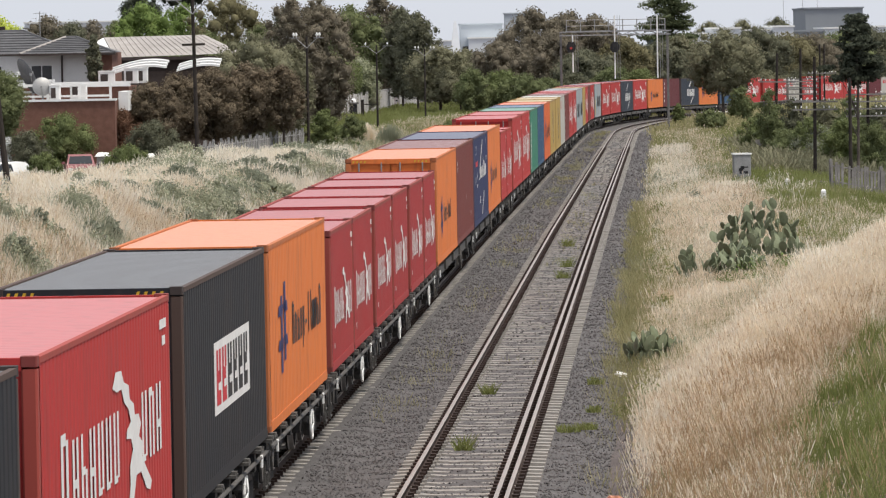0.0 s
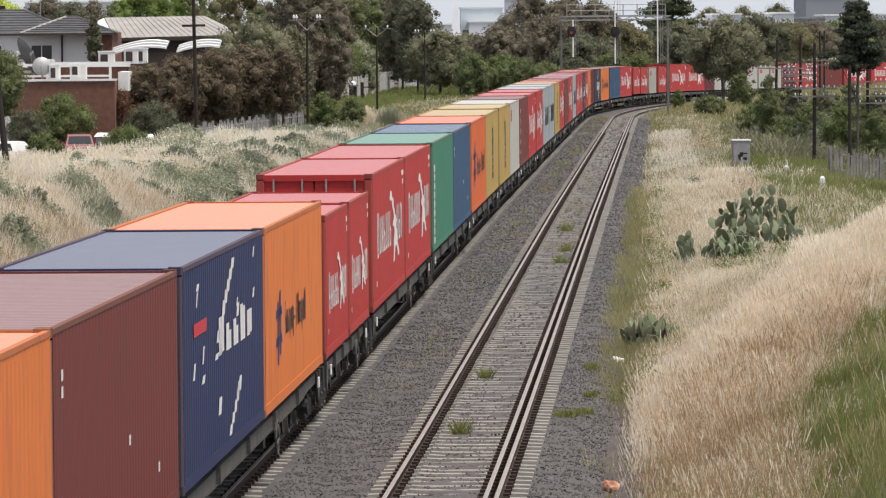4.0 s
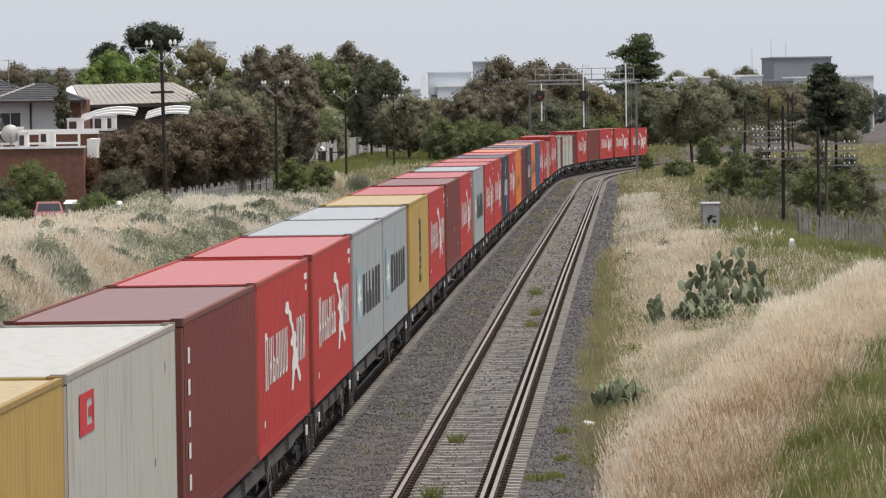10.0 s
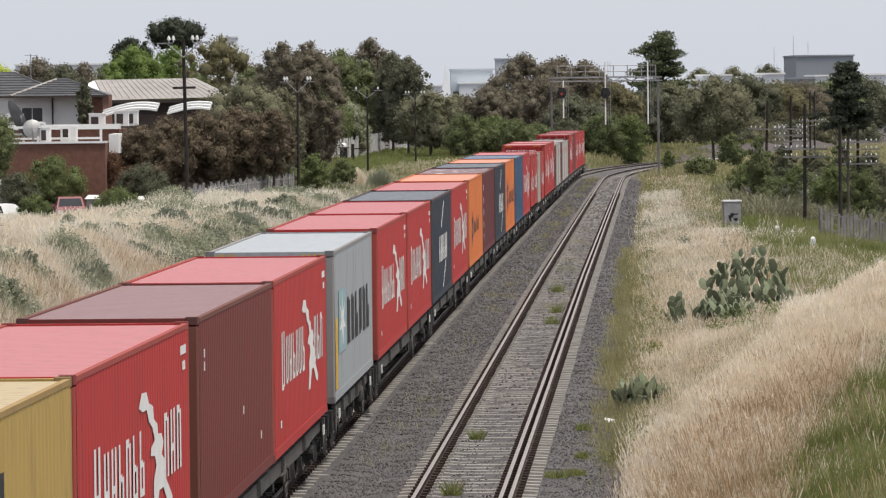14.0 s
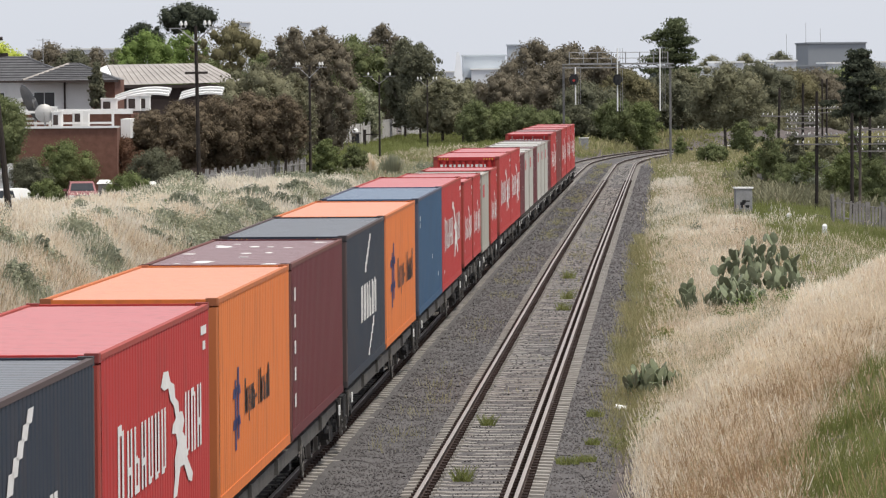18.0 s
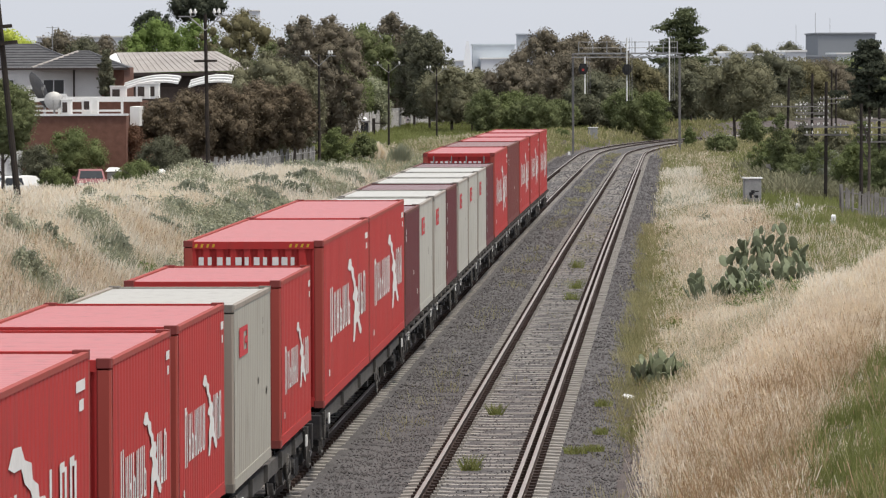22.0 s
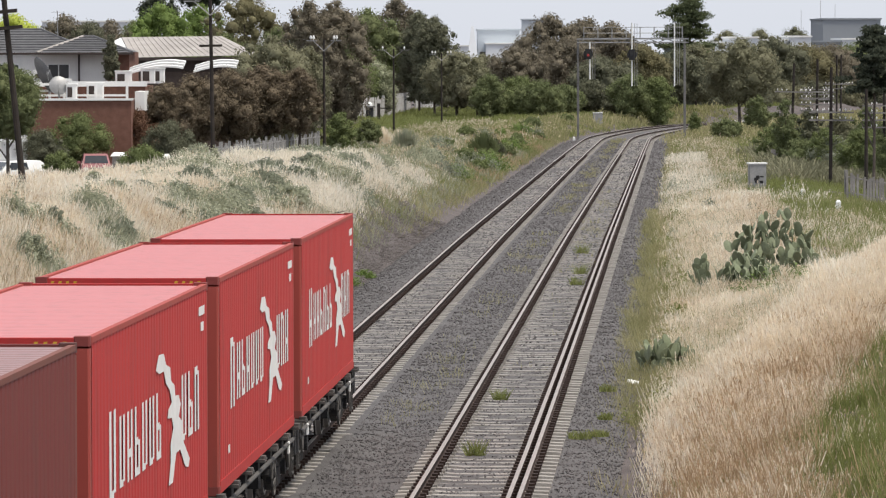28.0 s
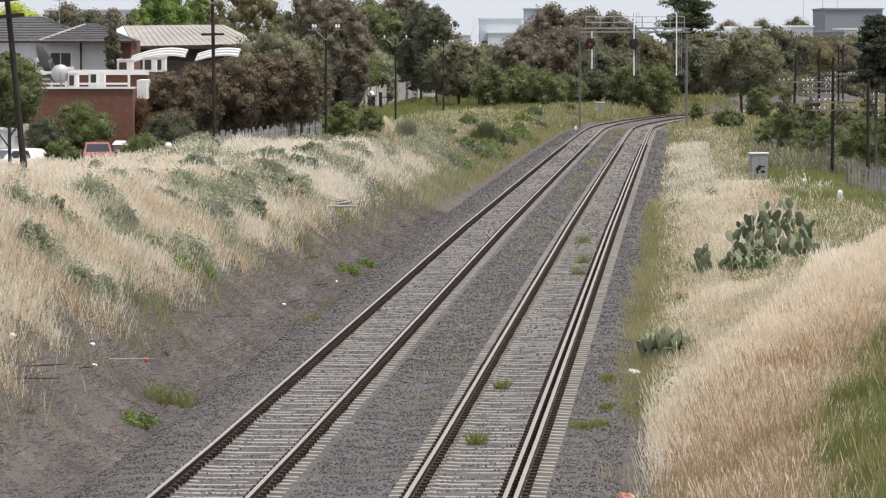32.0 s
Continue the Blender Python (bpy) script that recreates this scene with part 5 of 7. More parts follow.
def left_straw(s, n, x, y):
    top = np.clip((-n - 4.3 + 0.45 * waves(x, y, 6, 41)) / 1.0, 0, 1)
    return top * (1 - 0.95 * near(s, n, SCRUB)) * (1 - 0.85 * near(s, n, HERBS)) * (0.45 + 0.55 * patch(x, y, 7, 21, -0.1, 0.25)) * np.interp(s, [150, 210, 250, 300], [1, 0.6, 0.3, 0.15])


def left_green(s, n, x, y):
    foot = np.clip((-n - 3.0 + 0.5 * waves(x, y, 4, 42)) / 2.0, 0.0, 1)
    return np.clip(foot * (0.05 + 0.16 * patch(x, y, 6, 22, 0.2)) + 0.8 * near(s, n, HERBS) + 0.4 * np.clip((s - 215) / 50, 0, 1) * (n < -3.4), 0, 1)


def lush_edge(s, n, x, y):
    """The green hollow in the near mound, and the lawn beyond the mound's crest."""
    hollow = np.clip((n - np.maximum(8.9, 9.3 + (s - 75) * 0.14) + 0.35 * waves(x, y, 3, 43)) / 0.5, 0, 1) * (s < 104)
    lawn = np.clip((n - 9.6 - 0.7 * waves(x, y, 8, 44)) / 1.5, 0, 1) * np.clip((s - 206 + 13 * np.clip(n - 10.2, 0, 2)) / 8, 0, 1) * (s < 262)
    return np.maximum(hollow, lawn)


def behind(s, n):
    """The hollow just past the near mound's crest."""
    d = s - (103 + 6.1 * (n - 8.3))
    return np.clip(d / 3, 0, 1) * np.clip((24 - d) / 10, 0, 1)


def right_straw(s, n, x, y):
    fade = np.clip((n - 6.5 - 0.75 * np.clip((95 - s) / 25, 0, 1) + 0.3 * waves(x, y, 4, 45)) / 0.8, 0, 1)
    return fade * (1 - 0.94 * lush_edge(s, n, x, y)) * (0.4 + 0.6 * patch(x, y, 7, 23, -0.35)) * np.interp(s, [58, 72, 92, 150, 205, 222, 300], [0.25, 0.4, 1, 1, 0.85, 0.4, 0.3]) * (1 - 0.85 * np.clip((n - 10.3) / 1.6, 0, 1) * np.clip((s - 138) / 12, 0, 1)) * (1 - 0.7 * behind(s, n)) * (1 - 0.35 * np.clip((8.0 - n) / 1.0, 0, 1) * (s > 92))


def right_green(s, n, x, y):
    return np.clip(lush_edge(s, n, x, y) + 0.22 * patch(x, y, 7, 24, 0.1) * (s > 125) + 0.3 * (s > 235) * patch(x, y, 14, 27, 0.0) + 0.8 * np.clip((n - 10.8) / 1.5, 0, 1) * (s > 140) + 0.3 * (n < 7.8) * (s > 100) * patch(x, y, 4, 26, 0.0), 0, 1) * (n > 6.8)


grass_sheet("dry_grass", "tall bleached straw-coloured grass on the cutting banks", [
    (56, 130, 6.2, 15.5, 56, 12, 0.1, right_straw), (130, 225, 6.3, 19, 26, 10, 0.13, right_straw), (225, 300, 6.3, 19, 11, 8, 0.16, right_straw), (300, 420, 6.3, 15, 5, 7, 0.2, right_straw),
    (72, 165, -16, -4.0, 36, 12, 0.11, left_straw), (165, 440, -17, -3.6, 11, 8, 0.17, left_straw)], 0.44, 0.0085, 0.42, straw, 0.8, 0.5)
grass_sheet("cream_grass", "pale cream seeding grass along the mound crest and bank top", [
    (60, 128, 6.8, 14.5, 26, 10, 0.1, lambda s, n, x, y: (1 - lush_edge(s, n, x, y)) * np.clip(1.1 - np.abs(s - 96 - 6.1 * (n - 8.3)) / 14, 0.06, 1)),
    (128, 222, 7.0, 13.5, 14, 9, 0.14, lambda s, n, x, y: np.clip(0.3 + np.clip(1 - np.abs(s - 203) / 16, 0, 1), 0, 1) * patch(x, y, 7, 51, -0.1, 0.5) * np.clip((11.2 - n) / 1.2, 0.1, 1)),
    (225, 330, 6.6, 9.0, 8, 9, 0.16, lambda s, n, x, y: 0.8 * patch(x, y, 9, 55, 0.0, 0.4)),
    (72, 230, -15, -4.4, 38, 10, 0.12, lambda s, n, x, y: (0.35 + 0.65 * patch(x, y, 8, 52, -0.1, 0.3)) * left_straw(s, n, x, y))], 0.52, 0.009, 0.42, pale_straw, 0.9, 0.65)
grass_sheet("rusty_grass", "rusty brown seeding grass low on the banks", [
    (56, 98, 6.3, 11.5, 40, 9, 0.1, lambda s, n, x, y: np.clip((98 - s) / 18, 0, 1) * np.clip((n - 6.9) / 0.5, 0, 1) * (1 - 0.95 * lush_edge(s, n, x, y)) * (0.4 + 0.6 * patch(x, y, 4, 53, -0.1))),
    (140, 215, 9.8, 16, 10, 8, 0.14, lambda s, n, x, y: np.clip((n - 9.5) / 1.0, 0, 1) * np.clip((11.8 - n) / 1.0, 0, 1) * (1 - lush_edge(s, n, x, y)) * 0.6 * patch(x, y, 8, 56, 0.0, 0.4)),
    (72, 160, -12, -4.3, 15, 8, 0.12, lambda s, n, x, y: patch(x, y, 6, 54, 0.0, 0.4) * np.clip((8.5 + n) / 2, 0.25, 1) * left_straw(s, n, x, y)),
    (250, 400, -8, -3.2, 4, 8, 0.2, lambda s, n, x, y: patch(x, y, 10, 57, 0.1, 0.3))], 0.46, 0.009, 0.42, rusty_straw, 0.9, 0.5)
grass_sheet("green_grass", "green grass and young weeds on the banks", [
    (56, 110, 6.6, 18, 34, 9, 0.11, right_green), (110, 205, 6.6, 18, 12, 9, 0.14, right_green), (205, 420, 6.6, 26, 7, 8, 0.2, right_green), (420, 600, 6.6, 40, 1.0, 8, 0.35, right_green),
    (255, 560, -8.8, -3.3, 4, 8, 0.22, lambda s, n, x, y: 0.35 + 0.65 * patch(x, y, 11, 68, -0.1)),
    (370, 470, -26, -7.0, 5, 8, 0.2, lambda s, n, x, y: np.clip((-n - 7.5) / 1.0, 0, 1)), (470, 600, -45, -8.0, 3, 9, 0.3, lambda s, n, x, y: np.clip((-n - 8.5) / 1.0, 0, 1)),
    (70, 165, -16, -3.0, 20, 8, 0.13, left_green), (165, 420, -24, -3.2, 7, 8, 0.2, left_green)], 0.34, 0.013, 0.45, green_grass, 0.3)
grass_sheet("olive_weeds", "olive weeds and seeding grass on the slopes", [
    (56, 84, 6.9, 13, 14, 7, 0.1, lambda s, n, x, y: (1 - 0.9 * lush_edge(s, n, x, y)) * np.clip((84 - s) / 20, 0, 1) * patch(x, y, 2.5, 37, -0.1)),
    (56, 210, 6.2, 17, 6, 7, 0.13, lambda s, n, x, y: 0.15 + 0.85 * patch(x, y, 5, 31, 0.25)),
    (210, 420, 6.4, 24, 4, 8, 0.2, lambda s, n, x, y: (1 - lush_edge(s, n, x, y)) * (0.25 + 0.75 * patch(x, y, 9, 38, 0.0))),
    (70, 180, -16, -2.7, 8, 7, 0.14, lambda s, n, x, y: np.clip((-n - 3.2) / 1.6, 0.02, 1) * (0.12 + 0.88 * patch(x, y, 5, 32, 0.25)) * np.clip((8.0 + n) / 2 + 0.4, 0.2, 1)),
    (180, 420, -16, -3.0, 5, 7, 0.18, lambda s, n, x, y: 0.3 + 0.7 * patch(x, y, 6, 33, 0.0)),
    (50, 215, 5.9, 9.0, 24, 8, 0.1, lambda s, n, x, y: np.clip((9.0 - n) / 1.4, 0, 1) * np.clip((s - 86) / 24, 0.08, 1) * (0.35 + 0.65 * patch(x, y, 6, 35, -0.2))),
    (104, 150, 7.6, 14, 26, 8, 0.12, lambda s, n, x, y: 0.9 * behind(s, n) * (0.4 + 0.6 * patch(x, y, 5, 39, -0.1))),
    (90, 420, 1.6, 2.5, 12, 6, 0.08, lambda s, n, x, y: 0.9 * patch(x, y, 12, 34, 0.0)), (105, 240, 3.5, 4.5, 9, 6, 0.08, lambda s, n, x, y: 0.8 * patch(x, y, 9, 36, 0.1))], 0.36, 0.013, 0.5, weed_mat, 0.4)
grass_sheet("grey_weeds", "grey-green wormwood and soft scrub between the straw patches", [
    (76, 165, -16, -3.6, 30, 9, 0.12, lambda s, n, x, y: near(s, n, SCRUB) + 0.04 * patch(x, y, 4, 61, 0.15, 0.3)),
    (165, 340, -17, -3.4, 9, 8, 0.18, lambda s, n, x, y: np.clip(near(s, n, SCRUB) + 0.4 * patch(x, y, 6, 67, 0.0, 0.3), 0, 1)),
    (105, 260, 6.6, 10.5, 5, 8, 0.12, lambda s, n, x, y: patch(x, y, 5, 62, 0.3))], 0.45, 0.013, 0.7, saltbush, 0.5)
grass_sheet("rough_grass", "tall rough grass and weeds along the far side of the bend", [
    (400, 580, 6.2, 24, 2.6, 8, 0.35, lambda s, n, x, y: 0.25 + 0.75 * patch(x, y, 12, 65, -0.1)),
    (400, 560, -8.5, -3.4, 1.2, 8, 0.35, lambda s, n, x, y: 0.2 + 0.8 * patch(x, y, 12, 66, 0.1))], 0.7, 0.025, 0.6, weed_mat, 0.6, 0.3)
grass_sheet("undergrowth", "tangled olive undergrowth round the line poles", [
    (250, 340, 11.5, 27, 9, 9, 0.3, lambda s, n, x, y: np.clip((n - 12 - 0.8 * waves(x, y, 9, 64)) / 2, 0, 1) * (0.3 + 0.7 * patch(x, y, 6, 63, -0.1)))], 0.8, 0.03, 0.8, LEAVES["olivegrey"], 0.7, 0.4)


def scrub_clump(name, label, x, y, r, h, material, seed, count=1600, dense=False):
    """A loose bush of slim upright sprays on thin stems."""
    ob = thing(name, pose(x, y, ground_at(x, y) - 0.08), label, "shrub")
    sh = Shape()
    rng = random.Random(seed)
    sh.along((0, 0, 0), (rng.uniform(-0.1, 0.1), rng.uniform(-0.1, 0.1), h * 0.6), 0.025, 0.01, 6)
    part("stem", sh, bark, ob)
    ng = np.random.RandomState(seed)
    d = ng.normal(0, 1, (count, 3))
    d[:, 2] = np.abs(d[:, 2]) + 0.1
    d /= np.linalg.norm(d, axis=1, keepdims=True)
    tip = d * ng.uniform(0.3, 1.1, (count, 1)) ** 0.7 * np.array([r, r, h]) * (0.8 + 0.35 * np.sin(3 * np.arctan2(d[:, 1:2], d[:, :1]) + seed))
    v, f = leaf_cloud(tip, d, 0.022 + y * 0.00012, ng, 0.6)
    part("foliage", crown("foliage", r, 0.0, h, count, 0.018 + y * 0.00016, material, seed, 16) if dense else raw_mesh("foliage", v, f, material), None, ob)


rs = random.Random(77)
for i, (s, n, r) in enumerate(SCRUB * 5):
    p = on_line(s + rs.gauss(0, 1.5 * r), n + rs.gauss(0, 0.5 * r))
    big = rs.uniform(0.4, 0.85) * r
    scrub_clump("saltbush", "grey-green scrub bush among dry grass", float(p[0]), float(p[1]), big, rs.uniform(0.4, 0.6) + 0.35 * big, saltbush if i % 3 else LEAVES["grey"], 300 + i, int(1800 + 1800 * big), i % 3 == 0)
for i in range(24):
    p = on_line(rs.uniform(180, 330), rs.uniform(-13.5, -4.2))
    scrub_clump("saltbush", "grey-green scrub bush among dry grass", float(p[0]), float(p[1]), rs.uniform(0.4, 1.0), rs.uniform(0.5, 0.9), LEAVES["grey"] if i % 2 else LEAVES["olive"], 380 + i, 1800, i % 2 == 0)
for i in range(34):
    p = on_line(rs.uniform(245, 470), -3.9 - abs(rs.gauss(0, 2.2)))
    big = rs.uniform(0.5, 1.3)
    scrub_clump("bank_bush", "loose bush on the green bank by the bend", float(p[0]), float(p[1]), big, 0.5 + 0.55 * big, (LEAVES["green"], LEAVES["grey"], LEAVES["olive"], LEAVES["bright"])[i % 4], 620 + i, 2000, i % 2 == 0)
for i in range(34):
    p = on_line(rs.uniform(88, 225), 6.75 + abs(rs.gauss(0, 0.45)))
    scrub_clump("bank_weed", "bushy yellow-green weed overhanging the ballast edge", float(p[0]), float(p[1]), rs.uniform(0.3, 0.75), rs.uniform(0.35, 0.7), weed_mat if i % 3 else green_grass, 560 + i, 1500)
for i in range(10):
    p = on_line(rs.uniform(100, 260), rs.uniform(6.9, 9.5))
    scrub_clump("saltbush", "grey-green scrub bush among dry grass", float(p[0]), float(p[1]), rs.uniform(0.25, 0.6), rs.uniform(0.3, 0.6), saltbush, 410 + i)
for i, (x, y, r, h) in enumerate(((-9.5, 187, 1.1, 1.25), (-10.1, 137, 0.5, 0.95), (-5.2, 159, 1.1, 1.05), (-8.6, 124, 0.7, 0.75), (-3.0, 221, 1.0, 0.95), (-7.0, 148, 0.8, 0.7), (-6.6, 205, 1.0, 0.8), (-11.2, 150, 0.6, 0.7), (-8.0, 168, 0.9, 0.7), (-9.6, 112, 0.7, 0.7))):
    scrub_clump("saltbush", "large grey-green scrub bush standing out of dry grass", x, y, r, h, saltbush, 460 + i, 3000, True)

# ---------------------------------------------------------------- poles, gantry and lineside things


def insulator_mesh():
    return once("insul", lambda: Shape().along((0, 0, 0), (0, 0, 0.09), 0.015, n=6).along((0, 0, 0.07), (0, 0, 0.13), 0.055, 0.05, n=8).along((0, 0, 0.13), (0, 0, 0.2), 0.045, 0.02, n=8).mesh("insulator", porcelain))


def telegraph_pole(x, y, top, arms, lean=0.0, half=1.15, pins=(-0.9, -0.6, 0.6, 0.9), lower=(), label="dark timber telegraph pole with a braced crossarm and white insulators", turn=-3.0, group="telegraph poles"):
    g = ground_at(x, y) - 0.3
    pole = thing("telegraph_pole", pose(x, y, g, 0, lean, turn), label, "pole", group)
    h = top - g
    part("post", Shape().along((0, 0, 0), (0, 0, h), 0.095, 0.07, 10), timber_dark, pole)
    for k in range(arms):
        z = h - 0.1 - 0.42 * k
        for sx in (-1, 1):
            arm = part("bracket", Shape().along((sx * half * 0.62, -0.13, z), (0, -0.13, z - 0.62), 0.03, n=6).box(min(sx * half * 0.4, sx * half), max(sx * half * 0.4, sx * half), -0.17, -0.1, z - 0.02, z + 0.03), galv, pole)
            for px in pins:
                if px * sx > 0:
                    part("insulator", insulator_mesh(), None, arm, at=pose(px, -0.135, z + 0.03) @ Matrix.Scale(1.5, 4))
    for z, w in lower:
        part("lower_crossarm", Shape().box(-w, w, -0.2, -0.11, h - z - 0.05, h - z + 0.05), timber_dark, pole)
    return pole


telegraph_pole(-11.38, 129, 10.1, 1, lean=-5.5, lower=((2.05, 0.35), (2.5, 0.45)))
telegraph_pole(-9.95, 206, 9.15, 1, lean=-0.8, lower=((2.05, 0.5),), pins=(-0.62, -0.42, 0.42, 0.62))
telegraph_pole(-7.04, 284, 7.5, 1, half=1.05, pins=(-0.78, -0.62, 0.62, 0.78))
telegraph_pole(-3.92, 390, 6.85, 1, half=1.3, pins=(-0.9, 0.9))
telegraph_pole(0.05, 455, 6.4, 1, half=1.2, pins=(-0.9, -0.6, 0.6, 0.9))
telegraph_pole(3.8, 500, 5.8, 0, label="plain dark timber pole without a crossarm")
telegraph_pole(7.8, 545, 5.0, 1, half=1.5, pins=(-0.9, -0.6, 0.6, 0.9))

MANY = (-1.0, -0.72, -0.44, 0.44, 0.72, 1.0)


def line_pole(x, y, top, lean, arms, first=1.7, half=1.15):
    """A pole with its crossarms hung low in a ladder."""
    g = ground_at(x, y) - 0.3
    pole = thing("signal_line_pole", pose(x, y, g, 0, lean, 4), "dark timber line pole with a ladder of insulator crossarms" if arms else "bare dark timber line pole", "pole", "line poles east of the tracks")
    h = top - g
    part("post", Shape().along((0, 0, 0), (0, 0, h), 0.1, 0.075, 10), timber_dark, pole)
    for k in range(arms):
        z = h - first - 0.4 * k
        arm = part("crossarm", Shape().box(-half, half, -0.18, -0.1, z - 0.04, z + 0.04), fence_timber, pole)
        for px in MANY:
            part("insulator", insulator_mesh(), None, arm, at=pose(px, -0.14, z + 0.05) @ Matrix.Scale(0.72, 4))
    return pole


line_pole(21.5, 290, 5.95, 1.6, 1, 1.75)
line_pole(23.85, 300, 6.1, 0.6, 4, 2.0)
line_pole(19.8, 240, 5.95, 0.4, 2, 2.3)
line_pole(20.9, 232, 4.9, 0.0, 0)
line_pole(24.6, 262, 6.3, 0.0, 4, 2.6, 1.25)
line_pole(35.2, 420, 6.2, 0.0, 2, 2.6)
line_pole(35.9, 424, 6.2, 0.3, 1, 2.6)
line_pole(29.5, 370, 6.0, 0.0, 3, 2.4)


gantry_steel = mat("dull_weathered_steel", [(0.1, 0.095, 0.09), (0.16, 0.155, 0.15), (0.22, 0.215, 0.205)], 0.7, 0.1, 2, 20)


def signal_gantry():
    """A light signal gantry over both tracks: posts, lattice bridge, walkway rails, masts with heads."""
    x0, x1, y = 11.75, 20.9, 405.0
    g = thing("signal_gantry", pose(0, y, 0, 0, 0, 0), "grey steel signal gantry spanning both tracks with masts and red signals", "gantry")
    for x in (x0, x1):
        z = ground_at(x, y) - 0.3
        part("gantry_post", Shape().box(x - 0.1, x + 0.1, -0.1, 0.1, z, 7.7, 0, 0.02), gantry_steel, g, "dull steel post, dark at the foot")
    for zz in (7.35, 7.65):
        for yy in (-0.35, 0.35):
            part("bridge_chord", Shape().box(x0 - 0.1, x1 + 0.3, yy - 0.05, yy + 0.05, zz - 0.05, zz + 0.05), galv, g)
    k = 12
    for i in range(k):
        a, b = x0 + (x1 - x0) * i / k, x0 + (x1 - x0) * (i + 1) / k
        for yy in (-0.35, 0.35):
            part("lattice_bar", Shape().along((a, yy, 7.35 if i % 2 else 7.65), (b, yy, 7.65 if i % 2 else 7.35), 0.025, n=6), gantry_steel, g)
    part("walkway", Shape().box(x0 + 0.4, x1 - 0.1, -0.33, 0.33, 7.7, 7.74), galv, g)
    for yy in (-0.38, 0.38):
        for zz in (8.15, 8.65):
            part("handrail", Shape().along((x0 + 0.5, yy, zz), (x1 - 0.2, yy, zz), 0.03, n=6), galv, g)
        for i in range(8):
            x = x0 + 0.5 + (x1 - x0 - 0.7) * i / 7
            part("handrail_post", Shape().along((x, yy, 7.7), (x, yy, 8.7), 0.03, n=6), galv, g)
    red_on = bpy.data.materials.new("red_signal_lamp")
    red_on.use_nodes = True
    b = red_on.node_tree.nodes["Principled BSDF"]
    b.inputs["Base Color"].default_value = (0.2, 0.02, 0.02, 1)
    b.inputs["Emission Color"].default_value, b.inputs["Emission Strength"].default_value = (1, 0.08, 0.06, 1), 0.1
    for x, top, foot, pale in ((12.75, 7.4, 4.2, True), (16.35, 9.0, 3.6, True), (20.0, 9.0, 3.6, True)):
        mast = part("signal_mast", Shape().along((x, -0.55, foot), (x, -0.55, top), 0.06, n=8), white_paint, g, "white signal mast")
        part("ladder", Shape().box(x + 0.22, x + 0.25, -0.6, -0.56, foot, top).box(x + 0.42, x + 0.45, -0.6, -0.56, foot, top), galv, mast)
    for x, z in ((12.6, 6.35), (16.35, 6.3)):
        head = part("signal_head", Shape().box(x - 0.26, x + 0.26, -0.78, -0.6, z - 0.45, z + 0.45, 0, 0.05).along((x, -0.72, z), (x, -0.7, z), 0.42, n=16), mark_black, g, "black signal head with a round backing board")
        part("signal_lamp", Shape().along((x, -0.83, z - 0.08), (x, -0.8, z - 0.08), 0.11, n=12), red_on if x < 14 else dark_glass, head, "glowing red lamp" if x < 14 else "unlit signal lamp")


signal_gantry()


def cabinet(x, y, w, h, d, label, mark):
    g = ground_at(x, y)
    c = thing("relay_cabinet", pose(x, y, g, 0, 0, 3), label, "cabinet")
    part("plinth", Shape().box(-w / 2 - 0.05, w / 2 + 0.05, -d / 2 - 0.05, d / 2 + 0.05, -0.2, 0.12), concrete, c)
    part("body", Shape().box(-w / 2, w / 2, -d / 2, d / 2, 0.12, h, 0, 0.02), galv, c)
    part("lid", Shape().box(-w / 2 - 0.05, w / 2 + 0.05, -d / 2 - 0.05, d / 2 + 0.05, h, h + 0.07, 0, 0.02), white_paint, c, "white overhanging lid")
    for sx in (-1, 1):
        part("door", Shape().box(min(sx * 0.01, sx * (w / 2 - 0.03)), max(sx * 0.01, sx * (w / 2 - 0.03)), -d / 2 - 0.018, -d / 2, 0.18, h - 0.06), galv, c)
    part("handle", Shape().box(0.03, 0.06, -d / 2 - 0.05, -d / 2 - 0.018, h * 0.5, h * 0.5 + 0.12), steel_dark, c)
    if mark:
        sh = Shape()
        rr = random.Random(4)
        for _ in range(7):
            a, b = rr.uniform(-0.2, 0.15), rr.uniform(0.35, 0.75)
            sh.box(a, a + rr.uniform(0.05, 0.22), -d / 2 - 0.024, -d / 2 - 0.02, b, b + rr.uniform(0.03, 0.18))
        part("scribble", sh, mark_black, c, "dark spray-paint scribble")


cabinet(15.06, 225, 0.82, 1.3, 0.6, "grey steel relay cabinet with a white lid and dark graffiti", True)
cabinet(15.6, 470, 0.9, 1.3, 0.6, "grey steel lineside cabinet beyond the bend", False)
cabinet(27.4, 470, 1.0, 0.7, 0.6, "low pale steel lineside box under the trees", False)
cabinet(29.6, 470, 1.3, 0.8, 0.6, "low pale steel lineside box under the trees", False)

for x, y, h in ((16.4, 214, 0.5), (16.5, 215, 0.5), (16.0, 190, 0.62), (-15.2, 205, 0.6), (11.4, 405, 0.6), (9.7, 470, 0.5)):
    m = thing("marker_post", pose(x, y, ground_at(x, y) - 0.1), "short white-painted concrete marker post in grass", "post", "marker posts")
    part("post", Shape().box(-0.1, 0.1, -0.08, 0.08, 0, h, 0, 0.02), white_paint, m)
    part("cap", Shape().prism([(-0.1, -0.08), (0.1, -0.08), (0.1, 0.08), (-0.1, 0.08)], h, h + 0.07, 0, [(-0.05, -0.04), (0.05, -0.04), (0.05, 0.04), (-0.05, 0.04)]), white_paint, m)


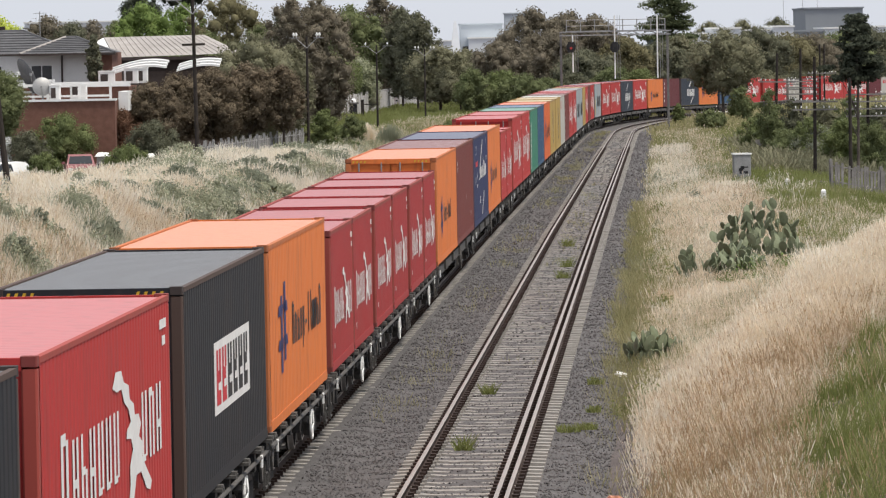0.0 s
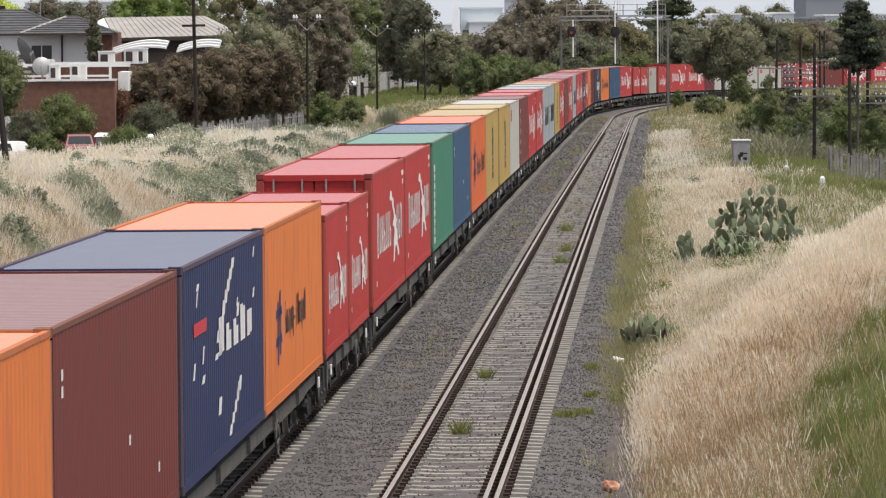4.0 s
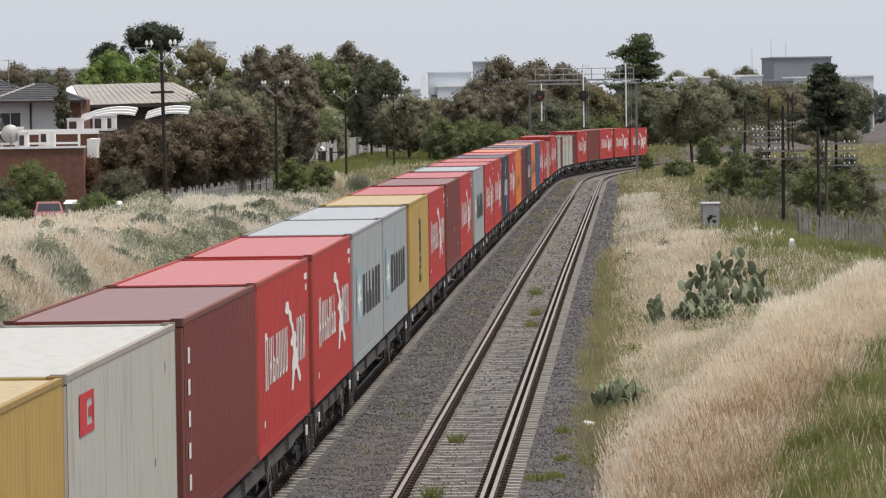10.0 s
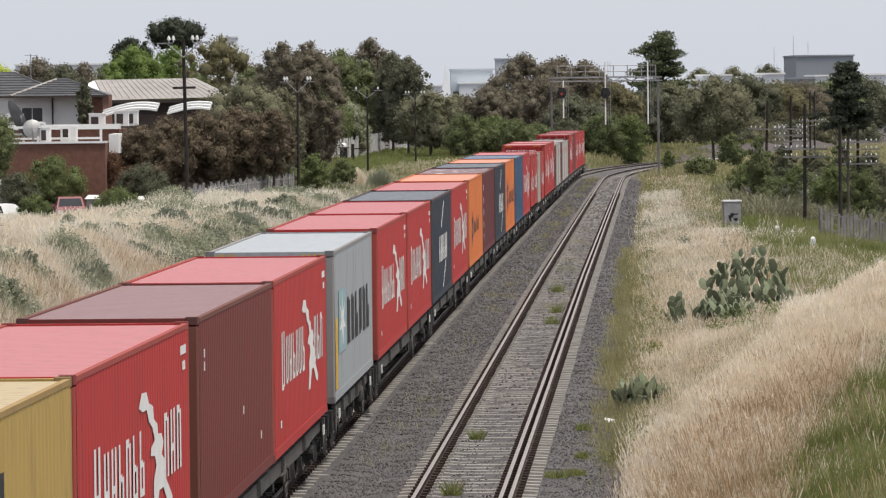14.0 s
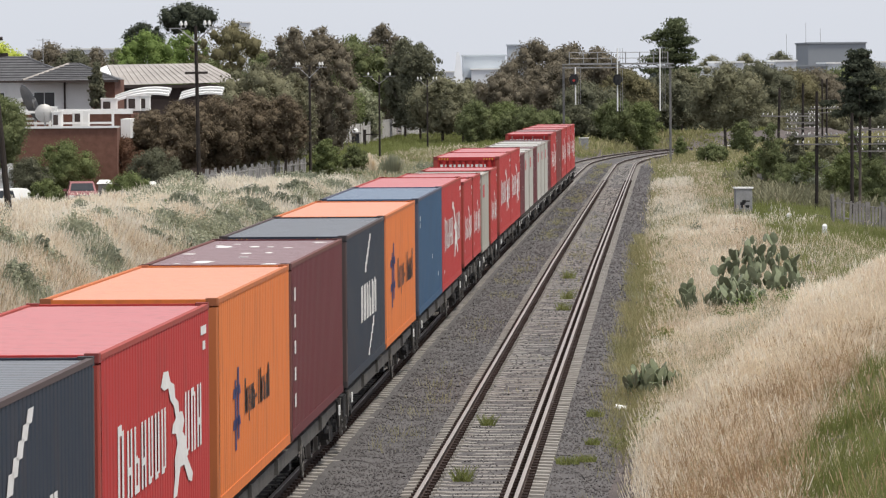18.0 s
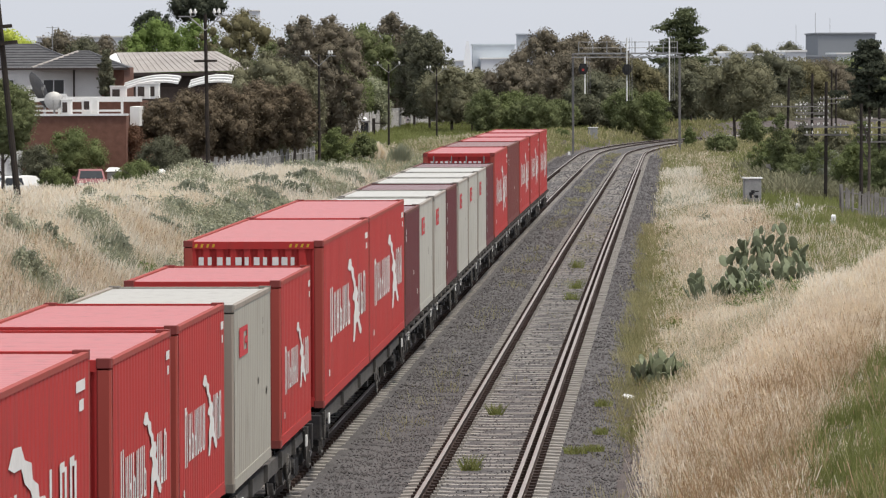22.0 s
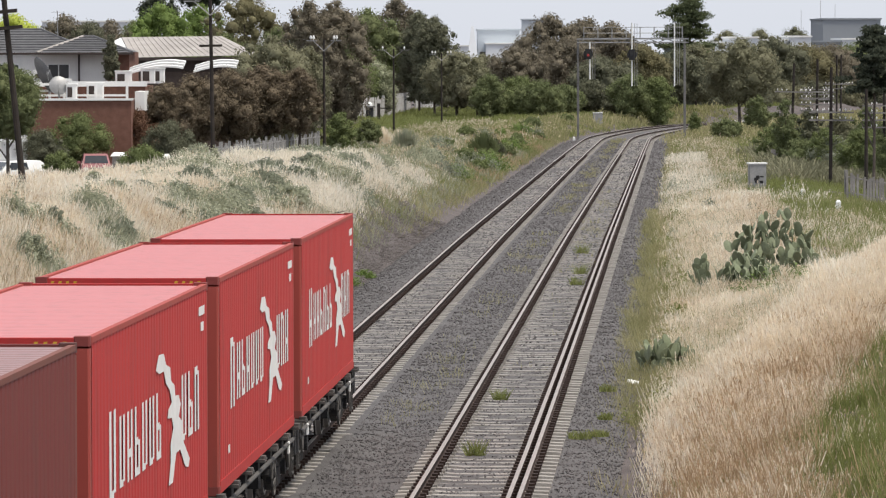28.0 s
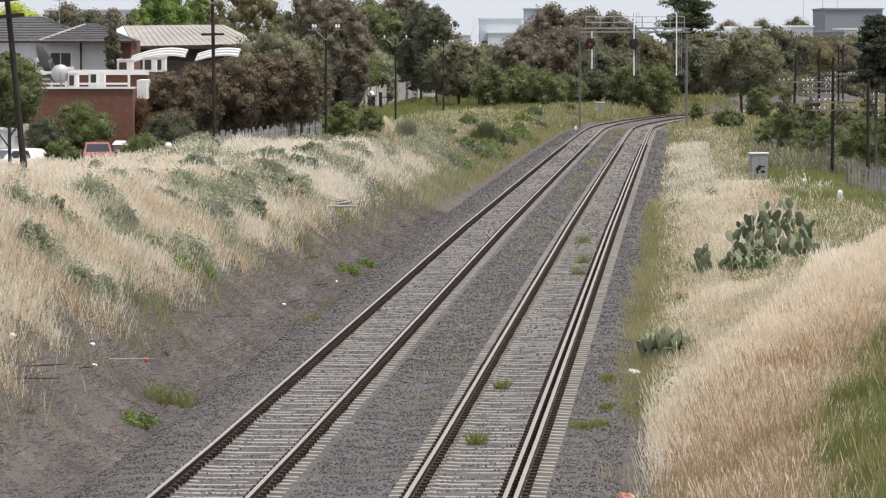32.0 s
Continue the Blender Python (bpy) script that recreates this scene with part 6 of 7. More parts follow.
def paling_fence(points, h, material, label, broken=0.0, seed=1, board=0.15):
    """A fence of upright palings on rails, between ground points."""
    rng = random.Random(seed)
    f = thing("paling_fence", pose(0, 0, 0), label, "fence")
    boards = [Shape().box(-0.37 * board, 0.37 * board, -0.012, 0.012, 0, h * k).mesh("paling", material) for k in (1.0, 0.94, 0.88)]
    for (xa, ya), (xb, yb) in zip(points, points[1:]):
        ln = math.hypot(xb - xa, yb - ya)
        ang = math.degrees(math.atan2(yb - ya, xb - xa))
        za, zb = ground_at(xa, ya), ground_at(xb, yb)
        for q in (0.3, 0.8):
            part("fence_rail", Shape().along((xa, ya + 0.04, za + h * q), (xb, yb + 0.04, zb + h * q), 0.035, n=5), material, f)
        k = int(ln / board)
        for i in range(k):
            if rng.random() < broken:
                continue
            u = (i + 0.5) / k
            part("paling", rng.choice(boards), None, f, at=pose(xa + (xb - xa) * u, ya + (yb - ya) * u, za + (zb - za) * u - 0.08, 0, rng.uniform(-2.5, 2.5), ang))
        for i in range(int(ln / 2.4) + 1):
            u = min(1, i * 2.4 / ln)
            part("fence_post", Shape().box(-0.06, 0.06, -0.06, 0.06, -0.3, h + 0.02), material, f, at=pose(xa + (xb - xa) * u, ya + (yb - ya) * u + 0.1, za + (zb - za) * u, 0, 0, ang))


old_timber = mat("old_grey_paling", [(0.16, 0.155, 0.15), (0.27, 0.265, 0.255), (0.4, 0.39, 0.375)], 0.9, 0, 2, 20)
paling_fence([(18.2, 212), (22.1, 213)], 1.4, fence_timber, "weathered grey paling fence with gaps by the grass", broken=0.16, seed=2)
paling_fence([(-13.4, 252), (-12.2, 262), (-7.6, 296)], 1.8, old_timber, "old grey paling fence under overhanging trees", broken=0.3, seed=3)
paling_fence([(-9.2, 492), (-6.2, 500), (-3.6, 552)], 2.3, timber_grey, "pale timber yard fence behind the houses", broken=0.02, seed=5, board=0.4)
paling_fence([(-3.0, 556), (-0.6, 575)], 2.3, timber_grey, "grey timber fence beside green lawn", broken=0.05, seed=6, board=0.4)

sheet = thing("leaning_sheet", pose(20.4, 286, ground_at(20.4, 286) - 0.05, -12, 0, 8), "weathered grey board leaning among bushes", "sheet")
part("panel", Shape().box(-0.36, 0.36, -0.02, 0.02, 0, 1.2), fence_timber, sheet)

# yard clutter by the white fence
drum = thing("storage_drum", pose(-7.4, 488, ground_at(-7.4, 488)), "dark drum with a white domed tub on top by the fence", "drum")
part("drum_body", Shape().along((0, 0, 0), (0, 0, 1.25), 0.42, 0.4, 14), mark_black, drum)
part("tub", Shape().along((0, 0, 1.25), (0, 0, 1.4), 0.6, 0.55, 14), steel_grey, drum)
part("dome", Shape().along((0, 0, 1.4), (0, 0, 1.62), 0.3, 0.3, 14).along((0, 0, 1.62), (0, 0, 1.8), 0.3, 0.14, 14), white_paint, drum, "white domed lid")
gatepost = thing("gate_post", pose(-6.4, 484, ground_at(-6.4, 484) - 0.2), "brown timber gate post beside a white fence", "post")
part("post", Shape().box(-0.16, 0.16, -0.16, 0.16, 0, 1.9, 0, 0.02), timber_dark, gatepost)
part("gate_bar", Shape().box(-0.16, 1.6, -0.05, 0.05, 1.35, 1.45), timber_dark, gatepost)


def tussock(name, label, x, y, r, h, material, count, seed, up=0.5):
    """A fan of long upright blades from one foot."""
    ob = thing(name, pose(x, y, ground_at(x, y) - 0.05), label, "grass tussock" if "grass" in name else "shrub")
    ng = np.random.RandomState(seed)
    a, q = ng.uniform(0, 6.283, count), ng.uniform(0.1, 1, count)
    tip = np.stack([np.cos(a) * q * r, np.sin(a) * q * r, h * (1 - up * q * q) * ng.uniform(0.7, 1.05, count)], 1)
    foot = tip * np.array([0.3, 0.3, 0.02])
    w = np.stack([-np.sin(a + 0.6), np.cos(a + 0.6), 0 * a], 1) * (0.014 + y * 0.00006)
    v = np.stack([foot - w, foot + w, tip + w * 0.4, tip - w * 0.4], 1).reshape(-1, 3)
    part("foliage", raw_mesh("foliage", v, np.arange(4 * count).reshape(-1, 4), material), None, ob)
    part("crown_base", Shape().along((0, 0, -0.1), (0, 0, 0.12), r * 0.35, r * 0.25, 8), bark, ob)


tussock("pampas_grass", "pale cream pampas tussock below the white fence", -3.85, 312, 0.75, 1.5, pale_straw, 500, 5)
tussock("pampas_grass", "grey seeding tussock beside the bank", -2.2, 296, 0.9, 1.7, saltbush, 320, 6, 0.2)
tussock("spiky_bush", "dark spiky bush with pale tips on the cutting edge", 2.7, 300, 1.15, 1.75, LEAVES["olive"], 900, 7, 0.45)
tussock("spiky_bush", "dark spiky bush with pale tips on the cutting edge", 3.4, 306, 0.9, 1.5, LEAVES["dark"], 700, 8, 0.45)
for k, (x, y) in enumerate(((-8.4, 150), (-6.9, 165), (-6.2, 180), (-9.6, 140), (-5.6, 200), (-7.4, 176), (-4.2, 236), (-3.0, 262))):
    scrub_clump("green_herb", "fresh green herb clump on the bank", x, y, 0.8 + 0.25 * (k % 3), 0.5, LEAVES["bright"], 720 + k, 2200)
for k, (x, y, r) in enumerate(((-6.5, 113.6, 0.6), (-7.2, 114.6, 0.5), (-5.8, 88.2, 0.45), (-3.0, 145, 0.5), (-2.5, 151, 0.4), (-6.0, 118, 0.4), (-7.3, 106, 0.45))):
    scrub_clump("green_herb", "yellow-green weed clump at the foot of the bank", x, y, r, 0.75 * r, LEAVES["bright"], 740 + k, 1800)
for k, (x, y) in enumerate(((-10.6, 118), (-7.9, 112), (-6.4, 131), (-9.2, 127), (12.4, 188), (12.0, 176), (11.4, 200))):
    scrub_clump("thistle", "grey-green seeding thistle among straw", x, y, 0.4 + 0.1 * (k % 3), 0.8, LEAVES["grey"], 940 + k, 1500)

# ---------------------------------------------------------------- houses
cream_wall = mat("white_rendered_wall", [(0.58, 0.57, 0.55), (0.7, 0.69, 0.67), (0.76, 0.75, 0.73)], 0.85, 0, 0.8, 12)
dark_void = mat("dark_fascia_and_eaves_shade", [(0.04, 0.03, 0.027), (0.07, 0.055, 0.05)], 0.8, 0, 2, 20)


def window(parent, x, y, z, w, h):
    win = part("window", Shape().box(x - w / 2, x + w / 2, y - 0.02, y + 0.04, z, z + h), white_paint, parent)
    for k in (0, 1):
        part("pane", Shape().box(x - w / 2 + 0.06 + k * (w / 2 - 0.03), x - 0.03 + k * (w / 2 - 0.03), y - 0.035, y - 0.022, z + 0.06, z + h - 0.06), dark_glass, win)
    part("sill", Shape().box(x - w / 2 - 0.06, x + w / 2 + 0.06, y - 0.09, y - 0.01, z - 0.07, z - 0.01), concrete, win)


def tiled_house():
    """The white two-storey house with a hipped charcoal roof."""
    h = thing("house", pose(0, 0, 0), "white rendered house with a hipped charcoal tiled roof", "house")
    x0, x1, y0, y1, eave, ridge = -33.0, -19.8, 300.0, 309.0, 6.72, 8.2
    part("wall", Shape().box(x0, -21.2, y0, y1, -0.6, eave), cream_wall, h)
    part("brick_wall", Shape().box(-21.2, x1, y0 - 0.3, y1, -0.6, eave), brick_mat, h)
    a = 0.35
    def hip(xa, xb, ya, yb, zr):
        run = (yb - ya) / 2
        v = [(xa - a, ya - a, eave), (xb + a, ya - a, eave), (xb + a, yb + a, eave), (xa - a, yb + a, eave), (xa + run * 0.75, (ya + yb) / 2, zr), (xb - run * 0.75, (ya + yb) / 2, zr)]
        sh = Shape().add(v, [(0, 1, 5, 4), (1, 2, 5), (2, 3, 4, 5), (3, 0, 4), (3, 2, 1, 0)])
        return sh, v
    for args in ((x0, -22.4, y0, y1, ridge), (-25.2, x1 - 0.1, y0 - 1.2, y0 + 5, 7.75)):
        sh, v = hip(*args)
        r = part("roof", sh, roof_tile, h)
        for i in range(1, 9):
            p, q = Vector(v[0]).lerp(Vector(v[4]), i / 9), Vector(v[1]).lerp(Vector(v[5]), i / 9)
            part("tile_course", Shape().along(p + Vector((0, -0.02, 0.02)), q + Vector((0, -0.02, 0.02)), 0.035, n=5), roof_tile, r)
        for i, j in ((0, 4), (1, 5), (4, 5)):
            part("ridge_cap", Shape().along(v[i], v[j], 0.09, n=6), roof_sheet if i == 0 else roof_tile, r)
    part("gutter", Shape().box(x0 - 0.4, x1 + 0.3, y0 - 1.65, y0 - 1.5, eave - 0.14, eave - 0.01), dark_void, h)
    for x in (-27.5, -24.3):
        window(h, x, y0, 4.9, 1.4, 1.1)
    part("downpipe", Shape().along((-23.0, y0 - 0.1, 0), (-23.0, y0 - 0.1, eave), 0.06), dark_void, h)
    part("television_mast", Shape().along((-24.6, y0 + 3, 7.4), (-24.6, y0 + 3, 9.4), 0.03, n=6).along((-25.0, y0 + 3, 9.3), (-24.2, y0 + 3, 9.3), 0.015, n=5), galv, h)


def sheet_roof_house():
    h = thing("house", pose(0, 0, 0), "house with brown walls darkened for shade and a broad faded grey sheet roof", "house")
    # wall colour kept dark brown to stand for the shadow behind the awning
    part("wall", Shape().box(-20.4, -12.8, 315.5, 326, -0.8, 5.4), mat("brown_shaded_wall", [(0.06, 0.045, 0.038), (0.1, 0.076, 0.064), (0.14, 0.11, 0.095)], 0.85, 0, 2, 20), h)
    # dark band that paints the eaves' shade across the top of the wall
    part("soffit_band", Shape().box(-20.45, -12.75, 315.4, 326, 5.4, 6.3), dark_void, h, "dark band standing for the shade under the eaves")
    v = [(-20.6, 314.6, 6.35), (-12.3, 314.6, 6.5), (-14.9, 321, 7.78), (-21.7, 321, 7.72), (-12.6, 327.4, 6.5), (-22.3, 327.4, 6.4)]
    roof = part("roof", Shape().add(v, [(0, 1, 2, 3), (1, 4, 2), (4, 5, 3, 2), (5, 0, 3)]), roof_sheet, h)
    for i in range(1, 20):
        p, q = Vector(v[0]).lerp(Vector(v[1]), i / 20), Vector(v[3]).lerp(Vector(v[2]), i / 20)
        part("sheet_seam", Shape().along(p + Vector((0, 0, 0.02)), q + Vector((0, 0, 0.02)), 0.022, n=4), roof_sheet, roof)
    part("fascia", Shape().box(-20.5, -12.4, 314.45, 314.6, 6.15, 6.36), dark_void, h)
    part("gable_board", Shape().add([(-20.62, 314.5, 6.3), (-20.62, 314.5, 6.05), (-22.3, 321, 7.45), (-21.75, 321, 7.7)], [(0, 1, 2, 3)]), white_paint, h)


def brick_block():
    """The low brick building with a flat white-edged roof crowded with plant."""
    h = thing("brick_building", pose(0, 0, 0), "low red-brick building with flat roof and white parapet frames", "building")
    part("wall", Shape().box(-26.0, -17.6, 268, 276, -0.6, 4.02), brick_mat, h)
    part("coping", Shape().box(-26.1, -17.5, 267.9, 268.25, 4.02, 4.14), white_paint, h)
    part("upper_wall", Shape().box(-26.0, -17.3, 276, 284, -0.6, 4.75), brick_mat, h)
    part("upper_coping", Shape().box(-26.1, -17.2, 275.85, 276.1, 4.75, 5.05), white_paint, h)
    part("roof_deck", Shape().box(-25.8, -17.7, 268.3, 275.8, 3.9, 4.06), roof_sheet, h)
    for x0, x1, y, z0, z1 in ((-23.4, -18.0, 270.5, 4.35, 5.0), (-25.0, -21.4, 272.5, 4.6, 5.25)):
        part("parapet_rail", Shape().box(x0, x1, y - 0.06, y + 0.06, z1 - 0.14, z1), white_paint, h)
        part("parapet_rail", Shape().box(x0, x1, y - 0.05, y + 0.05, z0 - 0.12, z0), white_paint, h)
        for i in range(4):
            x = x0 + (x1 - x0) * i / 3
            part("parapet_post", Shape().box(x - 0.07, x + 0.07, y - 0.07, y + 0.07, 4.0, z1), white_paint, h)
    part("side_wall", Shape().box(-17.55, -17.0, 270.5, 275, 3.4, 4.5), cream_wall, h, "white rendered return wall")


def cooler(x, y, z, w=0.8):
    c = thing("air_conditioner", pose(x, y, z), "white boxy rooftop air conditioner with a dark grille", "air conditioner", "rooftop air conditioners")
    part("body", Shape().box(-w / 2, w / 2, -0.4, 0.4, 0, 0.85, 0, 0.05), white_paint, c)
    part("grille", Shape().box(-w * 0.36, w * 0.1, -0.425, -0.402, 0.14, 0.72), dark_void, c)
    part("cap", Shape().box(-w / 2 - 0.03, w / 2 + 0.03, -0.43, 0.43, 0.85, 0.92), white_paint, c)


def dish(x, y, z, r, rx, rz, label, material):
    d = thing("satellite_dish", pose(x, y, z), label, "satellite dish")
    sh = Shape()
    n, rings = 20, 4
    for k in range(rings + 1):
        q = r * k / rings
        sh.v += [(q * math.cos(2 * math.pi * i / n), 0.25 * q * q / r, q * math.sin(2 * math.pi * i / n)) for i in range(n)]
    for k in range(rings):
        sh.f += [(k * n + i, k * n + (i + 1) % n, (k + 1) * n + (i + 1) % n, (k + 1) * n + i) for i in range(n)]
    sh.m = [0] * len(sh.f)
    part("reflector", sh, material, d, at=pose(0, 0, r * 0.9 + 0.35, rx, 0, rz))
    part("mast", Shape().along((0, 0.25, 0), (0, 0.25, r + 0.4), 0.06), galv, d)
    part("feed_arm", Shape().along((0, 0.1, r * 0.5), (0, -r * 0.8, r + 0.2), 0.025, n=5).along((0, -r * 0.8, r + 0.14), (0, -r * 0.8, r + 0.3), 0.07, n=6), galv, d)


tiled_house()
sheet_roof_house()
brick_block()
for x, y, z, w in ((-19.9, 271.6, 4.1, 0.95), (-21.1, 269.6, 4.06, 0.6), (-18.7, 278.0, 4.75, 0.95), (-17.3, 279, 4.9, 0.85), (-16.7, 279.2, 4.9, 0.7), (-23.5, 277, 4.78, 0.8)):
    cooler(x, y, z, w)
dish(-21.8, 269.2, 4.06, 0.55, -15, 10, "grey round satellite dish on the flat roof", galv)
dish(-22.6, 272.0, 4.2, 1.15, -25, 76, "large dark mesh satellite dish seen nearly edge-on", steel_dark)
dish(-21.9, 268.8, 2.9, 0.4, 5, 5, "small grey satellite dish below the parapet", steel_grey)
canopy = thing("awning_canopy", pose(0, 0, 0), "two white arched awning bays with open ribs beside the brick building", "awning")
for xa, xb, z0, rise in ((-18.9, -15.5, 5.3, 0.65), (-14.9, -12.3, 5.5, 0.45)):
    for k in range(3):
        sh = Shape()
        arc = [(xa + (xb - xa) * u / 10, 283.6 + 1.4 * k, z0 + 0.16 * k + rise * math.sin(math.pi * (0.08 + 0.06 * u))) for u in range(11)]
        for p, q in zip(arc, arc[1:]):
            sh.add([(p[0], p[1], p[2] - 0.12), (q[0], q[1], q[2] - 0.12), (q[0], q[1], q[2]), (p[0], p[1], p[2]), (p[0], p[1] + 0.7, p[2] - 0.06), (q[0], q[1] + 0.7, q[2] - 0.06), (q[0], q[1] + 0.7, q[2] + 0.04), (p[0], p[1] + 0.7, p[2] + 0.04)], [(0, 1, 2, 3), (3, 2, 6, 7), (7, 6, 5, 4), (4, 5, 1, 0)])
        part("canopy_rib", sh, white_paint, canopy)
for x in (-18.0, -15.2, -12.8):
    part("canopy_post", Shape().along((x, 286.5, -0.5), (x, 286.5, 5.3), 0.05), galv, canopy)

porch = thing("porch", pose(0, 0, 0), "white two-storey porch front with railings beside the trees", "porch")
for z in (0.2, 1.2):
    part("rail", Shape().box(-27.0, -23.0, 262, 262.08, z + 0.6, z + 0.7), white_paint, porch)
    for i in range(10):
        part("baluster", Shape().box(-26.9 + 0.4 * i, -26.85 + 0.4 * i, 262, 262.06, z, z + 0.6), white_paint, porch)
part("panel", Shape().box(-27.0, -23.0, 262.1, 262.3, -0.5, 2.6), cream_wall, porch)

for x, y in ((-17.1, 250), (-14.6, 248)):
    p = thing("gate_pillar", pose(x, y, ground_at(x, y) - 0.3), "stone gate pillar with a white cap", "pillar", "gate pillars")
    part("shaft", Shape().box(-0.32, 0.32, -0.32, 0.32, 0, 1.75), roof_sheet, p)
    part("cap", Shape().prism([(-0.42, -0.42), (0.42, -0.42), (0.42, 0.42), (-0.42, 0.42)], 1.75, 1.95, 0, [(-0.25, -0.25), (0.25, -0.25), (0.25, 0.25), (-0.25, 0.25)]), white_paint, p)
wire = thing("wire_fence", pose(0, 0, 0), "low grey wire-mesh fence between posts in the grass", "fence")
for i in range(5):
    x, y = -17.4 + 0.9 * i, 236 + 2.2 * i
    part("fence_post", Shape().along((x, y, ground_at(x, y) - 0.2), (x, y, ground_at(x, y) + 1.3), 0.06, n=6), timber_dark if i % 2 else galv, wire)
    if i:
        xb, yb = x - 0.9, y - 2.2
        za, zb = ground_at(x, y), ground_at(xb, yb)
        part("mesh_panel", Shape().add([(xb, yb, zb + 0.2), (x, y, za + 0.2), (x, y, za + 1.2), (xb, yb, zb + 1.2), (xb, yb + 0.02, zb + 0.2), (x, y + 0.02, za + 0.2), (x, y + 0.02, za + 1.2), (xb, yb + 0.02, zb + 1.2)], [(0, 1, 2, 3), (7, 6, 5, 4), (0, 3, 7, 4), (1, 5, 6, 2)]), steel_grey, wire)


def car(name, x, y, z, rz, coat, label, tray):
    c = thing(name, pose(x, y, z, 0, 0, rz), label, "car")
    half = 0.84
    side = [(-2.2, 0.35), (2.2, 0.35), (2.25, 0.75), (2.1, 0.88), (0.2, 0.92), (-2.1, 0.95), (-2.25, 0.7)]
    def extrude(ring, w, inset=0.0):
        k = len(ring)
        top = max(q for _, q in ring)
        low = min(q for _, q in ring)
        f = lambda q: w - inset * (q - low) / (top - low + 1e-6)
        sh = Shape()
        sh.add([(f(q), p, q) for p, q in ring] + [(-f(q), p, q) for p, q in ring], [tuple(range(k)), tuple(range(k, 2 * k))[::-1]] + [(i, k + i, k + (i + 1) % k, (i + 1) % k) for i in range(k)])
        return sh
    part("body", extrude(side, half, 0.04), coat, c)
    cab = [(-1.0, 0.93), (-0.55, 1.42), (0.55 if tray else 1.2, 1.45), (0.8 if tray else 1.8, 0.93)]
    part("cabin", extrude(cab, half - 0.06, 0.14), coat, c)
    part("windscreen", Shape().add([(-0.66, -0.99, 0.97), (0.66, -0.99, 0.97), (0.58, -0.6, 1.38), (-0.58, -0.6, 1.38)], [(0, 1, 2, 3)]), dark_glass, c)
    for s in (-1, 1):
        part("side_window", Shape().add([(s * 0.775, -0.75, 0.98), (s * 0.775, 0.5, 0.98), (s * 0.69, 0.4, 1.36), (s * 0.69, -0.45, 1.36)], [(0, 1, 2, 3) if s > 0 else (3, 2, 1, 0)]), dark_glass, c)
        part("headlight", Shape().box(s * 0.62 - 0.14, s * 0.62 + 0.14, -2.29, -2.22, 0.62, 0.76, 0, 0.02), porcelain, c, "clear headlight")
        part("mirror", Shape().box(s * 0.95 - 0.09, s * 0.95 + 0.09, -0.72, -0.62, 0.95, 1.08), coat, c)
        for p in (-1.35, 1.35):
            wheel = part("wheel", Shape().along((s * 0.62, p, 0.32), (s * 0.85, p, 0.32), 0.32, n=16), rubber, c)
            part("rim", Shape().along((s * 0.85, p, 0.32), (s * 0.865, p, 0.32), 0.19, n=12), galv, wheel)
    part("bumper", Shape().box(-0.82, 0.82, -2.36, -2.24, 0.36, 0.54, 0, 0.03), steel_dark, c)
    part("grille", Shape().box(-0.44, 0.44, -2.28, -2.24, 0.6, 0.76), dark_void, c)
    return c


car("utility_car", -19.2, 262, ground_at(-19.2, 262) - 0.02, 6, paint("faded_pink_red_car_paint", (0.27, 0.105, 0.11)), "faded pinkish-red car parked facing the tracks", False)
car("car", -22.0, 243, ground_at(-22.0, 243) - 0.02, -62, white_paint, "white car parked beside green shrubs", False)

# ---------------------------------------------------------------- lineside litter


def pebble(name, x, y, size, material, label, category, seed, flat=0.7):
    rng = random.Random(seed)
    sh = Shape()
    bm = bmesh.new()
    bmesh.ops.create_icosphere(bm, subdivisions=2, radius=size)
    for v in bm.verts:
        v.co *= rng.uniform(0.75, 1.15)
        v.co.z *= flat
    bm.verts.index_update()
    sh.add([v.co.copy() for v in bm.verts], [tuple(v.index for v in f.verts) for f in bm.faces])
    bm.free()
    z = max(ground_at(x, y), -0.25 if -2.4 < x < 3.4 else -9)
    ob = new(name, sh.mesh(name, material))
    ob.matrix_basis = pose(x, y, z + size * flat * 0.6)
    tagged(ob, label, category)


pebble("white_rock", 4.2, 104, 0.16, white_paint, "white lump of rock or plastic at the ballast edge", "rock", 3)
pebble("rusty_lump", 2.85, 73.5, 0.15, mat("rust_orange_lump", [(0.2, 0.07, 0.04), (0.45, 0.2, 0.13), (0.6, 0.5, 0.42)], 0.8, 0, 8, 40), "rust-coloured lump of rubbish beside dry grass", "rubbish", 5)
for i, (s, n, r, m) in enumerate(((100, -3.6, 0.09, mark_black), (97, -3.7, 0.06, mark_red), (93, -4.3, 0.06, white_paint), (91, -4.0, 0.06, white_paint), (125, -3.2, 0.06, white_paint), (140, -2.9, 0.05, white_paint), (86, -4.9, 0.08, white_paint))):
    p = on_line(s, n)
    pebble("litter", float(p[0]), float(p[1]), r, m, "scrap of litter on the gravel slope", "litter", 20 + i)


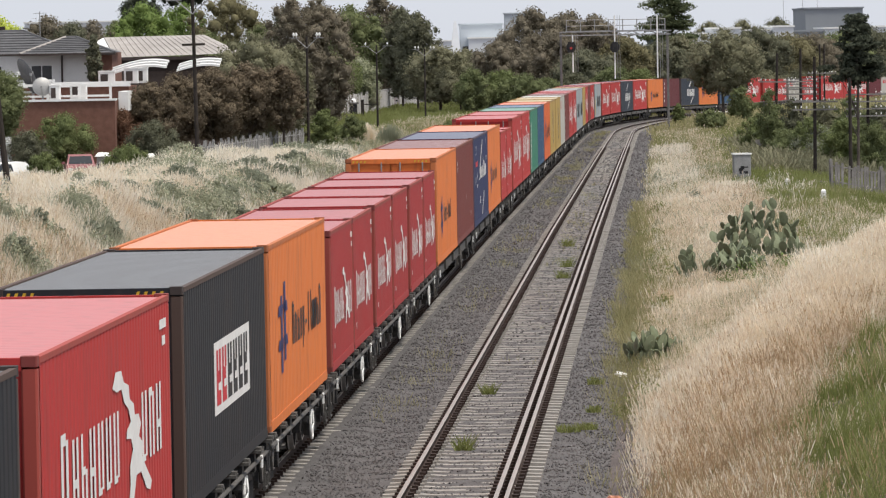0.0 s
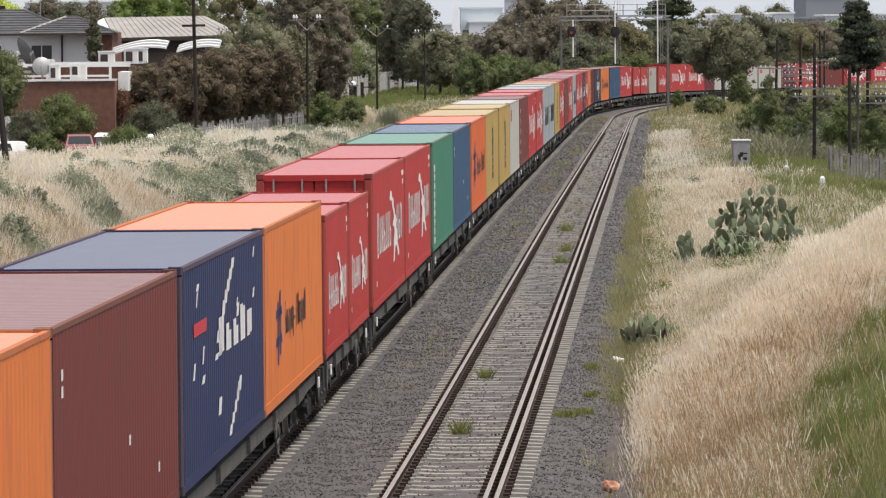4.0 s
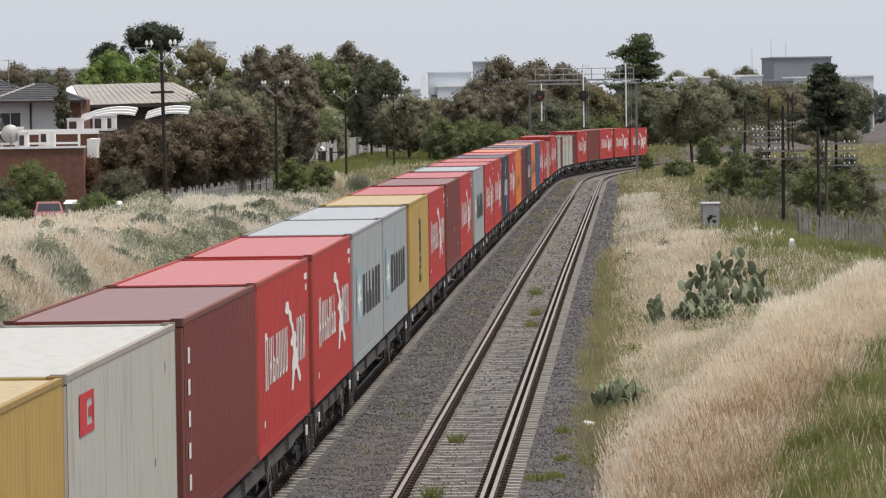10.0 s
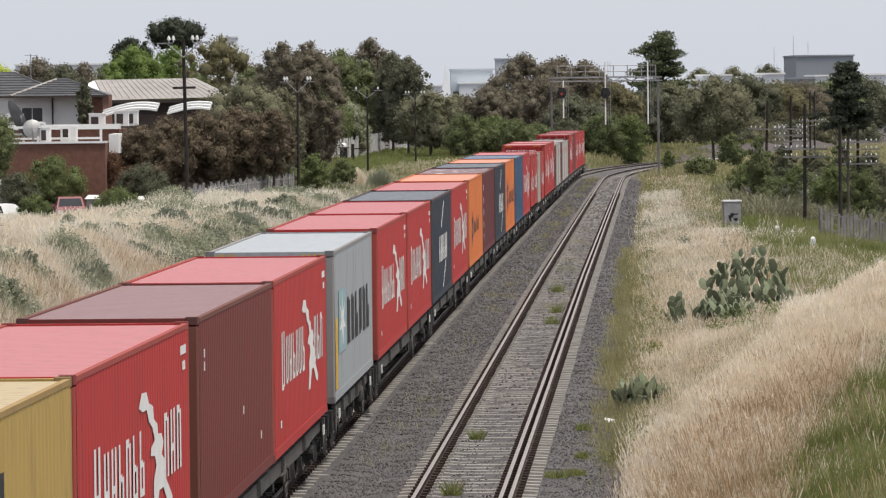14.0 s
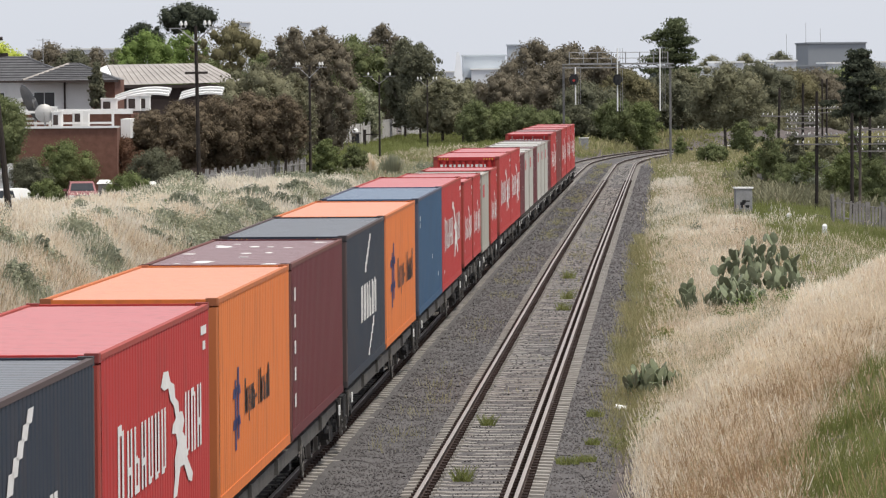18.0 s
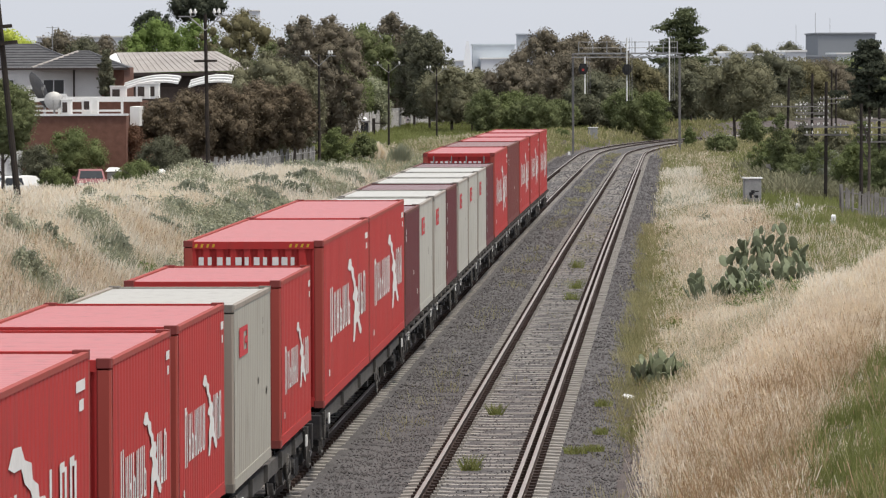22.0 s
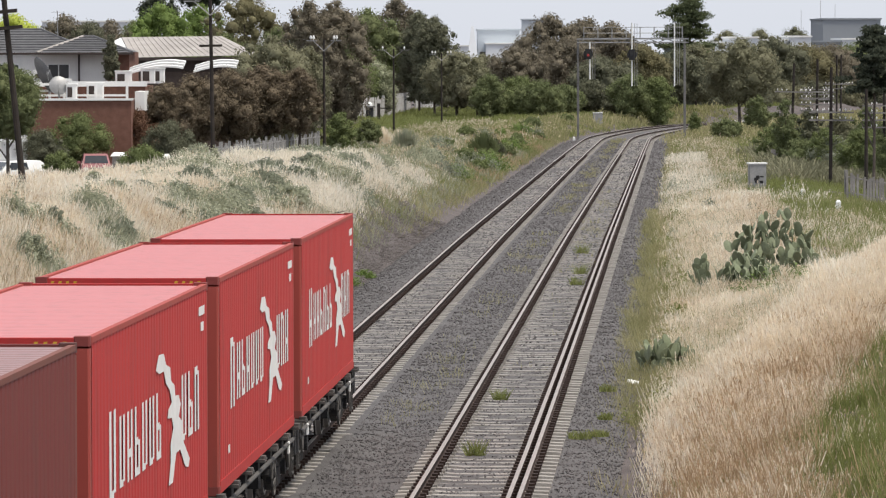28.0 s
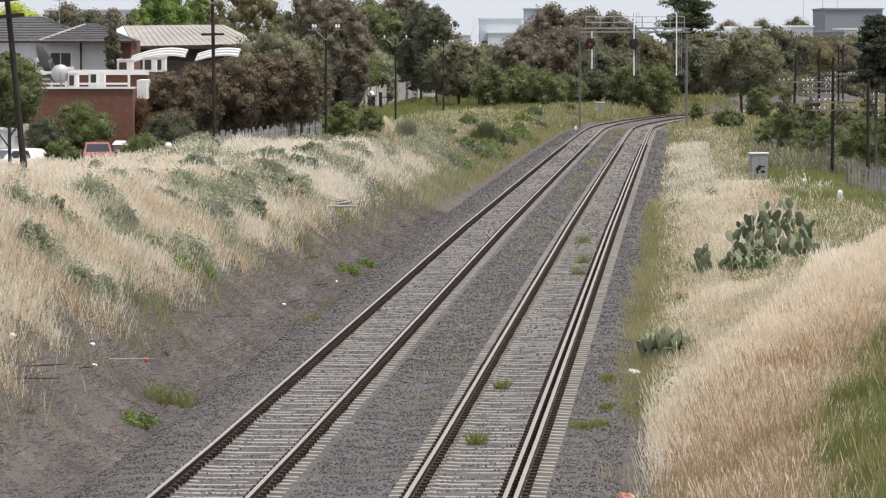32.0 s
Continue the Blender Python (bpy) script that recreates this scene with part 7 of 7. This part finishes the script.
def branch(s, n, ln, ang, thick, seed):
    rng = random.Random(seed)
    p = on_line(s, n)
    x, y = float(p[0]), float(p[1])
    ob = thing("fallen_branch", pose(x, y, ground_at(x, y) + 0.03, 0, 0, ang), "bleached fallen branch lying on the bank", "branch", "fallen branches")
    part("stem", Shape().along((-ln / 2, 0, 0.03), (0, rng.uniform(-0.1, 0.1), 0.07), thick, thick * 0.8, 6).along((0, 0, 0.07), (ln / 2, 0, 0.1), thick * 0.8, thick * 0.4, 6), bark if seed % 3 else timber_grey, ob)
    part("twig", Shape().along((0, 0, 0.07), (ln * 0.2, 0.3 * ln, 0.2), thick * 0.5, thick * 0.2, 5), bark, ob)


rb = random.Random(9)
for i in range(18):
    branch(rb.uniform(80, 190), rb.uniform(-5.4, -2.8), rb.uniform(0.5, 1.9), rb.uniform(-40, 60), rb.uniform(0.015, 0.035), i)
branch(163, -4.9, 2.6, -35, 0.09, 90)
branch(165, -5.0, 2.2, -20, 0.07, 93)


def prickly_pear(x, y, r, h, seed, label):
    """A cactus thicket of flat oval pads."""
    rng = random.Random(seed)
    pad_mat = mat("cactus_pad_green", [(0.11, 0.135, 0.075), (0.18, 0.205, 0.125), (0.28, 0.3, 0.2)], 0.6, 0, 6, 40, 0.15, spread="object_noise")
    c = thing("prickly_pear", pose(x, y, ground_at(x, y) - 0.05), label, "cactus")
    sh = Shape()
    n = 10
    for s in (1, -1):
        sh.v += [(0.5 * math.sin(2 * math.pi * i / n) * 0.62, s * 0.03, 0.5 - 0.5 * math.cos(2 * math.pi * i / n)) for i in range(n)]
        sh.v.append((0, s * 0.07, 0.52))
    sh.f = [(i, (i + 1) % n, n) for i in range(n)] + [(n + 1 + (i + 1) % n, n + 1 + i, 2 * n + 1) for i in range(n)] + [(i, n + 1 + i, n + 1 + (i + 1) % n, (i + 1) % n) for i in range(n)]
    sh.m = [0] * len(sh.f)
    pad = sh.mesh("pad", pad_mat)
    for i in range(int(150 * r)):
        a, q = rng.uniform(0, 6.28), r * math.sqrt(rng.random())
        z = rng.uniform(0, h) * (1 - 0.55 * q / r)
        k = rng.uniform(0.25, 0.43)
        ob = part("pad", pad, None, c, at=pose(q * math.cos(a), q * math.sin(a), z, rng.uniform(-35, 35), rng.uniform(-40, 40), rng.uniform(0, 360)) @ Matrix.Diagonal((k, k, k, 1)))


prickly_pear(9.95, 141, 1.3, 2.5, 3, "large prickly pear with grey-green pads among dry grass")
prickly_pear(8.8, 136, 0.9, 1.0, 4, "spreading prickly pear low in dry grass")
prickly_pear(7.65, 139, 0.22, 1.0, 5, "small dark upright cactus in dry grass")
scrub_clump("green_herb", "fresh green herb clump below the cactus", 9.9, 135, 1.3, 0.7, LEAVES["bright"], 771, 3000)
scrub_clump("green_herb", "fresh green herb clump below the cactus", 8.9, 132, 1.0, 0.55, LEAVES["bright"], 772, 2200)
prickly_pear(5.1, 108, 0.55, 0.7, 6, "low prickly pear at the ballast edge")

# ---------------------------------------------------------------- the far distance
# wall colours with the blue-grey of distance haze mixed in
haze_wall = mat("hazed_pale_cladding", [(0.58, 0.6, 0.63), (0.68, 0.7, 0.72)], 0.8, 0, 0.02, 0.3, 0)
haze_mid = mat("hazed_blue_grey_cladding", [(0.4, 0.44, 0.48), (0.47, 0.51, 0.55)], 0.8, 0, 0.02, 0.3, 0)
haze_grey = mat("hazed_grey_cladding", [(0.24, 0.26, 0.28), (0.29, 0.31, 0.33)], 0.8, 0, 0.02, 0.3, 0)


def far_block(name, label, x, y, w, d, z0, z1, m, bays=0):
    b = thing(name, pose(x, y, z0), label, "building", "far buildings")
    part("wall", Shape().box(-w / 2, w / 2, 0, d, -2, z1 - z0), m, b)
    part("roof", Shape().box(-w / 2 - 0.3, w / 2 + 0.3, -0.3, d, z1 - z0, z1 - z0 + 0.4), white_paint if m is haze_wall else m, b)
    for i in range(bays):
        q = -w / 2 + w * (i + 0.5) / bays
        part("door", Shape().box(q - w / bays * 0.36, q + w / bays * 0.36, -0.15, 0, 0, (z1 - z0) * 0.62), haze_grey if m is haze_wall else steel_grey, b)


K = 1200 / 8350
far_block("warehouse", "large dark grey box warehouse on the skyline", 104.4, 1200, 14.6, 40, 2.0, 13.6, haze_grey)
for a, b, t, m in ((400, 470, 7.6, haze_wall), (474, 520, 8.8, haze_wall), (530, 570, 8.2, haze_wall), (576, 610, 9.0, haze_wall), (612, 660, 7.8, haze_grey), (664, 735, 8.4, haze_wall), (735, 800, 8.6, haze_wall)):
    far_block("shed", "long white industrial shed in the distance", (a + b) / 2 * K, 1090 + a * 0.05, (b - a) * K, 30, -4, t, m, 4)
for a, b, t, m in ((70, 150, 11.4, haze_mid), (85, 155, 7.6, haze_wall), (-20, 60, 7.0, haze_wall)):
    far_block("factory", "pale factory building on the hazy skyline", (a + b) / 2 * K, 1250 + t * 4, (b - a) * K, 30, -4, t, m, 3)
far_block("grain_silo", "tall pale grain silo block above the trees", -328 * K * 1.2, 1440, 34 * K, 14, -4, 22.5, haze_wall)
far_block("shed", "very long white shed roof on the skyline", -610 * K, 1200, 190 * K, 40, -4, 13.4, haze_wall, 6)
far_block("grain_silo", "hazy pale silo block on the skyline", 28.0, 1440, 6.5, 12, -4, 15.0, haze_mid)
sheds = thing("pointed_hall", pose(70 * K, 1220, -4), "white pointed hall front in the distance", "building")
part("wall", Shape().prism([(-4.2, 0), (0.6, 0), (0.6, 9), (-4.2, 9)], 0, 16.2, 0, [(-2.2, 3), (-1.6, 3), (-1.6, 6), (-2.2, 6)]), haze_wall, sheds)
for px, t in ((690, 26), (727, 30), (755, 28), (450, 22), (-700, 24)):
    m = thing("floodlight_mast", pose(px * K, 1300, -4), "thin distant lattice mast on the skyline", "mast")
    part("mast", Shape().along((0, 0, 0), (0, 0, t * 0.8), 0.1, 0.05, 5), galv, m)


def far_woods():
    """A belt of far treetops, joined, that closes the horizon."""
    rng = np.random.RandomState(8)
    pts, nrm = [], []
    for i in range(230):
        d = rng.uniform(650, 2300)
        a = rng.uniform(-0.16, 0.17)
        r = rng.uniform(3, 7)
        c = np.array([d * math.tan(a), d, -6 + rng.uniform(1.5, 4) * d / 1500 + 4.5])
        q = rng.normal(0, 1, (90, 3))
        q /= np.linalg.norm(q, axis=1, keepdims=True)
        pts.append(c + q * np.array([r * 1.3, r, r * 0.75]))
        nrm.append(q)
    v, f = leaf_cloud(np.concatenate(pts), np.concatenate(nrm), 1.5, rng)
    # leaf colours greyed to carry the haze of distance
    me = raw_mesh("far_woods", v, f, leafy("distant_hazy_foliage", [(0.06, 0.075, 0.07), (0.1, 0.115, 0.105), (0.15, 0.165, 0.155)]))
    tagged(new("far_woods", me), "hazy grey-green belt of distant treetops", "trees", kind="stuff")


far_woods()


def stones():
    """Loose ballast stones lying on the bed."""
    rng = np.random.RandomState(12)
    parts = []
    for s0, s1, per, size in ((60, 105, 100, 0.026), (105, 160, 50, 0.036), (160, 260, 20, 0.05), (260, 400, 7, 0.075)):
        s, n, x, y = scatter(s0, s1, -2.75, 6.5, per, int(s0))
        ends = (np.abs(n - 1.08) < 0.17) | (np.abs(n - 2.94) < 0.17) | (np.abs(n - 5.06) < 0.17)
        keep = ~ends & ((np.minimum(np.abs(n), np.abs(n - 4.0)) > 1.2) | (rng.uniform(0, 1, len(n)) < 0.45))
        s, n, x, y = s[keep], n[keep], x[keep], y[keep]
        k = len(x)
        bed = np.interp(n, BED_N, BED_Z)
        z = bed + fall(s) + 0.018 * waves(x, y, 1.1, 5) + 0.01 - 0.006 * (np.minimum(np.abs(n), np.abs(n - 4.0)) < 1.2)
        r = size * rng.uniform(0.6, 1.3, (k, 1, 1))
        o = np.array([[1, 0, 0], [0, 1, 0], [-1, 0, 0], [0, -1, 0], [0, 0, 1], [0, 0, -1]], float)[None] * rng.uniform(0.55, 1.1, (k, 6, 1))
        a = rng.uniform(0, 6.28, k)
        ca, sa = np.cos(a)[:, None], np.sin(a)[:, None]
        tilt = rng.uniform(-0.6, 0.6, k)[:, None]
        ox, oy, oz = o[..., 0] * ca - o[..., 1] * sa, o[..., 0] * sa + o[..., 1] * ca, o[..., 2] * 0.75 + o[..., 0] * tilt
        parts.append((np.stack([ox, oy, oz], -1) * r + np.stack([x, y, z], -1)[:, None]).reshape(-1, 3))
    v = np.concatenate(parts)
    k = len(v) // 6
    tri = np.array([[0, 1, 4], [1, 2, 4], [2, 3, 4], [3, 0, 4], [1, 0, 5], [2, 1, 5], [3, 2, 5], [0, 3, 5]])
    f = (np.arange(k)[:, None, None] * 6 + tri[None]).reshape(-1, 3)
    me = raw_mesh("ballast_stones", v, f, mat("ballast_stone_pieces", [(0.038, 0.035, 0.035), (0.075, 0.07, 0.07), (0.115, 0.108, 0.109), (0.2, 0.19, 0.19)], 0.95, 0, 3, 20, 0, spread="island"))
    tagged(new("ballast_stones", me), "loose grey ballast stones on the track bed", "stones", kind="stuff")


stones()


def clods():
    """Lumps of earth and rotted mulch on the lower slopes."""
    rng = np.random.RandomState(14)
    tri = np.array([[0, 1, 4], [1, 2, 4], [2, 3, 4], [3, 0, 4]])
    parts = []
    for n0, n1, per in ((-6.5, -2.4, 60), (5.9, 7.2, 40)):
        s, n, x, y = scatter(58, 170, n0, n1, per, 71)
        k = len(x)
        r = rng.uniform(0.015, 0.055, (k, 1, 1)) * (1 + np.maximum(0, s - 90) / 110)[:, None, None]
        o = np.array([[1, 0, -0.4], [0, 1, -0.4], [-1, 0, -0.4], [0, -1, -0.4], [0.1, 0, 0.8]], float)[None] * rng.uniform(0.5, 1.2, (k, 5, 1))
        parts.append((o * r + np.stack([x, y, height(x, y)], -1)[:, None]).reshape(-1, 3))
    v = np.concatenate(parts)
    f = (np.arange(len(v) // 5)[:, None, None] * 5 + tri[None]).reshape(-1, 3)
    me = raw_mesh("earth_clods", v, f, mat("earth_clod_pieces", [(0.05, 0.043, 0.041), (0.095, 0.083, 0.079), (0.14, 0.124, 0.118), (0.21, 0.19, 0.18)], 0.95, 0, 0.8, 20, 0, spread="island"))
    tagged(new("earth_clods", me), "lumps of grey-brown earth on the lower bank", "earth", kind="stuff")


clods()

for i, (x, y, r, h) in enumerate(((2.58, 87.5, 0.3, 0.12), (2.95, 88.0, 0.25, 0.1), (3.5, 99.5, 0.28, 0.12), (0.6, 83.4, 0.22, 0.28), (1.2, 96.5, 0.16, 0.22), (3.2, 92, 0.2, 0.1), (4.4, 150, 0.3, 0.3), (4.1, 143, 0.3, 0.25), (4.9, 165, 0.3, 0.3), (-5.6, 93, 0.4, 0.45), (-5.2, 94, 0.3, 0.35), (-3.4, 121, 0.35, 0.4), (-3.0, 128, 0.3, 0.35))):
    w = thing("weed_tuft", pose(x, y, max(ground_at(x, y), -0.22 + float(fall(y))) if x > -2.5 else ground_at(x, y)), "small green weed tuft growing through gravel", "weed", "weed tufts")
    rr = np.random.RandomState(500 + i)
    k = 130
    r *= 0.75
    q = r * np.sqrt(rr.uniform(0, 1, k))
    a = rr.uniform(0, 6.28, k)
    part("leaves", blades("leaves", q * np.cos(a), q * np.sin(a), np.zeros(k), h * rr.uniform(0.4, 1.2, k), np.full(k, 0.02), 0.7, green_grass, 600 + i), None, w)


def mulch():
    """Bleached sticks and straw litter on the lower bank."""
    s, n, x, y = scatter(70, 200, -6.4, -2.4, 95, 44)
    rng = np.random.RandomState(13)
    k = len(x)
    z = height(x, y) + 0.02
    a, ln, w = rng.uniform(0, 6.28, k), rng.uniform(0.04, 0.22, k) * rng.uniform(0.4, 1.3, k), rng.uniform(0.003, 0.008, k)
    d = np.stack([np.cos(a), np.sin(a), rng.uniform(-0.1, 0.5, k)], 1) * ln[:, None]
    c = np.stack([x, y, z], 1)
    u = np.stack([0 * w, 0 * w, w], 1)
    v = np.stack([c - u, c + d - u, c + d + u, c + u], 1).reshape(-1, 3)
    me = raw_mesh("mulch", v, np.arange(4 * k).reshape(-1, 4), leafy("bleached_stick_litter", [(0.11, 0.096, 0.09), (0.17, 0.15, 0.14), (0.25, 0.225, 0.21), (0.45, 0.41, 0.38)]))
    tagged(new("mulch", me), "grey-brown sticks and litter on the lower bank", "litter", kind="stuff")


mulch()


motions()
